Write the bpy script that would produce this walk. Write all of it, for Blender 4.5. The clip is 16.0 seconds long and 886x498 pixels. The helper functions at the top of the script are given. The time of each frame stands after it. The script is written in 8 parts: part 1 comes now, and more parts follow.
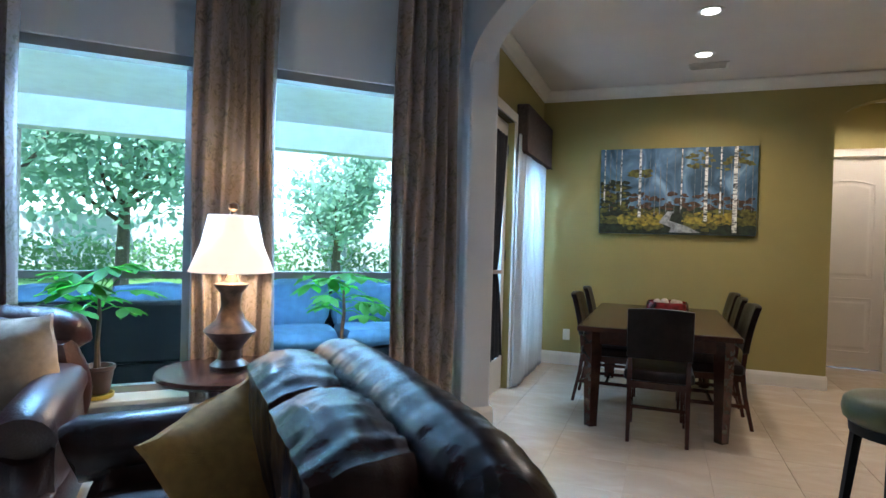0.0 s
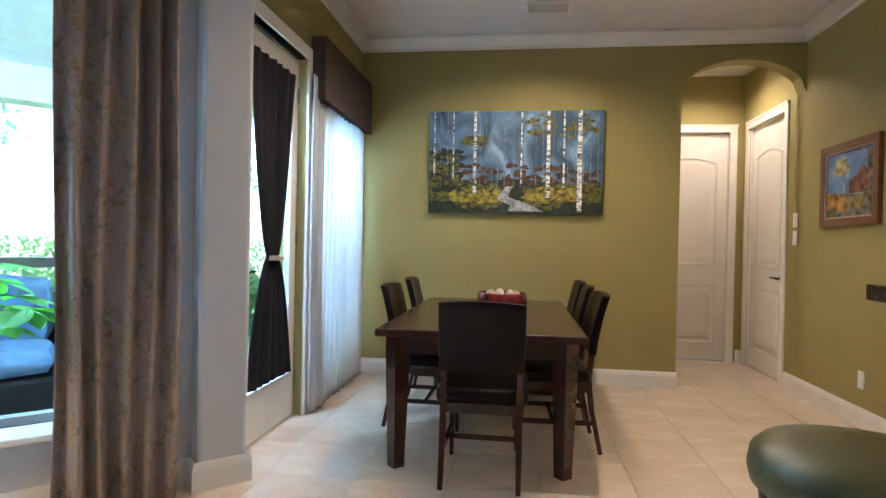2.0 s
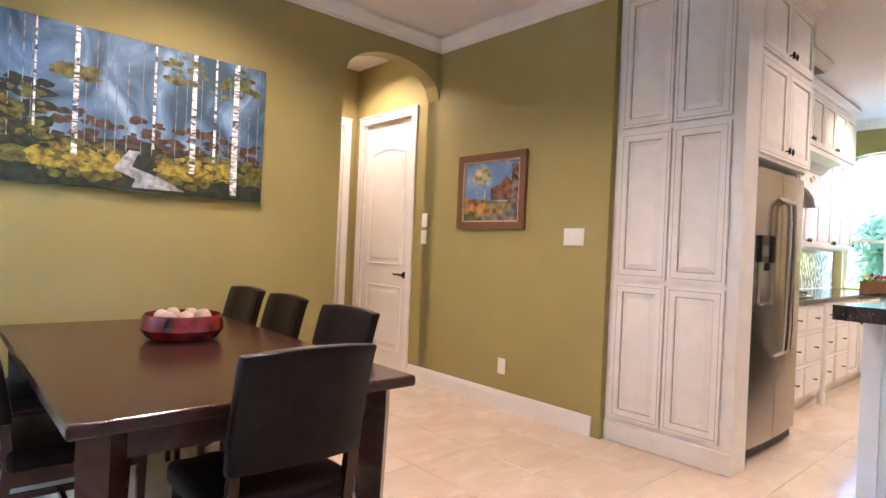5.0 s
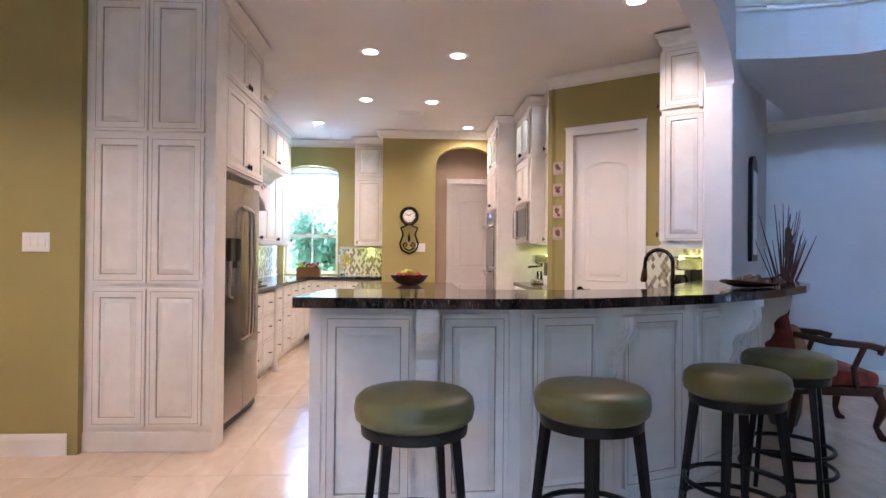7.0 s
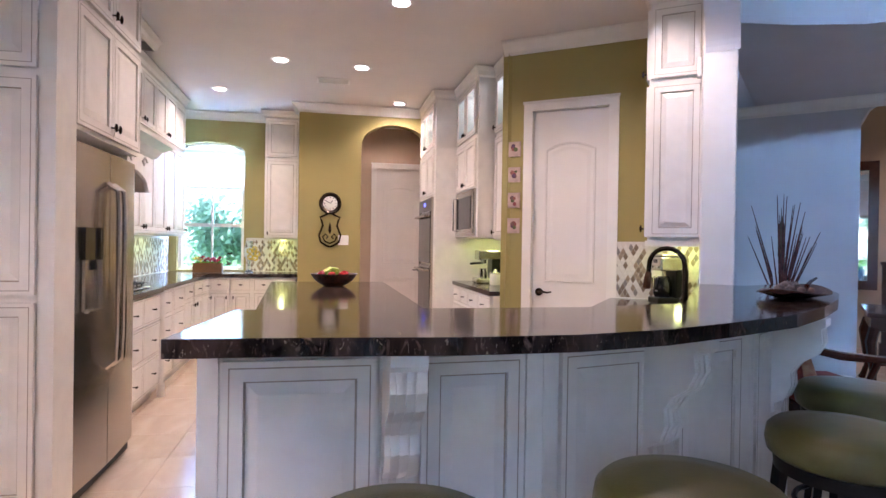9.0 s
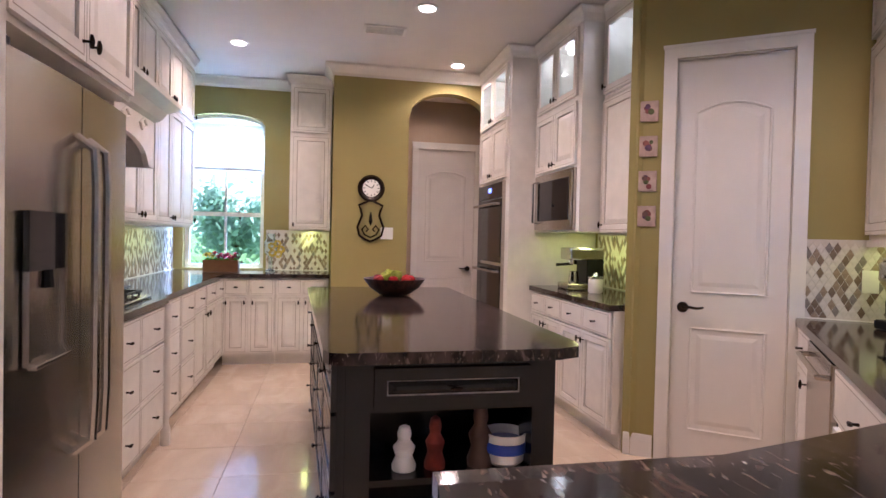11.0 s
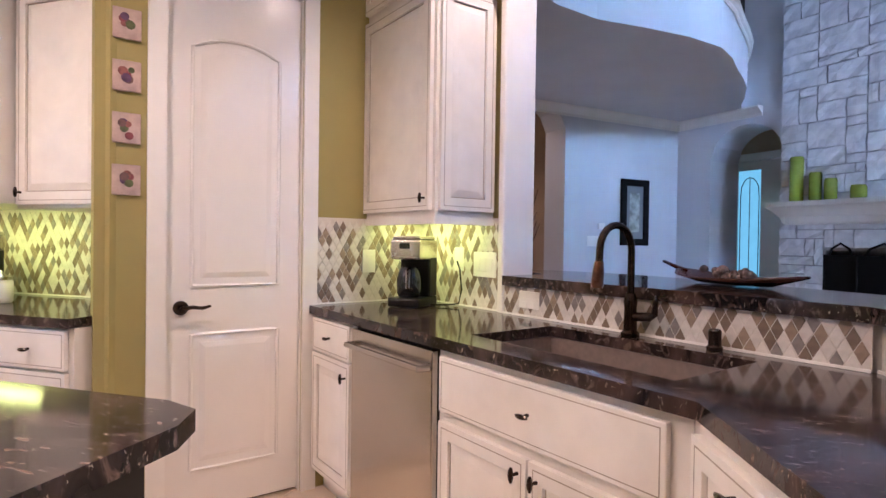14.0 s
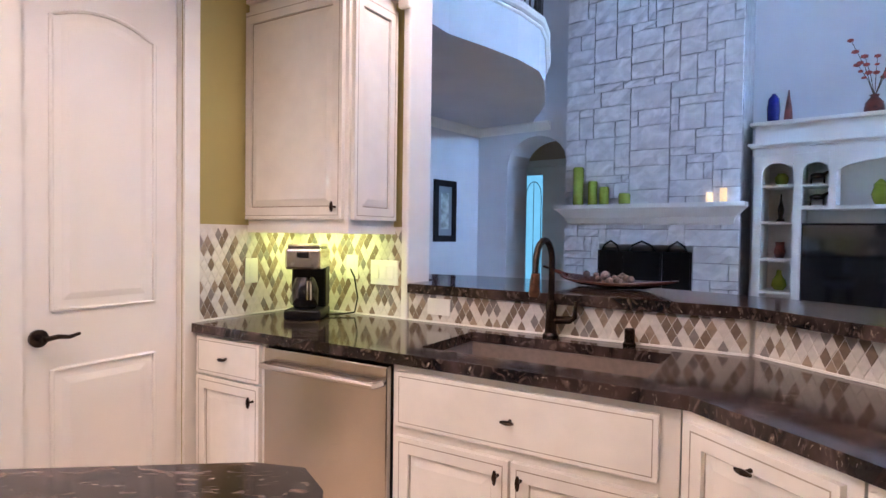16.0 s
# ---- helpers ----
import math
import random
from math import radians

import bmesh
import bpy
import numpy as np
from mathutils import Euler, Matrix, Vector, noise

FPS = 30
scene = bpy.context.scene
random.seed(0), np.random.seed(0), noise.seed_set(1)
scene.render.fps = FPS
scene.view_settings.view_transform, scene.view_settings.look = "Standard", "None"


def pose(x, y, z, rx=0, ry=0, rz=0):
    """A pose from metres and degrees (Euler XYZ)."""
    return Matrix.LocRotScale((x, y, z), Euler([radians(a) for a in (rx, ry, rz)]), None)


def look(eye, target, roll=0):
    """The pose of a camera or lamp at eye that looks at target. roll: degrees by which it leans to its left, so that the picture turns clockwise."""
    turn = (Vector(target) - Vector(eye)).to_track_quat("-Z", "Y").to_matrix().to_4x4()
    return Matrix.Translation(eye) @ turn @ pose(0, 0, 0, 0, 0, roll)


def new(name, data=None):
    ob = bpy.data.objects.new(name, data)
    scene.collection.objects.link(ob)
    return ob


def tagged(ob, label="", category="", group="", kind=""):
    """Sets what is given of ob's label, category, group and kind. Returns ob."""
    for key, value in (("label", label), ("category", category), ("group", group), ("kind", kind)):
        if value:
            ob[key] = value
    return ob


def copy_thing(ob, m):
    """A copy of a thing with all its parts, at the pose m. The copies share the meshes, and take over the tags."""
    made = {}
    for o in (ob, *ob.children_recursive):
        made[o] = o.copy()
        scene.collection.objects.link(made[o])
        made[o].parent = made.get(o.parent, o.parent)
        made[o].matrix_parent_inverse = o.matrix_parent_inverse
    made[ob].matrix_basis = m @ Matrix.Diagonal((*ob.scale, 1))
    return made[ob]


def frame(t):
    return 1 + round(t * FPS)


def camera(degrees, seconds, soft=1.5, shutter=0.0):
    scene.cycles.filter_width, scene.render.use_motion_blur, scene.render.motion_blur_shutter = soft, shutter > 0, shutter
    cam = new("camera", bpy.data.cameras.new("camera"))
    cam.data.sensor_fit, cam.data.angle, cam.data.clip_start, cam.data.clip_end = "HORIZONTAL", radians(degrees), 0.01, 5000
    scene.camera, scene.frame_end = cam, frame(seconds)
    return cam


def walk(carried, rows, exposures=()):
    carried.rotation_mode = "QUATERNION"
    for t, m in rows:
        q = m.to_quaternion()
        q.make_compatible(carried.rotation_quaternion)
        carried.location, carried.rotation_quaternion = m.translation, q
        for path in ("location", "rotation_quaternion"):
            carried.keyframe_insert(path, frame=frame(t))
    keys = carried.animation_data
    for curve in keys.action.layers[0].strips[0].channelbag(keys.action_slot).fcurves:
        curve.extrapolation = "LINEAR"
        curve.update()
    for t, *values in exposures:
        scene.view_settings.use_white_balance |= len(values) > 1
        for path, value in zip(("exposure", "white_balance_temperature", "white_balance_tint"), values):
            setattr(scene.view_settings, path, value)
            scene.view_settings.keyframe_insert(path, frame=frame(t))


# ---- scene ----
cam = camera(75.4, 16.0)
PATH = [
    (0, (0.015, -0.066, 1.306), (-0.692, 1.804, 1.282), 1.7),
    (0.5, (0.076, 0.239, 1.294), (-0.392, 2.183, 1.271), 1.5),
    (1, (0.155, 0.595, 1.256), (-0.215, 2.56, 1.238), 1.3),
    (1.5, (0.202, 0.94, 1.22), (-0.118, 2.914, 1.203), 1.2),
    (2, (0.202, 1.276, 1.172), (-0.062, 3.258, 1.157), 1.2),
    (2.5, (0.095, 1.593, 1.19), (-0.016, 3.59, 1.164), 1.3),
    (3, (-0.062, 1.876, 1.162), (0.03, 3.874, 1.138), 1.2),
    (3.2, (-0.15, 2.014, 1.169), (0.041, 4.005, 1.144), 1.2),
    (5.3, (-0.891, 2.576, 1.213), (0.671, 3.824, 1.222), 2.2),
    (5.5, (-0.968, 2.601, 1.226), (0.733, 3.654, 1.242), 1.8),
    (6, (-1.101, 2.608, 1.253), (0.801, 3.226, 1.27), 1.4),
    (6.5, (-1.16, 2.546, 1.262), (0.827, 2.769, 1.28), 0.8),
    (7, (-1.147, 2.52, 1.267), (0.851, 2.426, 1.282), 0.5),
    (7.5, (-1.045, 2.523, 1.263), (0.934, 2.239, 1.273), 0.5),
    (8, (-0.839, 2.561, 1.266), (1.124, 2.181, 1.267), 0.6),
    (8.5, (-0.559, 2.61, 1.279), (1.401, 2.208, 1.273), 0.6),
    (9, (-0.166, 2.666, 1.298), (1.794, 2.265, 1.286), 0.9),
    (9.2, (0.006, 2.695, 1.299), (1.968, 2.311, 1.284), 1.0),
    (10.25, (0.72, 3.03, 1.31), (2.68, 2.64, 1.275), 1.2),
    (11.3, (1.393, 3.046, 1.312), (3.351, 2.638, 1.269), 1.4),
    (11.5, (1.498, 3.052, 1.296), (3.434, 2.552, 1.259), 1.4),
    (12, (1.76, 3.076, 1.275), (3.606, 2.307, 1.245), 1.4),
    (12.5, (1.986, 3.052, 1.26), (3.663, 1.961, 1.239), 1.4),
    (13, (2.162, 3.022, 1.256), (3.559, 1.591, 1.233), 1.2),
    (13.5, (2.327, 3.018, 1.241), (3.322, 1.284, 1.222), 1.1),
    (14, (2.452, 2.996, 1.239), (3.047, 1.087, 1.212), 0.8),
    (14.5, (2.602, 2.963, 1.25), (2.797, 0.973, 1.218), 0.7),
    (15, (2.738, 2.985, 1.271), (2.637, 0.988, 1.234), 0.8),
    (15.5, (2.9, 3.051, 1.3), (2.646, 1.068, 1.255), 0.8),
    (16, (3.08, 3.098, 1.321), (2.875, 1.109, 1.268), 0.8),
]
walk(cam, [(t, look(eye, aim, roll)) for t, eye, aim, roll in PATH],
     exposures=[(0, 1.90, 5250, 6), (1.0, 1.85, 5450, 7), (2.5, 2.70, 5600, 10), (3.2, 2.95, 5550, 12), (5.3, 2.98, 5600, 22), (6.2, 2.70, 5550, 24), (9.2, 2.60, 5450, 28), (11.5, 2.10, 5500, 30), (13, 2.45, 5600, 30), (15, 2.80, 5550, 26), (16, 2.80, 5550, 26)])

# ---- world, sun and lamps ----
world = bpy.data.worlds.new("sky")
scene.world = world
world.use_nodes = True
sky = world.node_tree.nodes.new("ShaderNodeTexSky")
sky.sky_type, sky.sun_disc = "NISHITA", False
sky.sun_elevation, sky.sun_rotation = radians(48), radians(-20)
world.node_tree.links.new(sky.outputs[0], world.node_tree.nodes["Background"].inputs[0])
world.node_tree.nodes["Background"].inputs[1].default_value = 0.15

sun = new("sun", bpy.data.lights.new("sun", "SUN"))
sun.data.energy, sun.data.angle, sun.data.color = 5.0, radians(0.6), (1.0, 0.95, 0.88)
sun.matrix_world = look((0, 0, 10), (-2.0, 5.5, 0)) 

WARM = (1.0, 0.75, 0.54)
COOL = (0.46, 0.70, 1.0)


def area_lamp(name, eye, target, w, h, watts, color):
    d = bpy.data.lights.new(name, "AREA")
    d.shape, d.size, d.size_y, d.energy, d.color = "RECTANGLE", w, h, watts, color
    ob = new(name, d)
    ob.matrix_world = look(eye, target)
    return ob


def can_lamp(x, y, z, watts):
    d = bpy.data.lights.new("downlight_lamp", "SPOT")
    d.energy, d.color, d.spot_size, d.spot_blend, d.shadow_soft_size = watts, WARM, radians(150), 0.6, 0.06
    ob = new("downlight_lamp", d)
    ob.location = (x, y, z - 0.03)
    return ob


# ---- materials ----
def mat(name, color, rough=0.5, metal=0.0, var=0.06, scale=6.0, bump=0.0, bscale=80.0, alt=None, coat=0.0, emit=0.0, emit_color=None):
    m = bpy.data.materials.new(name)
    m.use_nodes = True
    nt = m.node_tree
    b = nt.nodes["Principled BSDF"]
    b.inputs["Roughness"].default_value, b.inputs["Metallic"].default_value = rough, metal
    b.inputs["Coat Weight"].default_value = coat
    tc = nt.nodes.new("ShaderNodeTexCoord")
    n1 = nt.nodes.new("ShaderNodeTexNoise")
    n1.inputs["Scale"].default_value, n1.inputs["Detail"].default_value = scale, 6
    nt.links.new(tc.outputs["Object"], n1.inputs["Vector"])
    mix = nt.nodes.new("ShaderNodeMix")
    mix.data_type = "RGBA"
    alt = alt or tuple(max(0.0, c * (1 - var * 2.2)) for c in color)
    mix.inputs[6].default_value, mix.inputs[7].default_value = (*color, 1), (*alt, 1)
    ramp = nt.nodes.new("ShaderNodeMapRange")
    ramp.inputs[1].default_value, ramp.inputs[2].default_value = 0.35, 0.7
    nt.links.new(n1.outputs["Fac"], ramp.inputs[0])
    nt.links.new(ramp.outputs[0], mix.inputs[0])
    nt.links.new(mix.outputs[2], b.inputs["Base Color"])
    if bump:
        n2 = nt.nodes.new("ShaderNodeTexNoise")
        n2.inputs["Scale"].default_value, n2.inputs["Detail"].default_value = bscale, 4
        nt.links.new(tc.outputs["Object"], n2.inputs["Vector"])
        bp = nt.nodes.new("ShaderNodeBump")
        bp.inputs["Strength"].default_value, bp.inputs["Distance"].default_value = bump, 0.01
        nt.links.new(n2.outputs["Fac"], bp.inputs["Height"])
        nt.links.new(bp.outputs[0], b.inputs["Normal"])
    if emit:
        b.inputs["Emission Color"].default_value = (*(emit_color or color), 1)
        b.inputs["Emission Strength"].default_value = emit
    return m


def stone_mat(name, dark, mid, light, rough, scale, stretch=(1, 1, 1), top=0.70):
    """Veined polished stone: two noises and a thin vein band."""
    m = bpy.data.materials.new(name)
    m.use_nodes = True
    nt = m.node_tree
    b = nt.nodes["Principled BSDF"]
    b.inputs["Roughness"].default_value = rough
    tc = nt.nodes.new("ShaderNodeTexCoord")
    mp = nt.nodes.new("ShaderNodeMapping")
    mp.inputs["Scale"].default_value = stretch
    nt.links.new(tc.outputs["Object"], mp.inputs[0])
    info = nt.nodes.new("ShaderNodeObjectInfo")
    add = nt.nodes.new("ShaderNodeVectorMath")
    add.operation = "MULTIPLY_ADD"
    add.inputs[1].default_value = (1, 1, 1)
    nt.links.new(mp.outputs[0], add.inputs[0])
    comb = nt.nodes.new("ShaderNodeCombineXYZ")
    mul = nt.nodes.new("ShaderNodeMath")
    mul.operation = "MULTIPLY"
    mul.inputs[1].default_value = 30
    nt.links.new(info.outputs["Random"], mul.inputs[0])
    nt.links.new(mul.outputs[0], comb.inputs[2])
    nt.links.new(comb.outputs[0], add.inputs[2])
    n1 = nt.nodes.new("ShaderNodeTexNoise")
    n1.inputs["Scale"].default_value, n1.inputs["Detail"].default_value, n1.inputs["Distortion"].default_value = scale, 9, 1.2
    nt.links.new(add.outputs[0], n1.inputs["Vector"])
    cr = nt.nodes.new("ShaderNodeValToRGB")
    el = cr.color_ramp.elements
    el[0].position, el[0].color = 0.40, (*dark, 1)
    el[1].position, el[1].color = top, (*light, 1)
    e = el.new(0.57)
    e.color = (*mid, 1)
    nt.links.new(n1.outputs["Fac"], cr.inputs[0])
    nt.links.new(cr.outputs[0], b.inputs["Base Color"])
    return m


def granite_mat():
    """Polished dark granite: brown clouds, long drifting streaks and fine pale flecks."""
    m = bpy.data.materials.new("dark_brown_granite")
    m.use_nodes = True
    nt = m.node_tree
    b = nt.nodes["Principled BSDF"]
    b.inputs["Roughness"].default_value, b.inputs["Specular IOR Level"].default_value = 0.10, 0.38
    tc = nt.nodes.new("ShaderNodeTexCoord")

    def layer(scale, stretch, detail, twist, lo, hi, below, color):
        mp, n, r, mix = (nt.nodes.new(k) for k in ("ShaderNodeMapping", "ShaderNodeTexNoise", "ShaderNodeMapRange", "ShaderNodeMix"))
        mp.inputs["Scale"].default_value = stretch
        mp.inputs["Rotation"].default_value = (0.0, 0.0, 0.6)
        n.inputs["Scale"].default_value, n.inputs["Detail"].default_value, n.inputs["Distortion"].default_value = scale, detail, twist
        r.inputs[1].default_value, r.inputs[2].default_value = lo, hi
        mix.data_type = "RGBA"
        mix.inputs[7].default_value = (*color, 1)
        nt.links.new(tc.outputs["Object"], mp.inputs[0])
        nt.links.new(mp.outputs[0], n.inputs["Vector"])
        nt.links.new(n.outputs["Fac"], r.inputs[0])
        nt.links.new(r.outputs[0], mix.inputs[0])
        if below is None:
            mix.inputs[6].default_value = (0.010, 0.008, 0.009, 1)
        else:
            nt.links.new(below, mix.inputs[6])
        return mix.outputs[2]

    c = layer(3.2, (1, 2.2, 1), 6, 1.5, 0.40, 0.68, None, (0.070, 0.046, 0.040))
    c = layer(9.0, (1, 3.5, 1.5), 8, 2.0, 0.56, 0.72, c, (0.15, 0.105, 0.085))
    c = layer(26.0, (1, 4.0, 2), 5, 1.2, 0.64, 0.76, c, (0.42, 0.34, 0.25))
    nt.links.new(c, b.inputs["Base Color"])
    return m


def wood_mat(name, a, bcol, rough=0.3, scale=4.0):
    m = bpy.data.materials.new(name)
    m.use_nodes = True
    nt = m.node_tree
    b = nt.nodes["Principled BSDF"]
    b.inputs["Roughness"].default_value = rough
    tc = nt.nodes.new("ShaderNodeTexCoord")
    mp = nt.nodes.new("ShaderNodeMapping")
    mp.inputs["Scale"].default_value = (6, 0.8, 6)
    nt.links.new(tc.outputs["Object"], mp.inputs[0])
    n1 = nt.nodes.new("ShaderNodeTexNoise")
    n1.inputs["Scale"].default_value, n1.inputs["Detail"].default_value, n1.inputs["Distortion"].default_value = scale, 8, 0.6
    nt.links.new(mp.outputs[0], n1.inputs["Vector"])
    mix = nt.nodes.new("ShaderNodeMix")
    mix.data_type = "RGBA"
    mix.inputs[6].default_value, mix.inputs[7].default_value = (*a, 1), (*bcol, 1)
    nt.links.new(n1.outputs["Fac"], mix.inputs[0])
    nt.links.new(mix.outputs[2], b.inputs["Base Color"])
    return m


OLIVE = mat("olive_wall_paint", (0.34, 0.285, 0.095), 0.75, var=0.03, scale=2.5, bump=0.12, bscale=220)
TAN = mat("tan_wall_paint", (0.50, 0.38, 0.26), 0.75, var=0.03, scale=2.5, bump=0.12, bscale=220)
GREY = mat("pale_grey_wall_paint", (0.62, 0.62, 0.63), 0.75, var=0.03, scale=2.0, bump=0.12, bscale=220)
CEIL = mat("ceiling_paint", (0.74, 0.70, 0.66), 0.85, var=0.02, scale=3, bump=0.15, bscale=150)
TRIM = mat("white_trim_paint", (0.80, 0.77, 0.71), 0.4, var=0.03, scale=5)
CAB = mat("antique_white_cabinet_paint", (0.78, 0.74, 0.67), 0.34, var=0.04, scale=9, bump=0.04, bscale=60)
GLAZE = mat("brown_glaze_in_grooves", (0.44, 0.375, 0.295), 0.5, var=0.15, scale=20)
DOORW = mat("white_door_paint", (0.80, 0.76, 0.70), 0.2, var=0.02, scale=4, bump=0.03, bscale=40)
BRONZE = mat("oil_rubbed_bronze", (0.055, 0.038, 0.028), 0.24, 0.85, var=0.25, scale=30)
# warm tint carries the floor's reflection in the metal's own colour
STEEL = mat("brushed_stainless_steel", (0.56, 0.515, 0.46), 0.24, 1.0, var=0.06, scale=3, bump=0.03, bscale=300)
CHROME = mat("polished_chrome", (0.75, 0.75, 0.74), 0.08, 1.0, var=0.02)
BLACKGLASS = mat("black_oven_glass", (0.012, 0.012, 0.014), 0.06, var=0.1)
BLACKP = mat("black_plastic", (0.008, 0.0075, 0.008), 0.35, var=0.1)
BLACKCAB = mat("black_island_paint", (0.0065, 0.0065, 0.008), 0.24, var=0.15, scale=12)
GRANITE = granite_mat()
TRAV = stone_mat("polished_travertine", (0.605, 0.485, 0.36), (0.65, 0.53, 0.40), (0.69, 0.58, 0.45), 0.12, 2.4, (1, 2.0, 1))
GROUT = mat("travertine_grout", (0.60, 0.485, 0.36), 0.8, var=0.1, scale=20)
MAHOG = wood_mat("dark_mahogany", (0.020, 0.008, 0.006), (0.070, 0.024, 0.016), 0.22)
WALNUT = wood_mat("walnut_frame", (0.10, 0.045, 0.02), (0.20, 0.09, 0.04), 0.35)
DKLEATHER = mat("dark_brown_leather", (0.012, 0.007, 0.007), 0.30, var=0.25, scale=14, bump=0.18, bscale=120)
SOFALEATHER = mat("glossy_brown_leather", (0.034, 0.015, 0.013), 0.27, var=0.2, scale=9, bump=0.12, bscale=110)
for m_dark, k_dark in ((BLACKP, 0.18), (BLACKCAB, 0.5), (DKLEATHER, 0.14), (SOFALEATHER, 0.42)):
    m_dark.node_tree.nodes["Principled BSDF"].inputs["Specular IOR Level"].default_value = k_dark
OXBLOOD = mat("oxblood_brown_leather", (0.060, 0.020, 0.016), 0.32, var=0.3, scale=7, bump=0.3, bscale=90)
OLIVELEATHER = mat("olive_green_leather", (0.115, 0.105, 0.030), 0.34, var=0.12, scale=9, bump=0.15, bscale=160)
NAVY = mat("navy_black_drape_fabric", (0.006, 0.007, 0.016), 0.85, var=0.3, scale=20, bump=0.2, bscale=300)
VALANCE = mat("grey_brown_valance_fabric", (0.085, 0.06, 0.055), 0.9, var=0.2, scale=40, bump=0.2, bscale=400)
YELLOW = mat("mustard_cushion_fabric", (0.60, 0.31, 0.075), 0.8, var=0.1, scale=30, bump=0.3, bscale=300)
CREAM = mat("cream_cushion_fabric", (0.55, 0.42, 0.30), 0.85, var=0.1, scale=30, bump=0.3, bscale=300)
PLASTICW = mat("white_switch_plastic", (0.82, 0.80, 0.75), 0.35, var=0.01)
CANGLOW = mat("lit_downlight_lens", (1, 0.95, 0.88), 0.4, emit=3.0, emit_color=(1, 0.9, 0.75))
STONEW = stone_mat("whitewashed_limestone", (0.62, 0.60, 0.59), (0.73, 0.71, 0.695), (0.82, 0.80, 0.79), 0.9, 5.0)
LIME = mat("lime_green_glaze", (0.30, 0.36, 0.04), 0.2, var=0.15)
REDLACQ = mat("red_lacquer_bowl", (0.22, 0.012, 0.012), 0.15, var=0.4, scale=12)
TERRA = mat("brown_ceramic_pot", (0.10, 0.055, 0.04), 0.5, var=0.2, scale=8)
STEMM = mat("woody_stem", (0.12, 0.08, 0.05), 0.8, var=0.2, scale=20)
REDSEAT = mat("rust_red_upholstery", (0.26, 0.035, 0.018), 0.75, var=0.35, scale=12, bump=0.3, bscale=90)
BRASSY = mat("lamp_bronze_resin", (0.16, 0.10, 0.07), 0.35, 0.3, var=0.35, scale=14)
SHADE = mat("cream_lamp_shade", (0.85, 0.72, 0.55), 0.8, var=0.04, emit=0.32, emit_color=(1.0, 0.74, 0.50))
OUTWALL = mat("patio_stucco", (0.74, 0.73, 0.71), 0.85, var=0.05)
LAWN = mat("lawn_grass", (0.10, 0.20, 0.035), 0.9, var=0.15, scale=3, bump=0.5, bscale=120)
PATIO = mat("patio_concrete", (0.42, 0.41, 0.39), 0.8, var=0.1, scale=3)
WICKER = mat("patio_blue_grey_cushion", (0.10, 0.16, 0.25), 0.85, var=0.12, scale=12)


def glass_mat():
    m = bpy.data.materials.new("clear_window_glass")
    m.use_nodes = True
    b = m.node_tree.nodes["Principled BSDF"]
    b.inputs["Base Color"].default_value = (0.80, 0.96, 1.0, 1)
    b.inputs["Roughness"].default_value, b.inputs["Transmission Weight"].default_value, b.inputs["IOR"].default_value = 0.0, 1.0, 1.1
    return m


def leaf_mat(name, color, glow):
    """Thin leaves: matt face, light passing through, two tones by clump and by piece."""
    m = bpy.data.materials.new(name)
    m.use_nodes = True
    nt = m.node_tree
    out = nt.nodes["Material Output"]
    tc, n = nt.nodes.new("ShaderNodeTexCoord"), nt.nodes.new("ShaderNodeTexNoise")
    n.inputs["Scale"].default_value, n.inputs["Detail"].default_value = 1.7, 5
    nt.links.new(tc.outputs["Object"], n.inputs["Vector"])
    geo, add = nt.nodes.new("ShaderNodeNewGeometry"), nt.nodes.new("ShaderNodeMath")
    add.operation, add.inputs[1].default_value = "MULTIPLY_ADD", 0.5
    nt.links.new(geo.outputs["Random Per Island"], add.inputs[0])
    nt.links.new(n.outputs["Fac"], add.inputs[2])
    mix = nt.nodes.new("ShaderNodeMix")
    mix.data_type = "RGBA"
    mix.inputs[6].default_value, mix.inputs[7].default_value = (*[c * 0.6 for c in color], 1), (*[c * 1.25 for c in color], 1)
    nt.links.new(add.outputs[0], mix.inputs[0])
    d, t, mx = nt.nodes.new("ShaderNodeBsdfPrincipled"), nt.nodes.new("ShaderNodeBsdfTranslucent"), nt.nodes.new("ShaderNodeMixShader")
    d.inputs["Roughness"].default_value, d.inputs["Specular IOR Level"].default_value = 0.55, 0.2
    t.inputs[0].default_value, mx.inputs[0].default_value = (*glow, 1), 0.5
    nt.links.new(mix.outputs[2], d.inputs["Base Color"])
    nt.links.new(d.outputs[0], mx.inputs[1])
    nt.links.new(t.outputs[0], mx.inputs[2])
    nt.links.new(mx.outputs[0], out.inputs[0])
    return m


LEAF = leaf_mat("plant_leaf", (0.06, 0.20, 0.02), (0.10, 0.32, 0.02))
HEDGE = leaf_mat("hedge_leaf", (0.13, 0.20, 0.09), (0.28, 0.45, 0.18))
# paled past leaf green: outdoor glare and haze are put into this colour
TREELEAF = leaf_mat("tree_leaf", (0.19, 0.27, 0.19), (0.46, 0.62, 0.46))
GLASS = glass_mat()


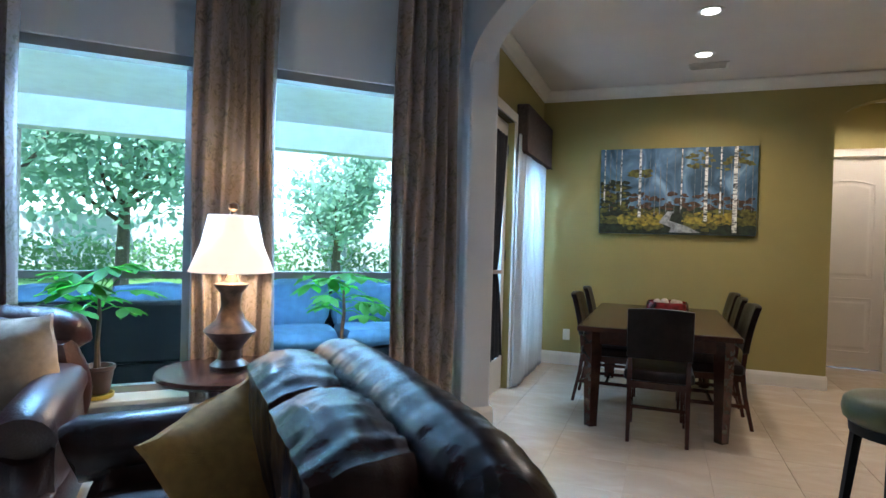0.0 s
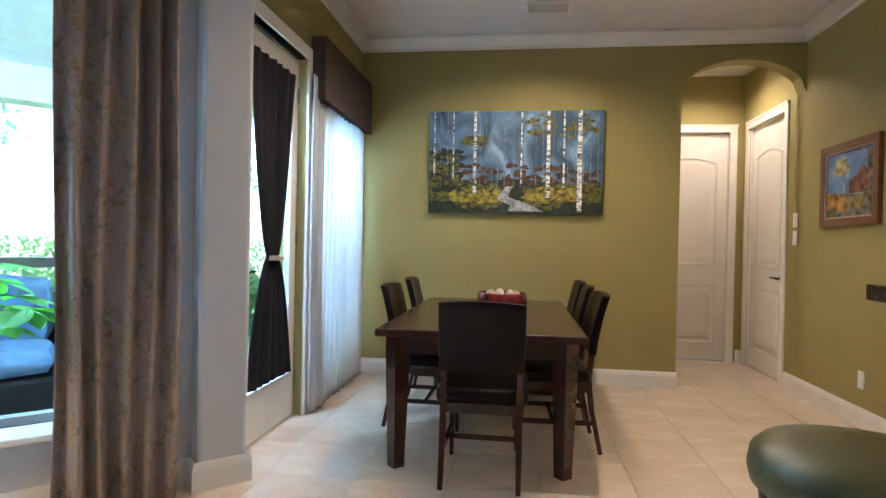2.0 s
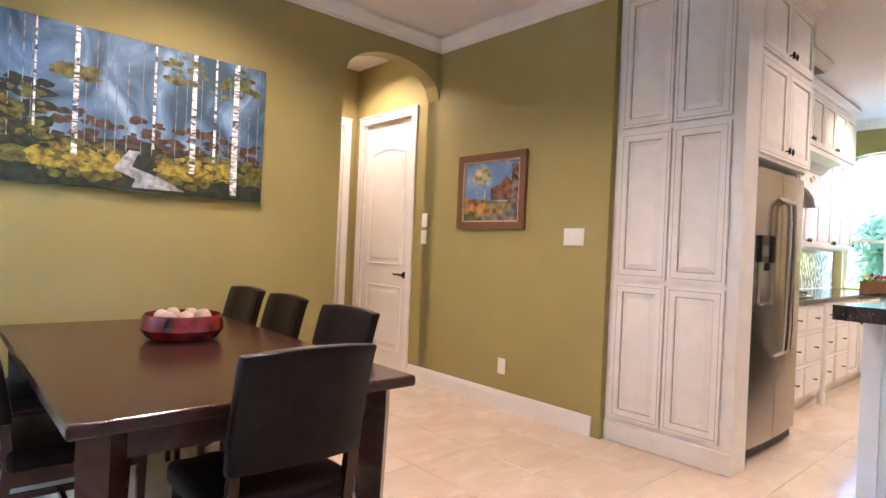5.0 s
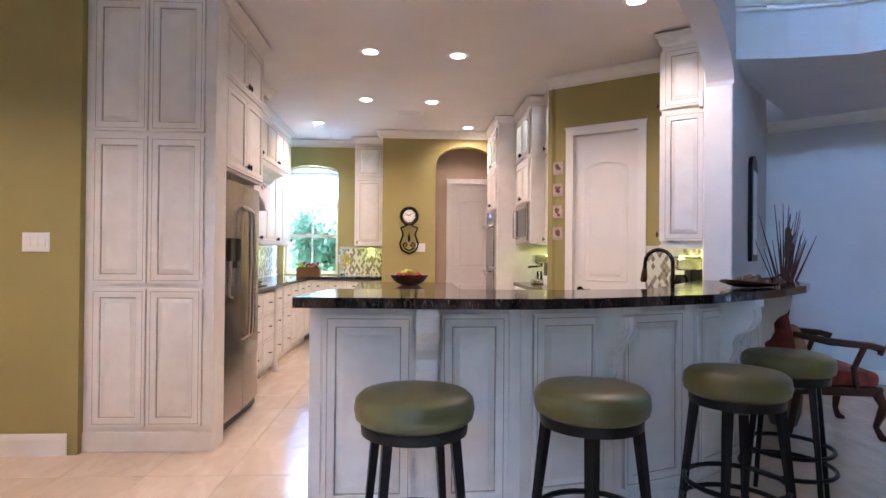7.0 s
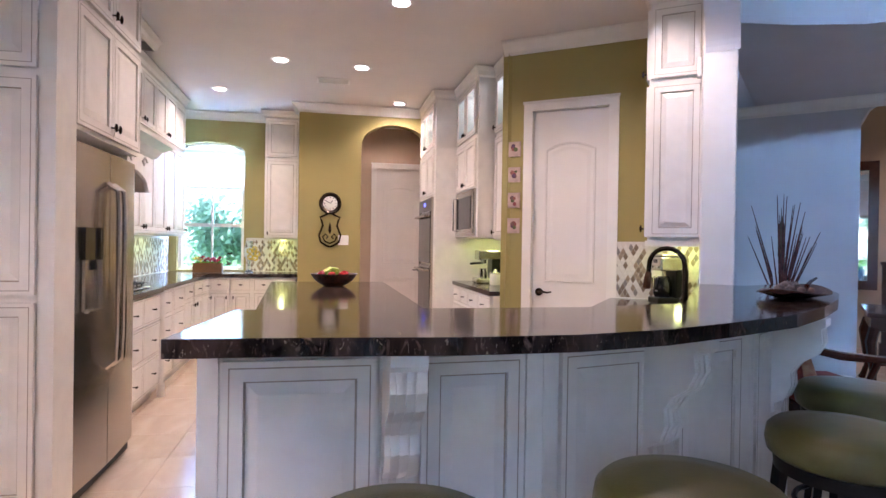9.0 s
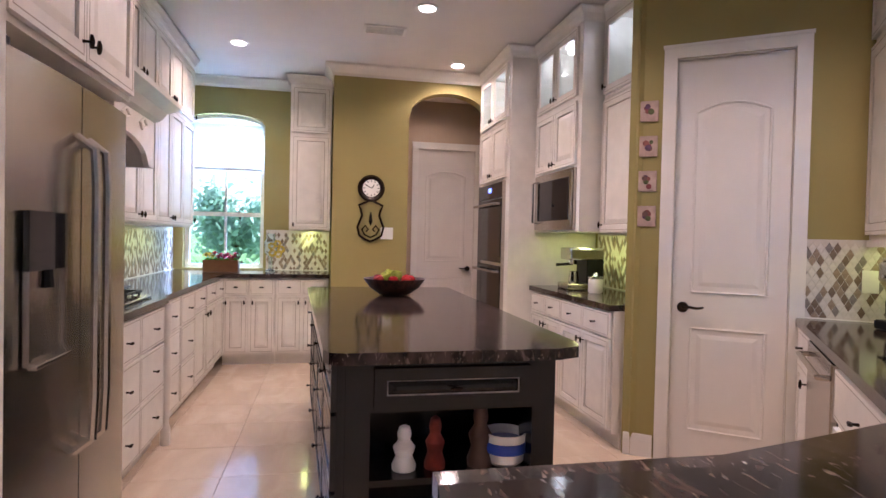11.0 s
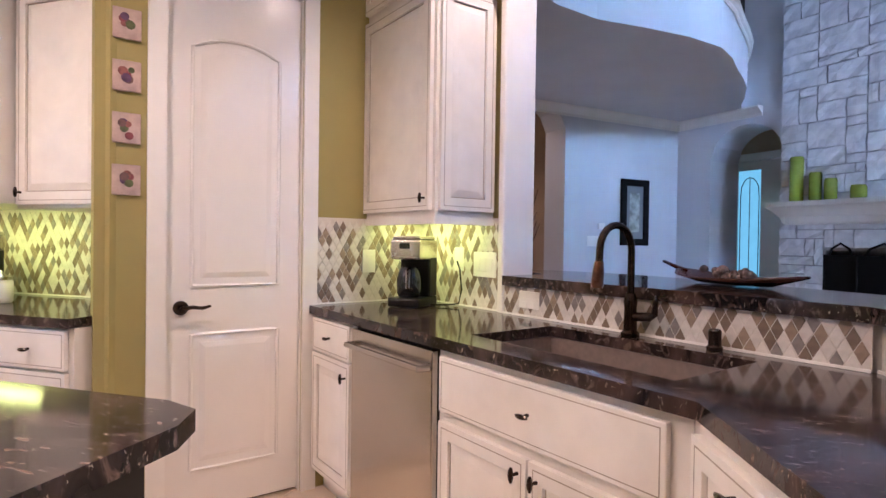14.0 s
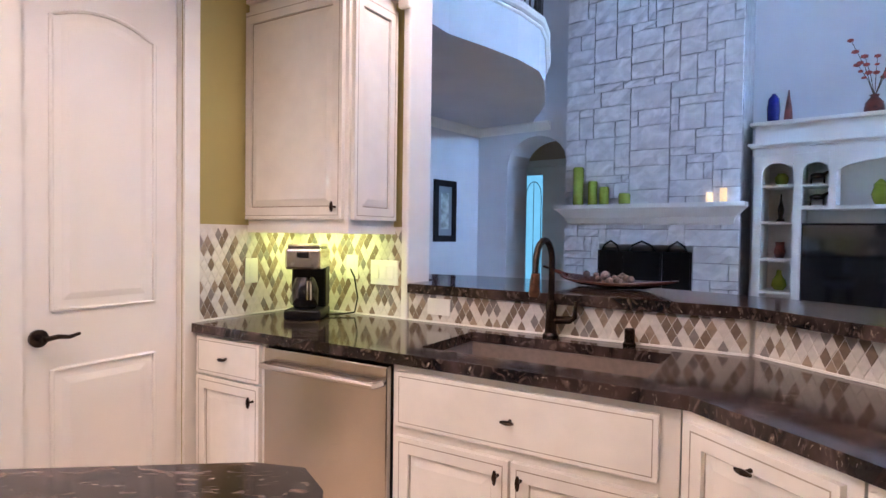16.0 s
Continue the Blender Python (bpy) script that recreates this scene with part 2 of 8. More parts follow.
def sheer_mat(name, color, through_color, k):
    m = bpy.data.materials.new(name)
    m.use_nodes = True
    nt = m.node_tree
    out = nt.nodes["Material Output"]
    d, t, mx = nt.nodes.new("ShaderNodeBsdfDiffuse"), nt.nodes.new("ShaderNodeBsdfTranslucent"), nt.nodes.new("ShaderNodeMixShader")
    d.inputs[0].default_value, t.inputs[0].default_value, mx.inputs[0].default_value = (*color, 1), (*through_color, 1), k
    n = nt.nodes.new("ShaderNodeTexNoise")
    n.inputs["Scale"].default_value = 60
    bp = nt.nodes.new("ShaderNodeBump")
    bp.inputs["Strength"].default_value = 0.12
    nt.links.new(n.outputs["Fac"], bp.inputs["Height"])
    nt.links.new(bp.outputs[0], d.inputs["Normal"])
    nt.links.new(d.outputs[0], mx.inputs[1])
    nt.links.new(t.outputs[0], mx.inputs[2])
    nt.links.new(mx.outputs[0], out.inputs[0])
    return m


SHEER = sheer_mat("white_sheer_voile", (0.8, 0.8, 0.8), (0.85, 0.88, 0.9), 0.6)
BLIND = sheer_mat("white_cellular_blind", (0.8, 0.79, 0.77), (0.8, 0.82, 0.82), 0.55)


def damask_mat():
    m = mat("grey_damask_drape", (0.20, 0.165, 0.15), 0.8, bump=0.25, bscale=300)
    nt = m.node_tree
    b = nt.nodes["Principled BSDF"]
    tc = nt.nodes.new("ShaderNodeTexCoord")
    v = nt.nodes.new("ShaderNodeTexVoronoi")
    v.inputs["Scale"].default_value = 9
    v.feature = "SMOOTH_F1"
    nt.links.new(tc.outputs["Object"], v.inputs["Vector"])
    w = nt.nodes.new("ShaderNodeTexNoise")
    w.inputs["Scale"].default_value, w.inputs["Detail"].default_value, w.inputs["Distortion"].default_value = 16, 3, 2.5
    nt.links.new(tc.outputs["Object"], w.inputs["Vector"])
    cr = nt.nodes.new("ShaderNodeValToRGB")
    el = cr.color_ramp.elements
    el[0].color, el[1].color = (0.15, 0.12, 0.115, 1), (0.30, 0.235, 0.21, 1)
    el[0].position, el[1].position = 0.38, 0.62
    e = el.new(0.5)
    e.color = (0.24, 0.19, 0.13, 1)
    mul = nt.nodes.new("ShaderNodeMath")
    mul.operation = "ADD"
    sub = nt.nodes.new("ShaderNodeMath")
    sub.operation, sub.inputs[1].default_value = "MULTIPLY", 0.25
    nt.links.new(v.outputs["Distance"], sub.inputs[0])
    nt.links.new(sub.outputs[0], mul.inputs[0])
    nt.links.new(w.outputs["Fac"], mul.inputs[1])
    nt.links.new(mul.outputs[0], cr.inputs[0])
    nt.links.new(cr.outputs[0], b.inputs["Base Color"])
    return m


DAMASK = damask_mat()


# ---- mesh helpers ----
def box(bm, x0, x1, y0, y1, z0, z1):
    vs = [bm.verts.new(p) for p in ((x0, y0, z0), (x1, y0, z0), (x1, y1, z0), (x0, y1, z0), (x0, y0, z1), (x1, y0, z1), (x1, y1, z1), (x0, y1, z1))]
    for f in ((0, 3, 2, 1), (4, 5, 6, 7), (0, 1, 5, 4), (1, 2, 6, 5), (2, 3, 7, 6), (3, 0, 4, 7)):
        bm.faces.new([vs[i] for i in f])
    return vs


def rbox(x0, x1, y0, y1, z0, z1, r=0.004, seg=2):
    bm = bmesh.new()
    box(bm, x0, x1, y0, y1, z0, z1)
    if r:
        bmesh.ops.bevel(bm, geom=bm.edges[:], offset=r, segments=seg, profile=0.5, affect="EDGES")
    return bm


def prism(bm, pts, z0, z1):
    """Extrudes a polygon (x, y) from z0 to z1."""
    lo, hi = [bm.verts.new((x, y, z0)) for x, y in pts], [bm.verts.new((x, y, z1)) for x, y in pts]
    n = len(pts)
    bm.faces.new(lo[::-1])
    bm.faces.new(hi)
    for i in range(n):
        bm.faces.new((lo[i], lo[(i + 1) % n], hi[(i + 1) % n], hi[i]))
    return lo + hi


def slab(bm, pts, y0, y1):
    """Extrudes an upright polygon (x, z) from y0 to y1."""
    vs = prism(bm, pts, 0, 1)
    n = len(pts)
    for i, v in enumerate(vs):
        x, z = pts[i % n]
        v.co = (x, y0 if i < n else y1, z)


def lathe(bm, prof, n=24, cx=0.0, cy=0.0):
    """Turns a profile of (radius, z) round an upright axis."""
    rings = []
    for r, z in prof:
        rings.append([bm.verts.new((cx + r * math.cos(2 * math.pi * i / n), cy + r * math.sin(2 * math.pi * i / n), z)) for i in range(n)])
    for a, b in zip(rings, rings[1:]):
        for i in range(n):
            bm.faces.new((a[i], a[(i + 1) % n], b[(i + 1) % n], b[i]))
    bm.faces.new(rings[0][::-1])
    bm.faces.new(rings[-1])


def tube(bm, pts, rad, n=8):
    """A round tube along points; rad may be one number or one a point."""
    rads = rad if isinstance(rad, (list, tuple)) else [rad] * len(pts)
    rings = []
    pts = [Vector(p) for p in pts]
    side = None
    for i, p in enumerate(pts):
        d = (pts[min(i + 1, len(pts) - 1)] - pts[max(i - 1, 0)]).normalized()
        if side is None:
            side = d.orthogonal().normalized()
        side = (side - d * side.dot(d)).normalized()
        up = d.cross(side)
        rings.append([bm.verts.new(p + (side * math.cos(2 * math.pi * k / n) + up * math.sin(2 * math.pi * k / n)) * rads[i]) for k in range(n)])
    for a, b in zip(rings, rings[1:]):
        for i in range(n):
            bm.faces.new((a[i], a[(i + 1) % n], b[(i + 1) % n], b[i]))
    bm.faces.new(rings[0][::-1])
    bm.faces.new(rings[-1])


def bev(bm, r, seg=2):
    bmesh.ops.bevel(bm, geom=[e for e in bm.edges if e.calc_face_angle(0) > 0.6], offset=r, segments=seg, profile=0.5, affect="EDGES")
    return bm


def part(name, bm, material, parent=None, label="", smooth=False):
    bmesh.ops.recalc_face_normals(bm, faces=bm.faces)
    me = bpy.data.meshes.new(name)
    if smooth:
        for f in bm.faces:
            f.smooth = True
    bm.to_mesh(me)
    bm.free()
    me.materials.append(material)
    ob = new(name, me)
    if smooth:
        me.set_sharp_from_angle(angle=radians(40))
    if parent is not None:
        ob.parent = parent
    if label:
        ob["label"] = label
    return ob


def thing(name, m, label, category, group=""):
    ob = new(name)
    ob.empty_display_size = 0.1
    ob.matrix_world = m
    return tagged(ob, label, category, group)


def structure(name, bm, material, m=None, label="", category="", smooth=False):
    ob = part(name, bm, material, smooth=smooth)
    if m is not None:
        ob.matrix_world = m
    return tagged(ob, label, category, kind="structure")


def bm_of(fn, *a):
    bm = bmesh.new()
    fn(bm, *a)
    return bm


def hbox(*a):
    return bm_of(box, *a)


FRAME_B = pose(0, 0, 0, 0, 0, 143.13)   # sink run: local x along the counter, local y towards the living room
FRAME_L = pose(0, 0, 0, 0, 0, 135)      # living room: local x towards the window wall, local y towards the fireplace


def wall(name, p0, p1, thick, z0, z1, openings, material, label, base=None):
    """A wall whose face runs from p0 to p1 and whose body lies to the left of that way. openings: (s0, s1, z0, z1, rise)."""
    p0, p1 = Vector((*p0, 0)), Vector((*p1, 0))
    d = p1 - p0
    ang = math.degrees(math.atan2(d.y, d.x))
    bm = bmesh.new()
    s = 0.0
    for a, b, lo, hi, rise in sorted(openings):
        if a > s:
            box(bm, s, a, 0, thick, z0, z1)
        if lo > z0:
            box(bm, a, b, 0, thick, z0, lo)
        n = 20 if rise else 1
        low = [(a + (b - a) * i / n, hi + (rise * math.sqrt(max(0.0, 1 - (2 * i / n - 1) ** 2)) if rise else 0)) for i in range(n + 1)]
        for (xa, za), (xb, zb) in zip(low, low[1:]):
            slab(bm, [(xa, za), (xb, zb), (xb, z1), (xa, z1)], 0, thick)
        s = b
    if d.length > s:
        box(bm, s, d.length, 0, thick, z0, z1)
    bmesh.ops.remove_doubles(bm, verts=bm.verts, dist=0.0005)
    seen = {}
    for f in bm.faces[:]:
        key = tuple(sorted(v.index for v in f.verts))
        seen.setdefault(tuple(sorted(tuple(round(c, 3) for c in v.co) for v in f.verts)), []).append(f)
    dead = [f for fs in seen.values() if len(fs) > 1 for f in fs]
    bmesh.ops.delete(bm, geom=dead, context="FACES_ONLY")
    return structure(name, bm, material, pose(p0.x, p0.y, 0, 0, 0, ang), label, "wall")


def run(name, pts, prof, material, label, category):
    """A moulding: profile of (out, z) swept along a plan line, out to the right of the way."""
    bm = bmesh.new()
    P = [Vector(p) for p in pts]
    rings = []
    for i, p in enumerate(P):
        d0 = (P[i] - P[i - 1]).normalized() if i else (P[1] - P[0]).normalized()
        d1 = (P[i + 1] - P[i]).normalized() if i + 1 < len(P) else d0
        n0, n1 = Vector((d0.y, -d0.x)), Vector((d1.y, -d1.x))
        m = (n0 + n1)
        m = m / max(0.3, m.dot(n0)) if m.length > 0.01 else n0
        rings.append([bm.verts.new((p.x + m.x * o, p.y + m.y * o, z)) for o, z in prof])
    k = len(prof)
    for a, b in zip(rings, rings[1:]):
        for i in range(k):
            bm.faces.new((a[i], a[(i + 1) % k], b[(i + 1) % k], b[i]))
    bm.faces.new(rings[0])
    bm.faces.new(rings[-1][::-1])
    return structure(name, bm, material, None, label, category)


BASE = [(0.002, 0.0), (0.018, 0.0), (0.018, 0.10), (0.012, 0.125), (0.008, 0.135), (0.002, 0.135)]


def crown(z):
    return [(0.002, z - 0.11), (0.014, z - 0.11), (0.02, z - 0.085), (0.05, z - 0.05), (0.085, z - 0.025), (0.09, z - 0.006), (0.002, z - 0.006)]


def Lp(x, y):
    v = FRAME_L @ Vector((x, y, 0))
    return (v.x, v.y)


def Bp(u, v):
    w = FRAME_B @ Vector((u, v, 0))
    return (w.x, w.y)


# ---- the large structure ----
CEILING = 3.0
TALL = 5.4
structure("floor", hbox(-4.6, 9.0, -6.5, 8.2, -0.12, -0.006), GROUT, None, "polished cream travertine tile floor with faint joints", "floor")
wall("wall_dining_north", (-1.24, 6.33), (2.505, 6.33), 0.15, 0, CEILING, [(2.77, 3.745, 0, 2.49, 0.27)], OLIVE, "olive green painted dining wall with an arched opening")
wall("wall_dining_east", (2.505, 7.63), (2.505, 4.60), 0.14, 0, CEILING, [(0.16, 0.94, 0, 2.41, 0)], OLIVE, "olive green painted wall beside the tall cabinets")
wall("wall_niche_back", (1.1, 7.63), (2.505, 7.63), 0.15, 0, CEILING, [(0.50, 1.26, 0, 2.41, 0)], OLIVE, "olive painted wall of the small hall")
wall("wall_niche_side", (1.2, 6.48), (1.2, 7.63), 0.15, 0, CEILING, [], OLIVE, "olive painted side wall of the small hall")
wall("wall_dining_west", (-1.24, 4.0), (-1.24, 6.33), 0.2, 0, CEILING, [(0.17, 0.99, 0, 2.40, 0), (1.25, 2.15, 0.25, 2.2, 0)], OLIVE, "olive painted wall with the patio door and a window")
wall("wall_kitchen_north", (2.65, 4.66), (7.8, 4.66), 0.15, 0, CEILING, [], OLIVE, "olive painted wall behind the cooking run")
wall("wall_kitchen_window", (7.8, 4.66), (7.8, 2.85), 0.2, 0, CEILING, [(0.10, 0.93, 0.93, 2.50, 0.11)], OLIVE, "olive painted wall with an arched window")
wall("wall_kitchen_return", (7.8, 3.0), (7.14, 3.0), 0.15, 0, CEILING, [], OLIVE, "olive painted return wall beside the window")
wall("wall_clock", (6.99, 3.0), (6.99, 0.5), 0.15, 0, CEILING, [(0.75, 1.58, 0, 2.53, 0.26)], OLIVE, "olive painted wall with a clock and an arched doorway")
wall("wall_kitchen_south", (6.99, 0.66), (4.42, 0.66), 0.15, 0, CEILING, [], OLIVE, "olive painted wall behind the oven run")
wall("wall_hall_back", (8.25, 2.85), (8.25, 0.4), 0.15, 0, CEILING, [(0.90, 1.62, 0, 2.41, 0)], TAN, "tan painted hall wall with a white door")
wall("wall_hall_side", (8.25, 0.75), (7.14, 0.75), 0.15, 0, CEILING, [], TAN, "tan painted hall side wall")
wall("wall_hall_other_side", (7.14, 2.84), (8.25, 2.84), 0.008, 0, CEILING, [], TAN, "tan painted hall side wall")
wall("wall_pantry", Bp(-2.845, -3.66), Bp(-2.845, -2.10), 0.12, 0, CEILING, [(0.265, 0.875, 0, 2.41, 0)], OLIVE, "olive painted slanted wall with the pantry door")
RETX = 4.505
wall("wall_pantry_return", (RETX, 0.66), (RETX, 1.19), 0.08, 0, CEILING, [], OLIVE, "olive painted return of the pantry wall")
wall("wall_sink", Bp(-4.8, -2.09), Bp(-2.165, -2.09), 0.075, 0, CEILING, [], OLIVE, "olive painted wall behind the coffee maker")
wall("wall_sink_back", Bp(-4.8, -2.013), Bp(-2.165, -2.013), 0.08, 0, TALL, [], GREY, "pale grey wall behind the kitchen")
structure("column", rbox(-2.165, -2.125, -2.115, -1.92, 0, TALL, 0.010), TRIM, FRAME_B, "white painted wall end beside the bar", "column")

# header over the opening between the kitchen and the living room
c0, c1 = Vector(Bp(-2.125, -2.10)), Vector((-1.152, 3.91))
hl = (c1 - c0).length
bm = bmesh.new()
prev = None
for i in range(61):
    s = hl * (0.5 - 0.5 * math.cos(math.pi * i / 60))
    e = min(s / 1.3, (hl - s) / 1.0, 1.0)
    z = 2.50 + 0.43 * math.sqrt(max(0, 1 - (1 - e) ** 2))
    if prev:
        slab(bm, [prev, (s, z), (s, TALL), (prev[0], TALL)], 0, 0.19)
    prev = (s, z)
bmesh.ops.remove_doubles(bm, verts=bm.verts, dist=0.0005)
structure("wall_header", bm, GREY, pose(c0.x, c0.y, 0, 0, 0, math.degrees(math.atan2((c1 - c0).y, (c1 - c0).x))), "pale painted header with a curved soffit", "wall")
structure("pier", rbox(3.55, 3.87, -2.0, -1.765, 0, TALL, 0.02), GREY, FRAME_L, "pale grey wall pier with rounded corners", "pier")

wall("wall_windows_upper", Lp(3.65, 2.45), Lp(3.65, -1.765), 0.2, 2.9, TALL, [(1.45, 2.45, 3.5, 4.05, 0), (2.83, 3.83, 3.5, 4.05, 0)], GREY, "pale grey upper living room wall with clerestory windows")
wall("wall_windows", Lp(3.65, 2.45), Lp(3.65, -1.765), 0.2, 0, 2.9, [(1.45, 2.45, 0.36, 2.36, 0), (2.83, 3.83, 0.36, 2.36, 0)], GREY, "pale grey living room wall with two tall windows")
wall("wall_living_arch", Lp(-4.6, 2.05), Lp(-3.24, 2.05), 0.5, 0, TALL, [(0.47, 1.33, 0, 2.22, 0.36)], GREY, "pale grey wall with an arched doorway beside the fireplace")
wall("wall_living_back", Lp(-1.31, 2.45), Lp(3.65, 2.45), 0.15, 0, TALL, [], GREY, "pale grey wall above the built-in shelves")
wall("wall_picture", Lp(-4.6, -2.75), Lp(-4.6, 2.05), 0.35, 0, TALL, [(1.27, 3.017, 0, 2.50, 0.40)], GREY, "pale grey wall with an arched opening to the entrance hall")
wall("wall_foyer_back", Lp(-7.6, 3.0), Lp(-7.6, -4.5), -0.15, 0, 3.3, [], TAN, "tan painted entrance hall wall")
wall("wall_foyer_end", Lp(-7.6, 1.6), Lp(-4.8, 1.6), 0.15, 0, 3.3, [], TAN, "tan painted entrance hall wall")
wall("wall_foyer_side", Lp(-4.8, -3.2), Lp(-7.6, -3.2), 0.15, 0, 3.3, [], TAN, "tan painted entrance hall wall")
wall("wall_corridor_back", Lp(-5.2, 3.02), Lp(-2.0, 3.02), 0.15, 0, 3.3, [], TAN, "tan painted corridor wall")
wall("wall_corridor_side", Lp(-4.62, 2.55), Lp(-4.62, 3.02), 0.15, 0, 3.3, [], TAN, "tan painted corridor wall")
wall("wall_corridor_other_side", Lp(-2.6, 3.02), Lp(-2.6, 2.62), 0.15, 0, 3.3, [], TAN, "tan painted corridor wall")

bm = bmesh.new()
prism(bm, [(-1.152, 3.91), (c0.x, c0.y), Bp(-4.9, -2.09), (9.0, -1.0), (9.0, 8.0), (-1.44, 8.0), (-1.44, 4.0)], CEILING, CEILING + 0.12)
structure("ceiling", bm, CEIL, None, "smooth cream kitchen and dining ceiling", "ceiling")
structure("ceiling_living", hbox(-5.0, 4.2, -3.2, 3.0, TALL, TALL + 0.12), CEIL, FRAME_L, "high pale living room ceiling", "ceiling")
structure("ceiling_hall", hbox(-7.8, -4.46, -4.6, 3.1, 3.3, 3.42), CEIL, FRAME_L, "cream entrance hall ceiling", "ceiling")
structure("ceiling_corridor", hbox(-5.3, -1.9, 2.56, 4.2, 3.3, 3.42), CEIL, FRAME_L, "cream corridor ceiling", "ceiling")

# crown mouldings and baseboards (out to the right of the way)
run("crown_dining", [(-1.24, 4.0), (-1.24, 6.33), (2.505, 6.33), (2.505, 4.62)], crown(CEILING), TRIM, "white crown moulding", "moulding")
run("crown_kitchen", [(7.2, 4.66), (7.8, 4.66), (7.8, 3.0), (6.99, 3.0), (6.99, 1.52)], crown(CEILING), TRIM, "white crown moulding", "moulding")
run("crown_pantry", [Bp(-2.845, -3.65), Bp(-2.845, -2.46)], crown(CEILING), TRIM, "white crown moulding", "moulding")
run("baseboard_dining", [(-1.24, 5.06), (-1.24, 6.33), (1.53, 6.33)], BASE, TRIM, "white baseboard", "baseboard")
run("baseboard_arch_jamb", [(1.53, 6.34), (1.53, 6.48)], BASE, TRIM, "white baseboard", "baseboard")
run("baseboard_east", [(2.505, 6.60), (2.505, 4.66)], BASE, TRIM, "white baseboard", "baseboard")
run("baseboard_niche", [(2.46, 7.63), (2.505, 7.63), (2.505, 7.56)], BASE, TRIM, "white baseboard", "baseboard")
run("baseboard_pantry", [Bp(-2.845, -3.65), Bp(-2.845, -3.48)], BASE, TRIM, "white baseboard", "baseboard")
run("baseboard_pier", [Lp(3.65, -1.76), Lp(3.55, -1.76), Lp(3.55, -2.0), Lp(3.66, -2.0)], BASE, TRIM, "white baseboard round the pier", "baseboard")
run("baseboard_windows", [Lp(3.65, 2.45), Lp(3.65, -1.76)], BASE, TRIM, "white baseboard", "baseboard")
run("baseboard_picture", [Lp(-4.6, -2.6), Lp(-4.6, -1.50)], BASE, TRIM, "white baseboard", "baseboard")
run("baseboard_picture_end", [Lp(-4.6, 0.29), Lp(-4.6, 2.05), Lp(-4.17, 2.05)], BASE, TRIM, "white baseboard", "baseboard")
run("crown_balcony", [Lp(-4.6, -2.6), Lp(-4.6, 2.05), Lp(-3.5, 2.05)], crown(2.75), TRIM, "white crown moulding under the balcony", "moulding")

# ---- doors and windows ----
KNOB_BM = bmesh.new()
tube(KNOB_BM, [(0, 0, 0), (0, -0.022, 0)], [0.006, 0.004], 6)
tube(KNOB_BM, [(-0.022, -0.025, 0), (-0.012, -0.026, 0), (0, -0.026, 0), (0.012, -0.026, 0), (0.022, -0.025, 0)], [0.004, 0.007, 0.0085, 0.007, 0.004], 6)
KNOB_ME = bpy.data.meshes.new("knob")
KNOB_BM.to_mesh(KNOB_ME)
KNOB_BM.free()
KNOB_ME.materials.append(BRONZE)


def knob(parent, x, y, z, upright=False):
    ob = new("knob", KNOB_ME)
    ob.parent = parent
    ob.matrix_basis = pose(x, y, z, 0, 90 if upright else 0, 0)
    return ob


def raised(bm, x0, x1, z0, z1, y, out, slope, arch=0.0):
    """A raised field: sloping edges up to a flat middle, facing -y; with an arched head if asked."""
    def loop(i, yy):
        n = 10 if arch else 1
        pts = [(x0 + i, z0 + i), (x1 - i, z0 + i)]
        for k in range(n + 1):
            f = k / n
            x = (x1 - i) + ((x0 + i) - (x1 - i)) * f
            pts.append((x, z1 - i + (arch * (1 - (2 * f - 1) ** 2) if arch else 0)))
        return [bm.verts.new((x, yy, z)) for x, z in pts]
    a, b = loop(0, y), loop(slope, y - out)
    n = len(a)
    for i in range(n):
        bm.faces.new((a[i], a[(i + 1) % n], b[(i + 1) % n], b[i]))
    bm.faces.new(b)


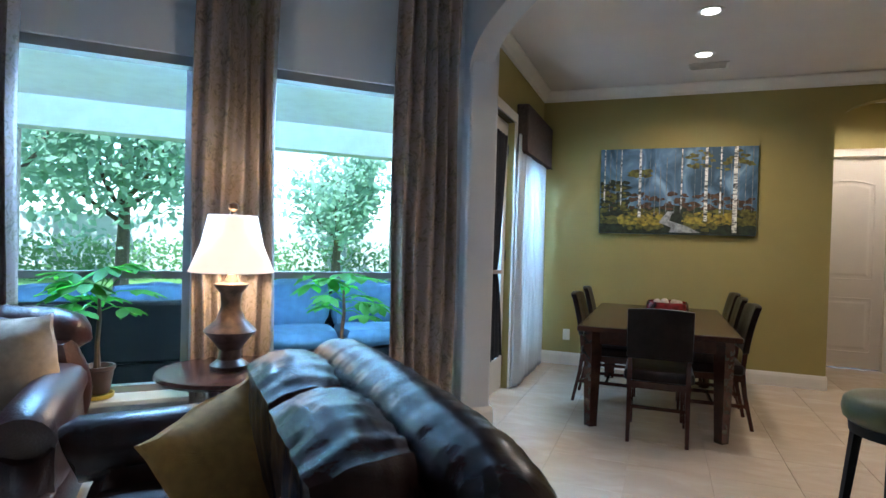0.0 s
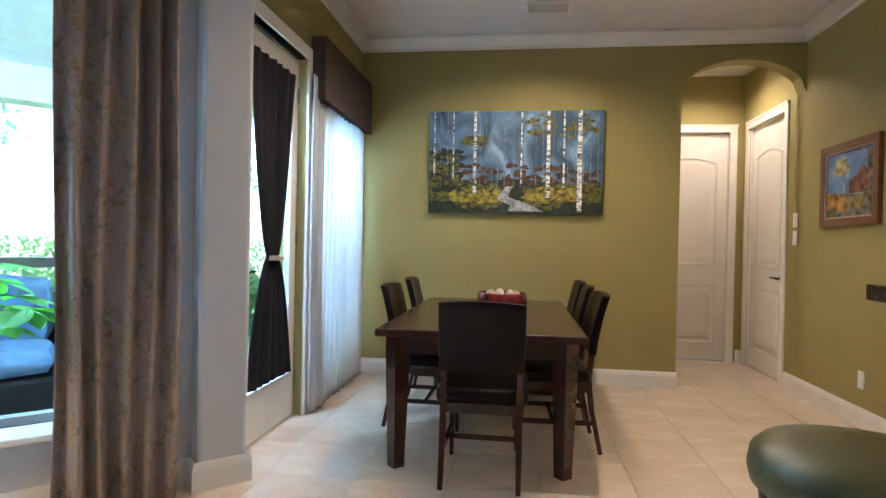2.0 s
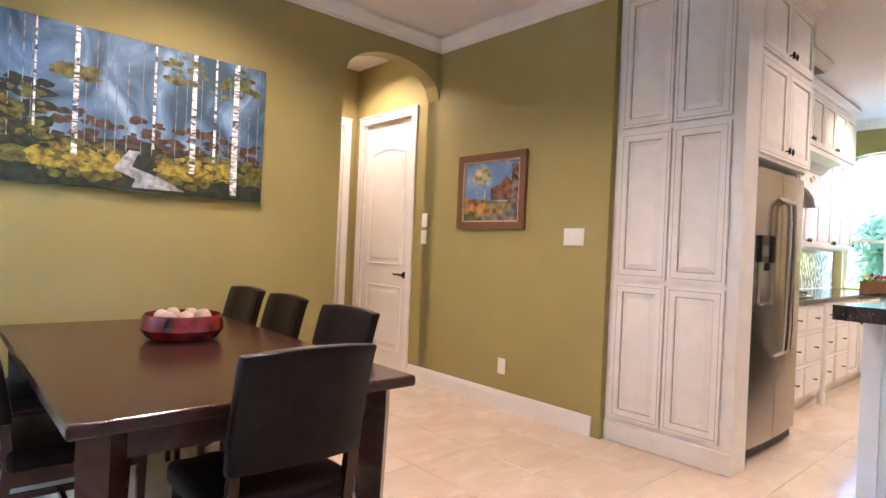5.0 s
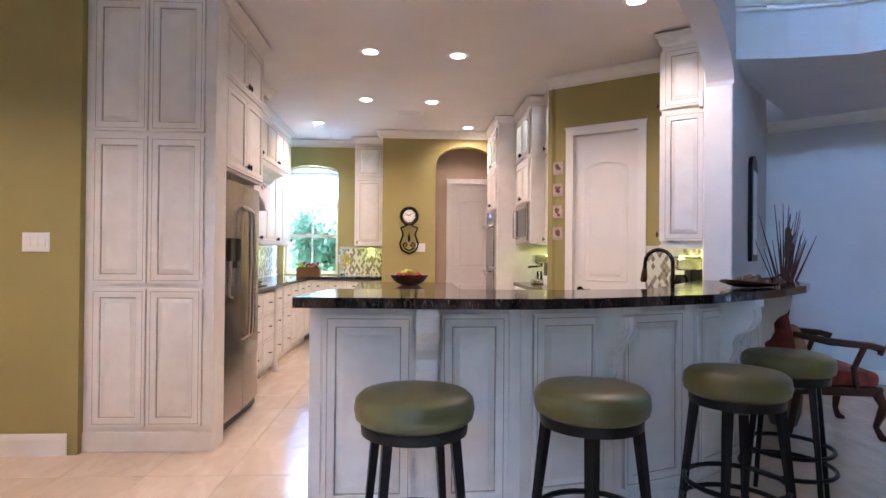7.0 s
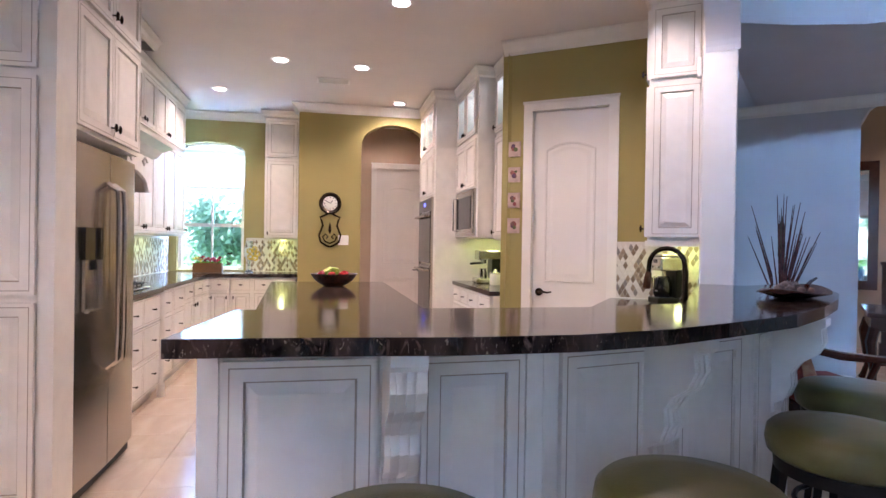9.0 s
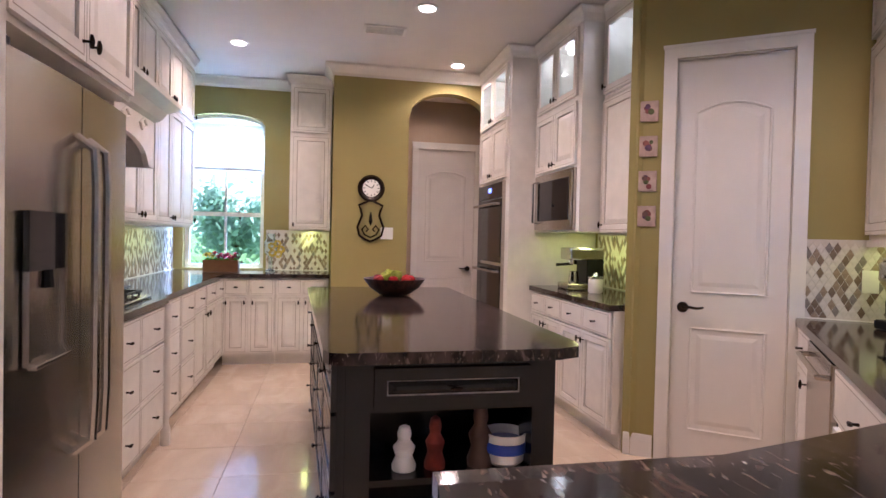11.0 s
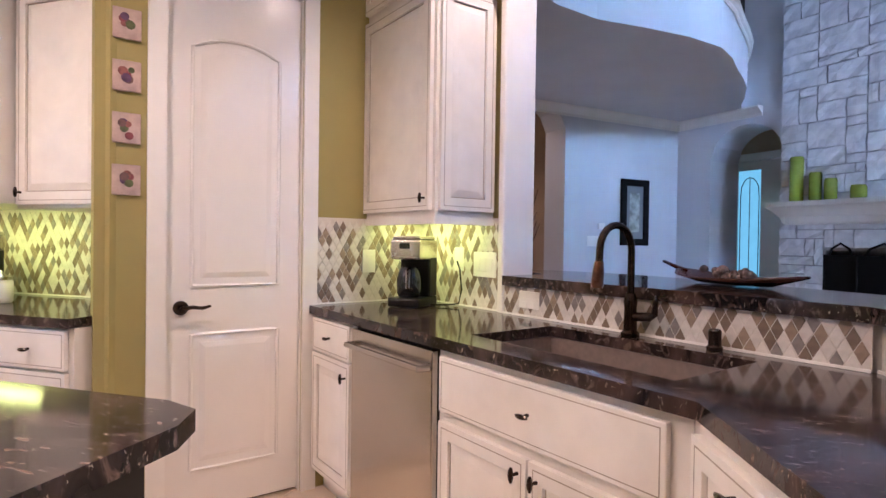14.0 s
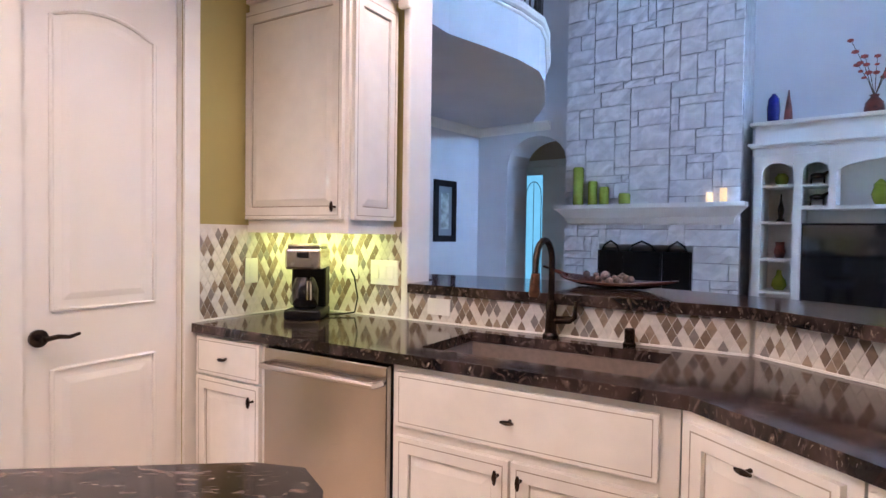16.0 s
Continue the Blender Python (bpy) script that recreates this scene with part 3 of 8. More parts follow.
def panel_door(parent, x0, x1, z0, z1, y=0.0, material=None, knob_at=None, glass=False, name="door", rail=0.055):
    """A cabinet door: frame, brown-glazed groove and raised field; knob_at: (x, z, upright)."""
    material = material or CAB
    t = 0.021
    bm = bmesh.new()
    g = 0.002
    x0, x1, z0, z1 = x0 + g, x1 - g, z0 + g, z1 - g
    r = min(rail, (x1 - x0) * 0.24, (z1 - z0) * 0.3)
    for a in ((x0, x1, z0, z0 + r), (x0, x1, z1 - r, z1), (x0, x0 + r, z0 + r, z1 - r), (x1 - r, x1, z0 + r, z1 - r)):
        box(bm, a[0], a[1], y - t, y - 0.001, a[2], a[3])
    bmesh.ops.remove_doubles(bm, verts=bm.verts, dist=0.0002)
    d = part(name, bm, material, parent)
    if glass:
        part("pane", hbox(x0 + r, x1 - r, y - 0.010, y - 0.006, z0 + r, z1 - r), GLASS, d, "clear glass pane").visible_shadow = False
    else:
        part("groove", hbox(x0 + r, x1 - r, y - 0.010, y - 0.002, z0 + r, z1 - r), GLAZE, d, "brown glazed groove")
        bm = bmesh.new()
        raised(bm, x0 + r + 0.006, x1 - r - 0.006, z0 + r + 0.006, z1 - r - 0.006, y - 0.0105, 0.008, min(0.03, (x1 - x0) * 0.1))
        part("panel", bm, material, d)
    # thin glaze line at the inner edge of the frame
    bm = bmesh.new()
    w = 0.0035
    for a in ((x0 + 0.3 * r, x1 - 0.3 * r, z0 + 0.3 * r, z0 + 0.3 * r + w), (x0 + 0.3 * r, x1 - 0.3 * r, z1 - 0.3 * r - w, z1 - 0.3 * r),
              (x0 + 0.3 * r, x0 + 0.3 * r + w, z0 + 0.3 * r, z1 - 0.3 * r), (x1 - 0.3 * r - w, x1 - 0.3 * r, z0 + 0.3 * r, z1 - 0.3 * r)):
        box(bm, a[0], a[1], y - t - 0.0006, y - t + 0.002, a[2], a[3])
    if material is CAB:
        part("bead", bm, GLAZE, d, "brown glazed bead line")
    else:
        bm.free()
    if knob_at:
        knob(d, knob_at[0], y - t, knob_at[1], knob_at[2])
    return d


def drawer(parent, x0, x1, z0, z1, y=0.0, material=None, knobs=1):
    material = material or CAB
    g = 0.002
    x0, x1, z0, z1 = x0 + g, x1 - g, z0 + g, z1 - g
    d = part("drawer", rbox(x0, x1, y - 0.021, y - 0.001, z0, z1, 0.004), material, parent)
    if material is CAB:
        bm = bmesh.new()
        w, q = 0.003, 0.014
        for a in ((x0 + q, x1 - q, z0 + q, z0 + q + w), (x0 + q, x1 - q, z1 - q - w, z1 - q), (x0 + q, x0 + q + w, z0 + q, z1 - q), (x1 - q - w, x1 - q, z0 + q, z1 - q)):
            box(bm, a[0], a[1], y - 0.0216, y - 0.019, a[2], a[3])
        part("bead", bm, GLAZE, d, "brown glazed bead line")
    for k in range(knobs):
        knob(d, x0 + (x1 - x0) * (k + 1) / (knobs + 1), y - 0.021, (z0 + z1) / 2)
    return d


def house_door(name, m, w, h, label, hinge_left=True, lever="right", material=None):
    """A two-panel interior door with an arched upper field, casing and lever; local x along, front faces -y."""
    material = material or DOORW
    ob = part(name, rbox(0.004, w - 0.004, 0.03, 0.07, 0.012, h - 0.004, 0.002, 1), material)
    ob.matrix_world = m
    tagged(ob, label, "door", kind="structure")
    bm = bmesh.new()
    q = 0.11
    # recessed mouldings round the two fields
    def ring(x0, x1, z0, z1, arch):
        n = 14
        pts = [(x0, z0), (x1, z0)] + [(x1 + (x0 - x1) * k / n, z1 + arch * (1 - (2 * k / n - 1) ** 2)) for k in range(n + 1)]
        tube(bm, [(x, 0.029, z) for x, z in pts + pts[:1]], 0.009, 6)
    ring(q, w - q, h * 0.425, h * 0.865, 0.055)
    ring(q, w - q, 0.20, h * 0.335, 0.0)
    part("moulding", bm, material, ob)
    bm = bmesh.new()
    raised(bm, q + 0.035, w - q - 0.035, h * 0.425 + 0.035, h * 0.865 - 0.02, 0.030, 0.006, 0.025, 0.045)
    raised(bm, q + 0.035, w - q - 0.035, 0.235, h * 0.335 - 0.035, 0.030, 0.006, 0.025)
    part("panel", bm, material, ob)
    kx, sgn = (w - 0.065, -1) if lever == "right" else (0.065, 1)
    bm = bmesh.new()
    tube(bm, [(kx, 0.03, 0.93), (kx, 0.018, 0.93)], 0.032, 16)
    tube(bm, [(kx, 0.02, 0.93), (kx, -0.025, 0.93)], 0.011, 8)
    tube(bm, [(kx, -0.022, 0.93), (kx + sgn * 0.04, -0.026, 0.936), (kx + sgn * 0.08, -0.026, 0.930), (kx + sgn * 0.115, -0.024, 0.938)], [0.010, 0.009, 0.008, 0.006], 8)
    part("lever_handle", bm, BRONZE, ob, "dark bronze lever handle", True)
    bm = bmesh.new()
    hx = 0.0 if lever == "right" else w
    for z in (0.22, h / 2, h - 0.22):
        tube(bm, [(hx, 0.028, z - 0.045), (hx, 0.028, z + 0.045)], 0.007, 6)
    part("hinge", bm, DOORW, ob, "white painted hinges")
    # solid black strip puts the shade of the gap below the leaf
    part("gap_shadow", hbox(0.0, w, 0.05, 0.06, 0.002, 0.0115), BLACKP, ob, "black strip for the shade under the door")
    c = 0.075
    bm = bmesh.new()
    for a in ((-c, -0.001, 0, h + c), (w + 0.001, w + c, 0, h + c), (-0.001, w + 0.001, h + 0.001, h + c)):
        box(bm, a[0], a[1], -0.016, 0.004, a[2], a[3])
    box(bm, -c - 0.006, w + c + 0.006, -0.024, 0.004, h + c - 0.012, h + c + 0.006)
    box(bm, -0.002, 0.003, 0.004, 0.12, 0, h)
    box(bm, w - 0.003, w + 0.002, 0.004, 0.12, 0, h)
    box(bm, 0.003, w - 0.003, 0.004, 0.12, h - 0.003, h + 0.002)
    part("casing", bm, TRIM, ob)
    return ob


house_door("door_pantry", pose(*Bp(-2.845, -3.395), 0, 0, 0, math.degrees(math.atan2(Bp(0, 1)[1], Bp(0, 1)[0]))), 0.61, 2.41, "closed tall white two-panel pantry door with bronze lever", lever="left")
house_door("door_hall_east", pose(2.505, 7.47, 0, 0, 0, -90), 0.78, 2.41, "closed tall white two-panel door with bronze lever", lever="right")
house_door("door_hall_north", pose(1.60, 7.63, 0, 0, 0, 0), 0.76, 2.41, "closed tall white two-panel door at the end of the hall", lever="left")
house_door("door_laundry", pose(8.25, 1.95, 0, 0, 0, -90), 0.72, 2.41, "closed white two-panel door behind the arch", lever="right")


def window_unit(name, m, w, z0, z1, rise, rail_z, mull, label, frame_mat=None, y=0.08):
    """A sash window; local x along, front faces -y."""
    frame_mat = frame_mat or TRIM
    ob = new(name)
    ob.matrix_world = m
    tagged(ob, label, "window", kind="structure")
    f = 0.045
    bm = bmesh.new()
    box(bm, 0, f, y, y + 0.06, z0, z1)
    box(bm, w - f, w, y, y + 0.06, z0, z1)
    box(bm, f, w - f, y, y + 0.06, z0, z0 + f)
    box(bm, f, w - f, y - 0.008, y + 0.05, rail_z - 0.022, rail_z + 0.022)
    if rise:
        n = 16
        out = [(w * k / n, z1 + rise * math.sqrt(max(0, 1 - (2 * k / n - 1) ** 2))) for k in range(n + 1)]
        for (xa, za), (xb, zb) in zip(out, out[1:]):
            slab(bm, [(xa, za - f * 0.8), (xb, zb - f * 0.8), (xb, zb + 0.01), (xa, za + 0.01)], y, y + 0.06)
        box(bm, f, w - f, y, y + 0.05, z1 - 0.02, z1 + 0.012)
    else:
        box(bm, f, w - f, y, y + 0.06, z1 - f, z1)
    part("window_frame", bm, frame_mat, ob)
    if mull:
        part("mullion", hbox(w / 2 - 0.012, w / 2 + 0.012, y + 0.012, y + 0.04, z0 + f, z1), frame_mat, ob)
    for a, b in ((z0 + f, rail_z - 0.022), (rail_z + 0.022, z1 - f)):
        part("pane", hbox(f, w - f, y + 0.028, y + 0.033, a, b), GLASS, ob).visible_shadow = False
    return ob


WFRAME = mat("grey_aluminium_frame", (0.30, 0.29, 0.28), 0.4, 0.3, var=0.05)
for y1 in (1.0, -0.38):
    w = window_unit("window_1" if y1 > 0 else "window_2", pose(*Lp(3.65, y1), 0, 0, 0, 45), 1.0, 0.36, 2.36, 0, 1.06, False, "tall sash window with grey frame looking to the patio", WFRAME, 0.12)
    part("window_sill", rbox(-0.05, 1.05, -0.07, 0.125, 0.335, 0.365, 0.006), TRIM, w, "white painted sill")
    bm = bmesh.new()
    box(bm, 0.0, 1.0, 0.02, 0.11, 2.30, 2.358)
    part("roller_blind_box", bm, WFRAME, w, "grey raised blind cassette")
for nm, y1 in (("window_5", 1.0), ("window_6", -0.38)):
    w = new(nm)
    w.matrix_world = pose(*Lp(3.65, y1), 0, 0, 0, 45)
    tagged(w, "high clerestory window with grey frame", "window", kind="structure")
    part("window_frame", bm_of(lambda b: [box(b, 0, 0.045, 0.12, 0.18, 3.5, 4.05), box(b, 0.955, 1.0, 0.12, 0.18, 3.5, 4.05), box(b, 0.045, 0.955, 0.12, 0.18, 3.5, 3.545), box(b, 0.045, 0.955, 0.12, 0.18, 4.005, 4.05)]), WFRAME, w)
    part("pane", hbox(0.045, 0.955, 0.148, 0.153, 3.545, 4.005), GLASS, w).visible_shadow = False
wk = window_unit("window_3", pose(7.8, 4.56, 0, 0, 0, -90), 0.83, 0.93, 2.50, 0.11, 1.52, True, "white arched-top sash window over the counter", None, 0.09)
bm = bmesh.new()
for i in range(14):
    z = 2.03 + i * 0.033
    box(bm, 0.03, 0.80, 0.055 + 0.004 * (i % 2), 0.075, z, z + 0.0325)
part("blind", bm, BLIND, wk, "white cellular blind half lowered")
part("blind_rail", rbox(0.03, 0.80, 0.05, 0.08, 2.0, 2.028, 0.004), TRIM, wk)
w4 = window_unit("window_4", pose(-1.24, 5.25, 0, 0, 0, 90), 0.90, 0.25, 2.2, 0, 1.1, False, "white sash window behind the sheer curtains", None, 0.12)

# french door to the patio
fd = part("door_patio", hbox(0.0, 0.10, 0.06, 0.105, 0.01, 2.39), DOORW)
fd.matrix_world = pose(-1.24, 4.17, 0, 0, 0, 90)
tagged(fd, "white glazed patio door behind a tied black drape", "door", kind="structure")
bm = bmesh.new()
box(bm, 0.72, 0.82, 0.06, 0.105, 0.01, 2.39)
box(bm, 0.10, 0.72, 0.06, 0.105, 0.01, 0.30)
box(bm, 0.10, 0.72, 0.06, 0.105, 2.26, 2.39)
part("door_rail", bm, DOORW, fd)
part("pane", hbox(0.10, 0.72, 0.080, 0.086, 0.30, 2.26), GLASS, fd).visible_shadow = False
bm = bmesh.new()
for a in ((-0.08, -0.001, 0, 2.48), (0.821, 0.90, 0, 2.48), (-0.001, 0.821, 2.40, 2.48)):
    box(bm, a[0], a[1], -0.018, 0.06, a[2], a[3])
part("casing", bm, TRIM, fd)
bm = bmesh.new()
tube(bm, [(0.05, 0.06, 1.0), (0.05, 0.02, 1.0), (0.13, 0.015, 1.0)], 0.009, 8)
box(bm, 0.03, 0.07, 0.05, 0.06, 0.92, 1.10)
part("lever_handle", bm, BRONZE, fd, "dark bronze lever handle")
bm = bmesh.new()
for z in (0.25, 1.2, 2.15):
    tube(bm, [(0.815, 0.055, z - 0.05), (0.815, 0.055, z + 0.05)], 0.008, 6)
part("hinge", bm, STEEL, fd, "steel hinges")


def drape(name, m, w, z0, z1, folds, depth, material, label, category, waist=None, bunch=1.0):
    """A hanging curtain of rounded folds; waist: (z, width share, pull) where a tie pulls it in."""
    bm = bmesh.new()
    nx, nz = folds * 10, 28
    rng = random.Random(len(label))
    ph = [rng.uniform(-0.5, 0.5) for _ in range(folds + 2)]
    rows = []
    for j in range(nz + 1):
        z = z0 + (z1 - z0) * j / nz
        k, cx = 1.0, 0.5
        if waist:
            zz, share, pull = waist
            dd = (z - zz) / ((z1 - zz) if z > zz else (zz - z0))
            q = min(1, abs(dd)) ** (0.62 if z > zz else 0.55)
            k = share + (1 - share) * q
            cx = 0.5 + pull * (1 - q)
        row = []
        for i in range(nx + 1):
            s = i / nx
            f = s * folds
            a = ph[int(f)] * (1 - f % 1) + ph[int(f) + 1] * (f % 1)
            y = math.sin(2 * math.pi * f + a * 2.0 + 0.25 * math.sin(z * 1.7 + a * 5)) * depth * (0.75 + 0.25 * math.sin(z * 2 + f)) * (0.35 + 0.65 * k)
            x = w * (cx + (s - 0.5) * k) + 0.012 * math.sin(z * 2.3 + f * 1.3) * k
            row.append(bm.verts.new((x, y, z)))
        rows.append(row)
    for a, b in zip(rows, rows[1:]):
        for i in range(nx):
            bm.faces.new((a[i], a[i + 1], b[i + 1], b[i]))
    me = part(name, bm, material, smooth=True)
    me.matrix_world = m
    so = me.modifiers.new("thickness", "SOLIDIFY")
    so.thickness = 0.004
    return tagged(me, label, category)


for y1, w in ((1.42, 0.60), (0.0, 0.46), (-1.20, 0.47)):
    drape("curtain", pose(*Lp(3.50, y1), 0, 0, 0, 45 + 180 - 180), w, 0.012, 4.3, 5, 0.050, DAMASK, "long grey-brown damask curtain panel in deep folds", "curtain")
bm = bmesh.new()
tube(bm, [(0, 0, 0), (4.0, 0, 0)], 0.016, 10)
for x in (0.02, 3.98):
    lathe(bm, [(0.004, -0.03), (0.03, -0.02), (0.035, 0), (0.03, 0.02), (0.004, 0.03)], 10, x, 0)
rod = part("curtain_rod", bm, BRONZE, smooth=True)
rod.matrix_world = pose(*Lp(3.50, 2.1), 4.33, 0, 0, 45)
tagged(rod, "dark bronze curtain rod high on the wall", "curtain rod")
for x in (0.1, 2.0, 3.6):
    part("bracket", hbox(x, x + 0.03, 0.0, 0.145, -0.02, 0.02), BRONZE, rod)
dr = drape("door_drape", pose(-1.279, 4.26, 0, 0, 0, 90), 0.63, 0.32, 2.26, 6, 0.016, NAVY, "black drape tied at the middle on the patio door", "curtain", waist=(1.07, 0.20, 0.02))
part("tie_back", bm_of(lambda b: lathe(b, [(0.058, 1.055), (0.064, 1.06), (0.064, 1.08), (0.058, 1.085)], 16, 0.328, 0)), CREAM, dr, "pale tie-back band")
for y1, w in ((5.00, 0.60), (5.66, 0.52)):
    drape("sheer_curtain", pose(-1.185, y1, 0, 0, 0, 90), w, 0.012, 2.30, 7, 0.03, SHEER, "white sheer curtain falling to the floor", "curtain")
va = thing("valance", pose(-1.24, 5.04, 0, 0, 0, 90), "grey-brown fabric box valance over the window", "valance")
part("board", rbox(0.0, 1.22, -0.115, -0.002, 2.14, 2.58, 0.012), VALANCE, va)
bm = bmesh.new()
tube(bm, [(0, -0.115, 2.145), (1.22, -0.115, 2.145)], 0.008, 6)
part("piping", bm, VALANCE, va)


# ---- kitchen cabinets ----
def cabinet(name, m, w, d, z0, z1, label, material=None, toe=False, category="cabinet", group="kitchen cabinets", top_gap=False):
    """A carcass with its front at local y 0; doors and drawers are hung on it."""
    material = material or CAB
    ob = thing(name, m, label, category, group)
    bm = bmesh.new()
    box(bm, 0.001, w - 0.001, 0.0, d, z0 + (0.10 if toe else 0), z1)
    if toe:
        box(bm, 0.001, w - 0.001, 0.06, d, z0, z0 + 0.10)
    part("body", bm, material, ob)
    return ob


def base_cabinet(m, w, d, label, layout, material=None):
    """layout: list of (x0, x1, kind) with kind 'dd' drawer over door, 'd2' drawer over two doors, '3' three drawers, 'l'/'r' knob side."""
    ob = cabinet("base_cabinet", m, w, d, 0, 0.874, label, material, True)
    for x0, x1, kind in layout:
        if kind == "3":
            for a, b in ((0.12, 0.38), (0.385, 0.645), (0.65, 0.865)):
                drawer(ob, x0, x1, a, b, material=material)
        elif kind in ("l", "r"):
            drawer(ob, x0, x1, 0.70, 0.865, material=material)
            panel_door(ob, x0, x1, 0.12, 0.695, material=material, knob_at=((x0 + 0.035) if kind == "l" else (x1 - 0.035), 0.63, True))
        elif kind == "p":
            panel_door(ob, x0, x1, 0.12, 0.85, material=material, knob_at=((x0 + x1) / 2, 0.80, False))
        elif kind == "d2":
            drawer(ob, x0, x1, 0.66, 0.865, material=material)
            c = (x0 + x1) / 2
            panel_door(ob, x0, c, 0.12, 0.655, material=material, knob_at=(c - 0.035, 0.60, True))
            panel_door(ob, c, x1, 0.12, 0.655, material=material, knob_at=(c + 0.035, 0.60, True))
    return ob


def crown_top(parent, w, d, z, out=0.05, ends=True):
    bm = bmesh.new()
    e = out if ends else 0.0
    prof = [(0.0, z - 0.10), (0.35, z - 0.085), (0.55, z - 0.05), (1.0, z - 0.02), (1.0, z - 0.004), (0.0, z - 0.004)]
    for (a, za), (b, zb) in zip(prof, prof[1:-1]):
        lo = [(-e * a, -out * a), (w + e * a, -out * a), (w + e * a, d), (-e * a, d)]
        hi = [(-e * b, -out * b), (w + e * b, -out * b), (w + e * b, d), (-e * b, d)]
        vs = [bm.verts.new((x, y, za)) for x, y in lo] + [bm.verts.new((x, y, zb)) for x, y in hi]
        for i in range(4):
            bm.faces.new((vs[i], vs[(i + 1) % 4], vs[(i + 1) % 4 + 4], vs[i + 4]))
        if zb == z - 0.004:
            bm.faces.new(vs[4:])
    part("crown", bm, CAB, parent)


# tall cabinet wall end, facing the dining room
TX = 2.56
tall = cabinet("tall_cabinet", pose(TX, 4.60, 0, 0, 0, -90), 0.80, 0.195, 0, 2.96, "tall antique-white panelled pantry cabinet to the ceiling")
for x0, x1 in ((0.045, 0.385), (0.395, 0.735)):
    for z0, z1 in ((0.16, 1.03), (1.06, 1.99), (2.02, 2.86)):
        panel_door(tall, x0, x1, z0, z1)
part("plinth", rbox(-0.0, 0.802, -0.012, 0.02, 0.002, 0.125, 0.004), CAB, tall)
crown_top(tall, 0.80, 0.195, 2.99, 0.06)
part("end_panel", hbox(0.78, 0.803, -0.004, 0.20, 0.0, 2.95), CAB, tall)

# refrigerator with water dispenser
FX0, FX1, FY = 2.77, 3.68, 3.825
fr = thing("refrigerator", pose(FX0, FY, 0, 0, 0, 0), "stainless steel side-by-side refrigerator with ice dispenser", "refrigerator")
part("body", hbox(0.0, 0.91, 0.08, 0.84, 0.03, 1.75), BLACKP, fr, "dark grey cabinet")
for x0, x1 in ((0.004, 0.446), (0.454, 0.906)):
    bm = bmesh.new()
    n = 12
    pts = [(x0 + (x1 - x0) * k / n, -0.018 * (1 - (2 * (x0 + (x1 - x0) * k / n) / 0.91 - 1) ** 2)) for k in range(n + 1)]
    prism(bm, pts + [(x1, 0.075), (x0, 0.075)], 0.09, 1.765)
    d = part("door", bev(bm, 0.006), STEEL, fr, "brushed stainless door")
    hx = 0.405 if x0 < 0.1 else 0.495
    bm = bmesh.new()
    tube(bm, [(hx, -0.02, 0.62), (hx, -0.072, 0.66), (hx, -0.078, 0.8), (hx, -0.078, 1.45), (hx, -0.072, 1.56), (hx, -0.02, 1.60)], 0.014, 8)
    part("handle", bm, STEEL, d, "long curved steel handle", True)
bm = bmesh.new()
box(bm, 0.11, 0.33, -0.028, -0.012, 1.20, 1.36)
part("dispenser_panel", bm, BLACKGLASS, fr, "black control panel of the dispenser")
part("dispenser_recess", bm_of(lambda b: [box(b, 0.11, 0.125, -0.028, -0.012, 0.95, 1.20), box(b, 0.315, 0.33, -0.028, -0.012, 0.95, 1.20), box(b, 0.125, 0.315, -0.019, -0.012, 0.95, 1.20)]), STEEL, fr, "steel recess of the ice and water dispenser")
part("dispenser_spout", bm_of(lambda b: tube(b, [(0.22, -0.022, 1.20), (0.22, -0.026, 1.15)], 0.014, 8)), BLACKP, fr)
part("dispenser_tray", rbox(0.115, 0.325, -0.045, -0.02, 0.94, 0.955, 0.003), STEEL, fr)
part("foot_grille", hbox(0.01, 0.90, 0.02, 0.06, 0.02, 0.085), BLACKP, fr)
part("hinge_cover", rbox(0.01, 0.07, 0.0, 0.07, 1.766, 1.79, 0.004), BLACKP, fr)
over = cabinet("over_fridge_cabinet", pose(FX0 - 0.008, FY - 0.005, 0, 0, 0, 0), 0.935, 0.83, 1.82, 2.96, "antique-white cabinet above the refrigerator with glass upper doors")
for x0, x1, kx in ((0.012, 0.467, 0.437), (0.467, 0.922, 0.497)):
    panel_door(over, x0, x1, 1.84, 2.42, knob_at=(kx, 1.90, True))
    panel_door(over, x0, x1, 2.45, 2.87, knob_at=(kx, 2.50, True))
crown_top(over, 0.935, 0.8, 2.99, 0.06)
part("side_panel", hbox(0.920, 0.934, 0.05, 0.83, 0.0, 1.82), CAB, over)

# north run
NY = 4.05
base_cabinet(pose(3.70, NY, 0), 0.29, 0.6, "narrow antique-white base cabinet beside the cooktop", [(0.01, 0.28, "l")])
base_cabinet(pose(5.005, NY, 0), 0.47, 0.6, "antique-white drawer base cabinet", [(0.02, 0.45, "3")])
base_cabinet(pose(3.998, NY - 0.03, 0), 1.0, 0.63, "antique-white drawer cabinet under the cooktop", [(0.05, 0.50, "3"), (0.50, 0.95, "3")])
base_cabinet(pose(5.48, NY, 0), 0.84, 0.6, "antique-white base cabinet beside the cooktop", [(0.02, 0.42, "3"), (0.42, 0.83, "r")])
base_cabinet(pose(6.33, NY, 0), 0.83, 0.6, "antique-white corner base cabinet", [(0.02, 0.42, "l"), (0.42, 0.81, "r")])
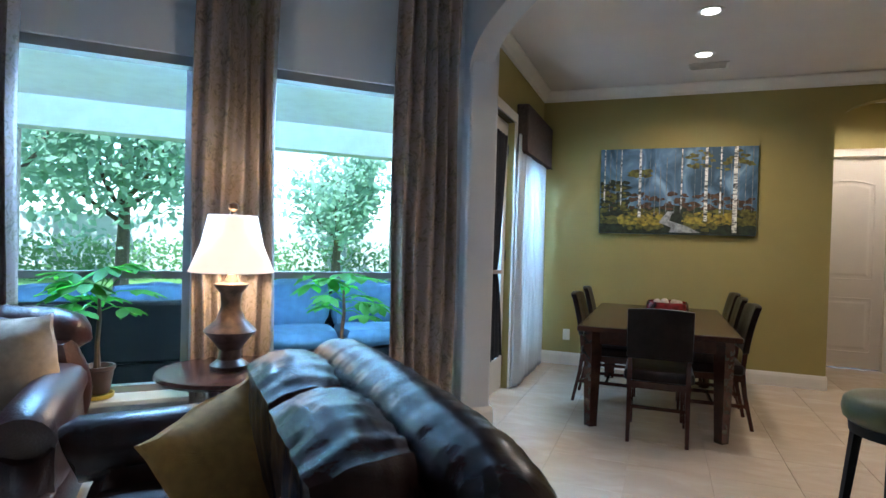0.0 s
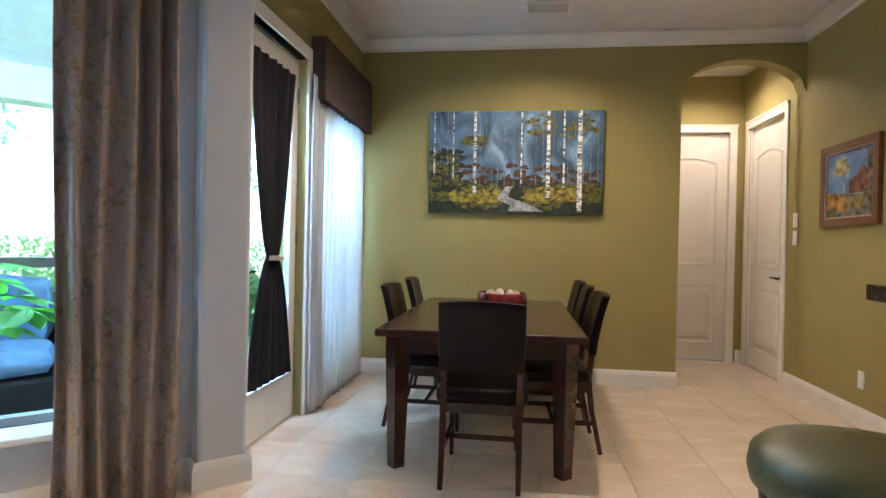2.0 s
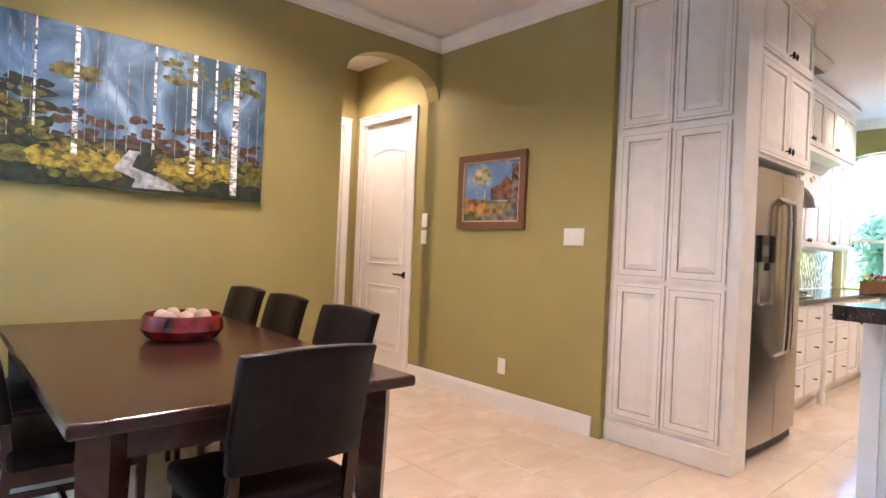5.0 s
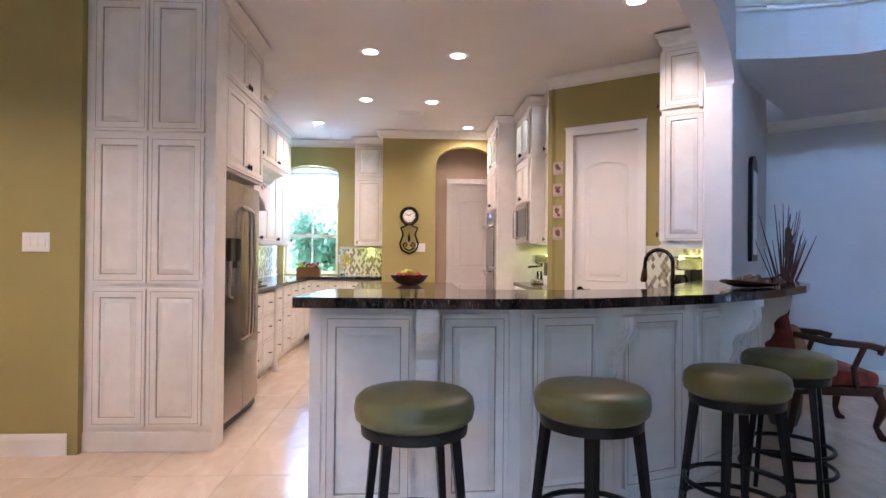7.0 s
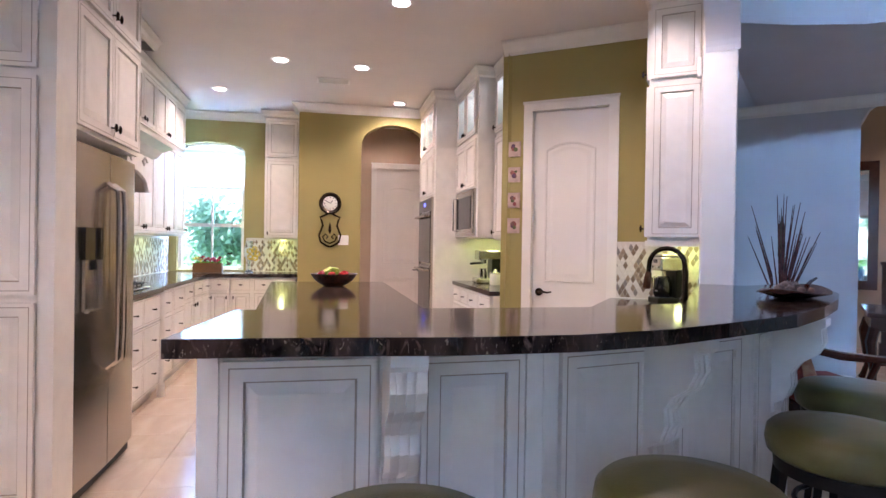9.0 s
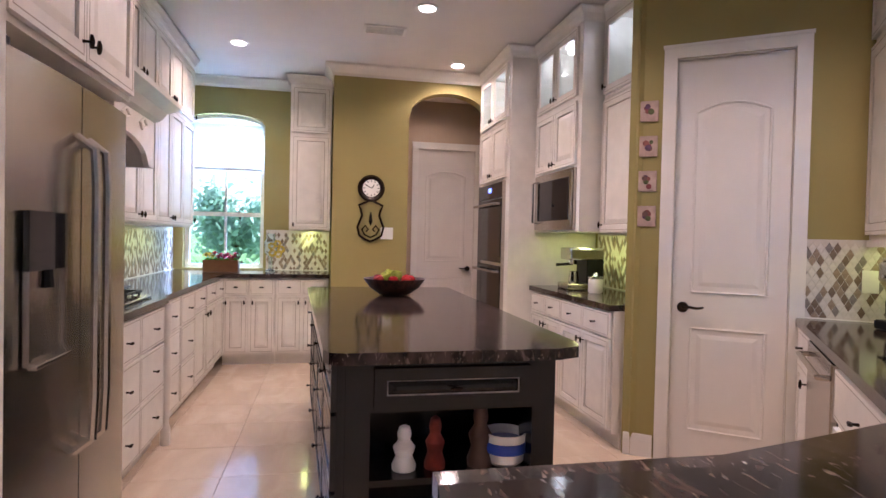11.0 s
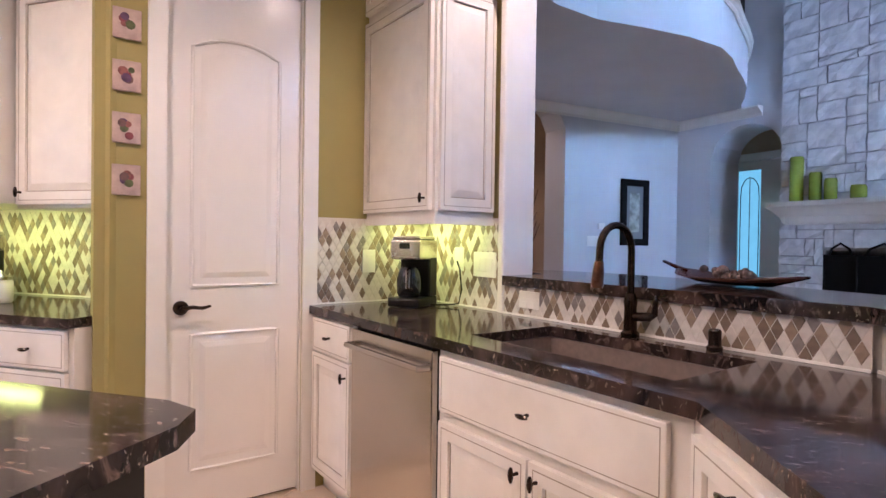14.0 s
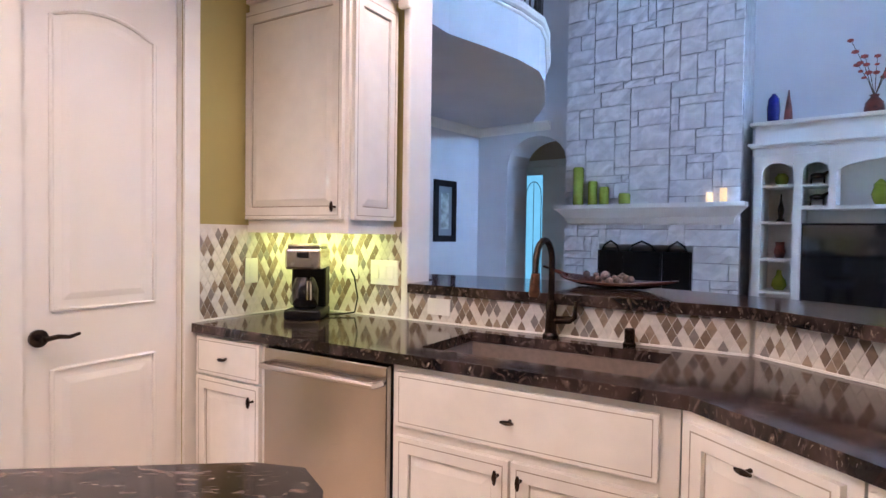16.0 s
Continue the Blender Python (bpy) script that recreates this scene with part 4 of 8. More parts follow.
for x in (4.0, 4.99):
    leg = thing("turned_post", pose(x, NY - 0.05, 0), "antique-white turned post at the cooktop cabinet", "post", "cooktop posts")
    part("post", bm_of(lambda b: lathe(b, [(0.03, 0.0), (0.03, 0.1), (0.02, 0.13), (0.027, 0.25), (0.032, 0.5), (0.024, 0.66), (0.03, 0.7), (0.03, 0.872)], 14)), CAB, leg, "", True)
# east run under the window
base_cabinet(pose(7.17, 4.05, 0, 0, 0, -90), 0.51, 0.6, "antique-white base cabinet under the window", [(0.02, 0.25, "r"), (0.26, 0.50, "l")])
base_cabinet(pose(7.17, 3.54, 0, 0, 0, -90), 0.52, 0.6, "antique-white base cabinet beside the clock wall", [(0.01, 0.26, "r"), (0.26, 0.50, "l")])

# dark granite tops
def top(name, pts, z0, z1, label, m=None):
    bm = bmesh.new()
    prism(bm, pts, z0, z1)
    bev(bm, 0.008, 2)
    ob = part(name, bm, GRANITE)
    if m is not None:
        ob.matrix_world = m
    return tagged(ob, label, "countertop")


top("countertop", [(3.67, 4.645), (3.67, 4.02), (3.98, 4.02), (4.01, 3.985), (4.98, 3.985), (5.01, 4.02), (7.13, 4.02), (7.13, 3.012), (7.79, 3.012), (7.79, 4.645)], 0.876, 0.915, "L-shaped dark polished granite countertop")

# cooktop
ck = thing("cooktop", pose(4.50, 4.32, 0.917), "stainless gas cooktop with black cast-iron grates", "cooktop")
part("plate", rbox(-0.44, 0.44, -0.25, 0.25, 0.0, 0.014, 0.005), STEEL, ck)
for cx in (-0.29, 0.0, 0.29):
    bm = bmesh.new()
    for k in range(4):
        y = -0.19 + k * 0.125
        box(bm, cx - 0.13, cx + 0.13, y - 0.005, y + 0.005, 0.034, 0.046)
    for x in (-0.13, -0.04, 0.04, 0.12):
        box(bm, cx + x, cx + x + 0.01, -0.2, 0.2, 0.030, 0.046)
    for x in (-0.125, 0.12):
        for y in (-0.19, 0.185):
            box(bm, cx + x, cx + x + 0.01, y, y + 0.01, 0.012, 0.034)
    part("grate", bm, BLACKP, ck, "black cast-iron grate")
    for y in (-0.1, 0.1):
        part("burner", bm_of(lambda b: lathe(b, [(0.045, 0.013), (0.045, 0.02), (0.03, 0.028), (0.028, 0.028)], 14, cx, y)), BLACKP, ck)
for k in range(5):
    part("knob", bm_of(lambda b: lathe(b, [(0.018, 0.014), (0.018, 0.03), (0.014, 0.034)], 12, -0.2 + k * 0.1, -0.225)), STEEL, ck)

# range hood
hd = thing("range_hood", pose(3.95, 4.10, 0), "antique-white mantel range hood with an arched valance and crown", "range hood")
bm = bmesh.new()
n = 16
pts = [(0.0, 2.06), (0.0, 1.70), (0.10, 1.70)] + [(0.10 + 0.90 * k / n, 1.70 + 0.15 * math.sqrt(max(0, 1 - (2 * k / n - 1) ** 2))) for k in range(n + 1)] + [(1.10, 1.70), (1.10, 2.06)]
slab(bm, pts, 0.0, 0.03)
box(bm, 0.0, 0.03, 0.03, 0.55, 1.70, 2.06)
box(bm, 1.07, 1.10, 0.03, 0.55, 1.70, 2.06)
part("mantel", bm, CAB, hd)
bm = bmesh.new()
for (a, za), (b, zb) in (((0.0, 1.98), (0.03, 2.0)), ((0.03, 2.0), (0.06, 2.05)), ((0.06, 2.05), (0.13, 2.09)), ((0.13, 2.09), (0.13, 2.12)), ((0.13, 2.12), (0.0, 2.121))):
    vs = [bm.verts.new(p) for p in ((-a, -a, za), (1.10 + a, -a, za), (1.10 + a, 0.55, za), (-a, 0.55, za), (-b, -b, zb), (1.10 + b, -b, zb), (1.10 + b, 0.55, zb), (-b, 0.55, zb))]
    for i in range(4):
        bm.faces.new((vs[i], vs[(i + 1) % 4], vs[(i + 1) % 4 + 4], vs[i + 4]))
part("shelf_crown", bm, CAB, hd)
part("chimney", hbox(0.04, 1.06, 0.14, 0.55, 2.12, 2.92), CAB, hd)
part("liner", hbox(0.04, 1.06, 0.05, 0.54, 1.86, 1.875), STEEL, hd, "stainless liner")
for sx in (0.25, 0.55, 0.85):
    bm = bmesh.new()
    tube(bm, [(sx, -0.004, 1.9), (sx - 0.06, -0.012, 1.93), (sx, -0.014, 1.96), (sx + 0.06, -0.012, 1.93), (sx, -0.004, 1.9)], 0.008, 6)
    part("carving", bm, CAB, hd, "carved scroll ornament")
for x0 in (0.05, 0.39, 0.73):
    panel_door(hd, x0, x0 + 0.33, 2.16, 2.86, y=0.138)
crown_top(hd, 1.10, 0.55, 2.99, 0.05)
part("backplate", hbox(0.03, 1.07, 0.545, 0.552, 0.93, 1.86), STEEL, hd, "stainless wall plate behind the cooktop")

up = cabinet("upper_cabinet", pose(5.09, 4.33, 0), 2.03, 0.325, 1.36, 2.95, "antique-white upper cabinet with small glass top doors", group="upper cabinets")
for k in range(5):
    x0 = 0.01 + k * 0.4
    panel_door(up, x0, x0 + 0.40, 1.375, 2.33, knob_at=(x0 + (0.365 if k % 2 == 0 else 0.035), 1.43, True))
    panel_door(up, x0, x0 + 0.40, 2.36, 2.86, knob_at=(x0 + (0.365 if k % 2 == 0 else 0.035), 2.41, True))
crown_top(up, 2.03, 0.32, 2.99, 0.05)
up2 = cabinet("upper_cabinet", pose(3.70, 4.33, 0), 0.245, 0.325, 1.36, 2.95, "antique-white upper cabinet beside the range hood", group="upper cabinets")
panel_door(up2, 0.01, 0.235, 1.375, 2.33, knob_at=(0.20, 1.43, True))
panel_door(up2, 0.01, 0.235, 2.36, 2.86, knob_at=(0.20, 2.41, True))
crown_top(up2, 0.245, 0.32, 2.99, 0.05)
up3 = cabinet("upper_cabinet", pose(7.45, 3.44, 0, 0, 0, -90), 0.43, 0.34, 1.36, 2.95, "narrow antique-white upper cabinet beside the window", group="upper cabinets")
panel_door(up3, 0.015, 0.415, 1.375, 2.36, knob_at=(0.045, 1.42, True))
panel_door(up3, 0.015, 0.415, 2.39, 2.87)
crown_top(up3, 0.43, 0.34, 2.99, 0.05)

CHINA = mat("white_and_red_china", (0.70, 0.62, 0.58), 0.25, alt=(0.45, 0.05, 0.04), scale=22)


def lit_top(ob, w, d, z0, z1, lamps):
    """The hollow lit top of a glass-front cabinet, with puck lamps and some china; front at local y 0."""
    for a in ((0.001, w - 0.001, d - 0.02, d, z0, z1), (0.001, 0.05, 0.0, d - 0.02, z0, z1), (w - 0.07, w - 0.001, 0.0, d - 0.02, z0, z1),
              (0.05, w - 0.07, 0.0, d - 0.02, z0, z0 + 0.018), (0.05, w - 0.07, 0.0, d - 0.02, z1 - 0.018, z1), (0.05, w - 0.07, 0.0, 0.02, z1 - 0.08, z1 - 0.018)):
        part("shell_panel", hbox(*a), CAB, ob)
    for k, x in enumerate(lamps):
        part("puck_lamp", bm_of(lambda b: lathe(b, [(0.032, z1 - 0.03), (0.032, z1 - 0.02)], 14, x, 0.2)), CANGLOW, ob, "lit puck lamp")
        q = bpy.data.lights.new("puck_bulb", "POINT")
        q.energy, q.color, q.shadow_soft_size = 0.22, (1.0, 0.88, 0.76), 0.03
        new("puck_bulb", q).location = ob.matrix_world @ Vector((x, 0.2, z1 - 0.06))
        c = thing("china_cup", ob.matrix_world @ pose(x + 0.05, 0.16, z0 + 0.02), "white and red china cup in the lit cabinet", "cup", "china in the lit cabinets")
        part("cup", bm_of(lambda b: lathe(b, [(0.03, 0), (0.04, 0.02), (0.05, 0.09), (0.045, 0.09), (0.034, 0.02)], 16)), CHINA, c, "", True)
        c = thing("china_plate", ob.matrix_world @ pose(x - 0.08, 0.24, z0 + 0.13, 75, 0, 0), "white and red china plate stood on edge", "plate", "china in the lit cabinets")
        part("plate", bm_of(lambda b: lathe(b, [(0.05, 0), (0.07, 0.004), (0.11, 0.016), (0.108, 0.02), (0.07, 0.009)], 24)), CHINA, c, "", True)


# south run: ovens, microwave, upper cabinets (fronts face north)
ov = cabinet("oven_cabinet", pose(6.985, 1.50, 0, 0, 0, 180), 1.00, 0.82, 0, 2.375, "tall antique-white oven cabinet with glass top doors")
panel_door(ov, 0.05, 0.49, 1.86, 2.36, knob_at=(0.46, 1.91, True))
panel_door(ov, 0.49, 0.93, 1.86, 2.36, knob_at=(0.52, 1.91, True))
for x0, x1, kx in ((0.05, 0.49, 0.46), (0.49, 0.93, 0.52)):
    panel_door(ov, x0, x1, 2.39, 2.87, knob_at=(kx, 2.43, True), glass=True)
drawer(ov, 0.05, 0.93, 0.12, 0.36)
lit_top(ov, 1.0, 0.45, 2.376, 2.95, (0.27, 0.71))
crown_top(ov, 1.0, 0.8, 2.99, 0.05)
for nm, z0, z1 in (("upper_oven", 1.10, 1.68), ("lower_oven", 0.42, 1.07)):
    o = part(nm, rbox(0.10, 0.88, -0.035, 0.0, z0, z1, 0.005), BLACKGLASS, ov, "black glass oven door")
    bm = bmesh.new()
    tube(bm, [(0.14, -0.035, z1 - 0.05), (0.14, -0.085, z1 - 0.05), (0.84, -0.085, z1 - 0.05), (0.84, -0.035, z1 - 0.05)], 0.013, 8)
    part("handle", bm, STEEL, o, "steel bar handle", True)
cp = part("oven_panel", rbox(0.10, 0.88, -0.03, 0.0, 1.69, 1.83, 0.004), BLACKGLASS, ov, "black control panel with blue clock")
part("display", hbox(0.45, 0.55, -0.032, -0.03, 1.75, 1.79), mat("blue_led_display", (0.02, 0.03, 0.3), 0.3, emit=1.2, emit_color=(0.1, 0.15, 1.0)), cp)
for x in (0.085, 0.88):
    part("oven_trim", hbox(x, x + 0.015, -0.03, 0.0, 0.40, 1.84), STEEL, ov)

mwc = cabinet("microwave_cabinet", pose(5.98, 1.27, 0, 0, 0, 180), 0.92, 0.60, 1.855, 2.355, "antique-white cabinet over the microwave with glass top doors", group="upper cabinets")
for x0, x1, kx in ((0.06, 0.46, 0.43), (0.46, 0.86, 0.49)):
    panel_door(mwc, x0, x1, 1.87, 2.33, knob_at=(kx, 1.91, True))
    panel_door(mwc, x0, x1, 2.37, 2.87, knob_at=(kx, 2.42, True), glass=True)
lit_top(mwc, 0.92, 0.45, 2.356, 2.95, (0.26, 0.66))
part("lower_side", hbox(0.86, 0.919, 0.0, 0.6, 1.38, 1.855), CAB, mwc)
part("lower_other_side", hbox(0.001, 0.06, 0.0, 0.6, 1.38, 1.855), CAB, mwc)
part("bottom_board", hbox(0.06, 0.86, 0.0, 0.6, 1.38, 1.392), CAB, mwc)
crown_top(mwc, 0.92, 0.6, 2.99, 0.05)
mw = thing("microwave", pose(5.92, 1.27, 0, 0, 0, 180), "stainless built-in microwave with black glass door", "microwave")
part("body", hbox(0.005, 0.795, -0.02, 0.45, 1.395, 1.85), STEEL, mw)
part("door_glass", rbox(0.10, 0.73, -0.034, -0.02, 1.47, 1.79, 0.006), BLACKGLASS, mw, "black glass door")
part("control_strip", rbox(0.735, 0.785, -0.032, -0.02, 1.42, 1.83, 0.004), STEEL, mw)
bm = bmesh.new()
tube(bm, [(0.06, -0.02, 1.45), (0.06, -0.06, 1.46), (0.06, -0.06, 1.79), (0.06, -0.02, 1.80)], 0.010, 8)
part("handle", bm, CHROME, mw, "", True)
nc = cabinet("upper_cabinet", pose(5.055, 1.10, 0, 0, 0, 180), 0.54, 0.43, 1.36, 2.33, "antique-white upper cabinet beside the pantry", group="upper cabinets")
panel_door(nc, 0.015, 0.525, 1.375, 2.32, knob_at=(0.05, 1.43, True))
lit = thing("lit_glass_cabinet", pose(5.055, 1.10, 0, 0, 0, 180), "lit antique-white glass-front cabinet with dark jars", "cabinet", "upper cabinets")
bm = bmesh.new()
for a in ((0.001, 0.539, 0.41, 0.43, 2.335, 2.95), (0.001, 0.02, 0.0, 0.41, 2.335, 2.95), (0.52, 0.539, 0.0, 0.41, 2.335, 2.95), (0.02, 0.52, 0.0, 0.41, 2.335, 2.355), (0.02, 0.52, 0.0, 0.41, 2.93, 2.95)):
    box(bm, *a)
part("body", bm, CAB, lit)
panel_door(lit, 0.015, 0.525, 2.36, 2.90, knob_at=(0.05, 2.41, True), glass=True)
crown_top(lit, 0.54, 0.43, 2.99, 0.05)
part("puck_lamp", bm_of(lambda b: lathe(b, [(0.035, 2.918), (0.035, 2.928)], 16, 0.27, 0.16)), CANGLOW, lit, "lit puck lamp")
for x, hgt in ((0.33, 0.15), (0.42, 0.20)):
    j = thing("jar", pose(5.055 - x, 0.90, 2.357), "dark brown lidded jar in the lit cabinet", "jar", "jars")
    part("pot", bm_of(lambda b: lathe(b, [(0.03, 0), (0.045, 0.02), (0.045, hgt * 0.75), (0.03, hgt * 0.85)], 14)), TERRA, j, "", True)
    part("lid", bm_of(lambda b: lathe(b, [(0.033, hgt * 0.85), (0.033, hgt * 0.9), (0.01, hgt), (0.008, hgt)], 14)), TERRA, j, "", True)
base_cabinet(pose(5.975, 1.27, 0, 0, 0, 180), 1.465, 0.58, "antique-white base cabinet under the coffee counter", [(0.03, 0.35, "r"), (0.35, 0.67, "l"), (0.67, 1.05, "r"), (1.05, 1.44, "l")])
top("countertop", [(4.508, 0.67), (5.975, 0.67), (5.975, 1.30), (4.508, 1.30)], 0.876, 0.915, "dark polished granite coffee counter")

# sink run (frame B)
def on_b(u, v, z=0.0, turn=0):
    return FRAME_B @ pose(u, v, z, 0, 0, turn)


base_cabinet(on_b(-2.842, -2.72), 0.455, 0.60, "narrow antique-white base cabinet beside the dishwasher", [(0.03, 0.43, "r")])
dw = thing("dishwasher", on_b(-2.382, -2.72), "stainless steel dishwasher with bar handle", "dishwasher")
part("body", hbox(0.005, 0.615, 0.0, 0.58, 0.10, 0.87), BLACKP, dw)
part("door", rbox(0.006, 0.614, -0.028, -0.001, 0.11, 0.862, 0.006), STEEL, dw, "brushed stainless door")
bm = bmesh.new()
tube(bm, [(0.03, -0.028, 0.80), (0.035, -0.068, 0.80), (0.585, -0.068, 0.80), (0.59, -0.028, 0.80)], 0.012, 8)
part("handle", bm, STEEL, dw, "steel bar handle", True)
part("kick", hbox(0.01, 0.61, 0.05, 0.08, 0.005, 0.10), BLACKP, dw)
sc = cabinet("sink_cabinet", on_b(-1.762, -2.72), 0.93, 0.60, 0, 0.70, "antique-white sink base cabinet with false drawer front", None, True)
part("apron", hbox(0.001, 0.929, 0.0, 0.04, 0.70, 0.874), CAB, sc)
drawer(sc, 0.02, 0.88, 0.662, 0.852)
panel_door(sc, 0.02, 0.447, 0.12, 0.632, knob_at=(0.412, 0.582, True))
panel_door(sc, 0.453, 0.88, 0.12, 0.632, knob_at=(0.488, 0.582, True))
bend = Vector(Bp(-0.83, -2.72))
d1 = Vector((-0.16, 0.60)).normalized()
ang1 = math.degrees(math.atan2(d1.y, d1.x))
base_cabinet(pose(bend.x, bend.y, 0, 0, 0, ang1), 0.46, 0.40, "antique-white angled base cabinet at the counter bend", [(0.03, 0.43, "p")])
e1 = bend + d1 * 0.465
base_cabinet(pose(e1.x, e1.y, 0, 0, 0, 90), 0.72, 0.44, "antique-white base cabinet along the bar", [(0.02, 0.36, "r"), (0.36, 0.70, "l")])
# granite with a sink cut-out
tops = bmesh.new()
SU0, SU1, SV0, SV1 = -1.72, -0.94, -2.62, -2.22
for a in ((-2.885, SU0, -2.75, -2.10), (SU1, -0.81, -2.75, -2.10), (SU0, SU1, -2.75, SV0), (SU0, SU1, SV1, -2.10)):
    prism(tops, [Bp(a[0], a[2]), Bp(a[1], a[2]), Bp(a[1], a[3]), Bp(a[0], a[3])], 0.876, 0.915)
k0, k1 = Bp(-0.81, -2.75), Bp(-0.81, -2.10)
prism(tops, [k0, (2.205, 2.10), (2.16, 2.30), (2.16, 2.86), (1.69, 2.86), (1.69, 1.75), (1.80, 1.27), k1], 0.876, 0.915)
bmesh.ops.remove_doubles(tops, verts=tops.verts, dist=0.0005)
ct = part("countertop", tops, GRANITE)
tagged(ct, "angled dark brown granite sink counter with pale veins", "countertop")
sk = thing("sink", FRAME_B, "taupe composite undermount sink", "sink")
bm = bmesh.new()
box(bm, SU0 - 0.02, SU1 + 0.02, SV0 - 0.02, SV0 - 0.001, 0.72, 0.874)
box(bm, SU0 - 0.02, SU1 + 0.02, SV1 + 0.001, SV1 + 0.02, 0.72, 0.874)
box(bm, SU0 - 0.02, SU0 - 0.001, SV0 - 0.001, SV1 + 0.001, 0.72, 0.874)
box(bm, SU1 + 0.001, SU1 + 0.02, SV0 - 0.001, SV1 + 0.001, 0.72, 0.874)
box(bm, SU0 - 0.02, SU1 + 0.02, SV0 - 0.02, SV1 + 0.02, 0.705, 0.72)
part("basin", bm, mat("taupe_composite", (0.22, 0.17, 0.14), 0.45, var=0.1, scale=40), sk)
part("drain", bm_of(lambda b: lathe(b, [(0.05, 0.7205), (0.05, 0.724), (0.03, 0.7235), (0.028, 0.722)], 18, -1.37, -2.42)), STEEL, sk)
fc = thing("faucet", on_b(-1.40, -2.165, 0.917, 0), "oil-rubbed bronze gooseneck faucet with side lever", "faucet")
bm = bmesh.new()
lathe(bm, [(0.032, 0), (0.032, 0.012), (0.024, 0.02), (0.021, 0.10), (0.024, 0.12), (0.016, 0.15)], 16)
arc = [(0, 0, 0.13), (0, 0, 0.30)] + [(0, -0.085 + 0.085 * math.cos(a), 0.30 + 0.085 * math.sin(a)) for a in [math.pi * k / 10 for k in range(1, 11)]]
tube(bm, arc + [(0, -0.172, 0.25)], 0.0125, 10)
part("spout", bm, BRONZE, fc, "", True)
bm = bmesh.new()
tube(bm, [(0, -0.172, 0.262), (0, -0.175, 0.23), (0, -0.18, 0.185), (0, -0.181, 0.175)], [0.015, 0.019, 0.021, 0.017], 12)
part("spray_head", bm, mat("worn_copper_bronze", (0.16, 0.07, 0.04), 0.3, 0.8, var=0.3, scale=30), fc, "copper-worn spray head", True)
bm = bmesh.new()
tube(bm, [(0.02, 0, 0.07), (0.075, 0, 0.075), (0.095, 0, 0.085), (0.10, 0, 0.15)], [0.016, 0.016, 0.012, 0.006], 10)
part("lever", bm, BRONZE, fc, "", True)
sp = thing("soap_dispenser", on_b(-1.095, -2.165, 0.917), "small bronze soap dispenser cap at the sink", "soap dispenser")
part("cap", bm_of(lambda b: lathe(b, [(0.024, 0), (0.024, 0.01), (0.019, 0.015), (0.019, 0.06), (0.014, 0.065)], 16)), BRONZE, sp, "", True)
uc = cabinet("upper_cabinet", on_b(-2.885, -2.43), 0.665, 0.335, 1.35, 2.93, "antique-white upper cabinet above the coffee maker", group="upper cabinets")
panel_door(uc, 0.02, 0.645, 1.375, 2.36, knob_at=(0.61, 1.43, True))
panel_door(uc, 0.02, 0.645, 2.40, 2.86, knob_at=(0.61, 2.45, True))
end = thing("cabinet_end_panel", on_b(-2.219, -2.43, 0, 90), "antique-white decorative end panel of the upper cabinet", "cabinet panel")
panel_door(end, 0.012, 0.323, 1.375, 2.36)
panel_door(end, 0.012, 0.323, 2.40, 2.86)
crown_top(uc, 0.665, 0.335, 2.99, 0.05)
part("light_rail", bm_of(lambda b: [box(b, 0.0, 0.677, -0.012, 0.01, 1.315, 1.35), box(b, 0.655, 0.677, 0.01, 0.33, 1.315, 1.35)]), CAB, uc)

# bar: low wall, panelled front, granite top, corbels
FACE = [(1.36, 2.975), (1.36, 2.47), (1.385, 2.055), (1.49, 1.60), (1.675, 1.14), (2.02, 0.66), (2.42, 0.33), (2.80, 0.10)]
bar = thing("breakfast_bar", pose(0, 0, 0), "antique-white panelled breakfast bar with curved granite top", "bar")
bm = bmesh.new()
prism(bm, FACE + [Bp(-2.12, -2.06), (1.80, 1.255), (1.675, 1.75), (1.675, 2.93)], 0.0, 1.042)
part("body", bm, CAB, bar)
for i, (a, b) in enumerate(zip(FACE, FACE[1:])):
    a, b = Vector(a), Vector(b)
    d = b - a
    m = pose(a.x, a.y, 0, 0, 0, math.degrees(math.atan2(d.y, d.x)))
    w = d.length
    pm = panel_door(bar, 0.058, w - 0.058, 0.17, 1.0, name="panel_frame", rail=0.05)
    pm.matrix_basis = m
    st = part("pilaster", bm_of(lambda q: [box(q, 0.0, 0.05, -0.012, 0.001, 0.0, 1.040), box(q, w - 0.05, w, -0.012, 0.001, 0.0, 1.040), box(q, 0.0, w, -0.016, 0.001, 0.0, 0.12)]), CAB, bar)
    st.matrix_basis = m


def corbel(x, y, ang):
    bm = bmesh.new()
    prof = [(0.0, 1.012), (-0.20, 1.012), (-0.20, 0.985), (-0.185, 0.97), (-0.19, 0.92), (-0.165, 0.87), (-0.11, 0.83), (-0.085, 0.79), (-0.09, 0.74), (-0.07, 0.69), (-0.03, 0.66), (-0.035, 0.63), (0.0, 0.60)]
    slab(bm, [(p[0], p[1]) for p in prof], -0.045, 0.045)
    c = part("corbel", bm, CAB, bar, "carved scroll corbel")
    for k in range(3):
        y0 = -0.03 + k * 0.024
        bm = bmesh.new()
        slab(bm, [(p[0] - 0.006, p[1]) for p in prof[3:12]] + [(-0.02, 0.63), (-0.02, 0.97)], y0, y0 + 0.012)
        part("rib", bm, CAB, c)
    c.matrix_basis = pose(x, y, 0.028, 0, 0, ang)


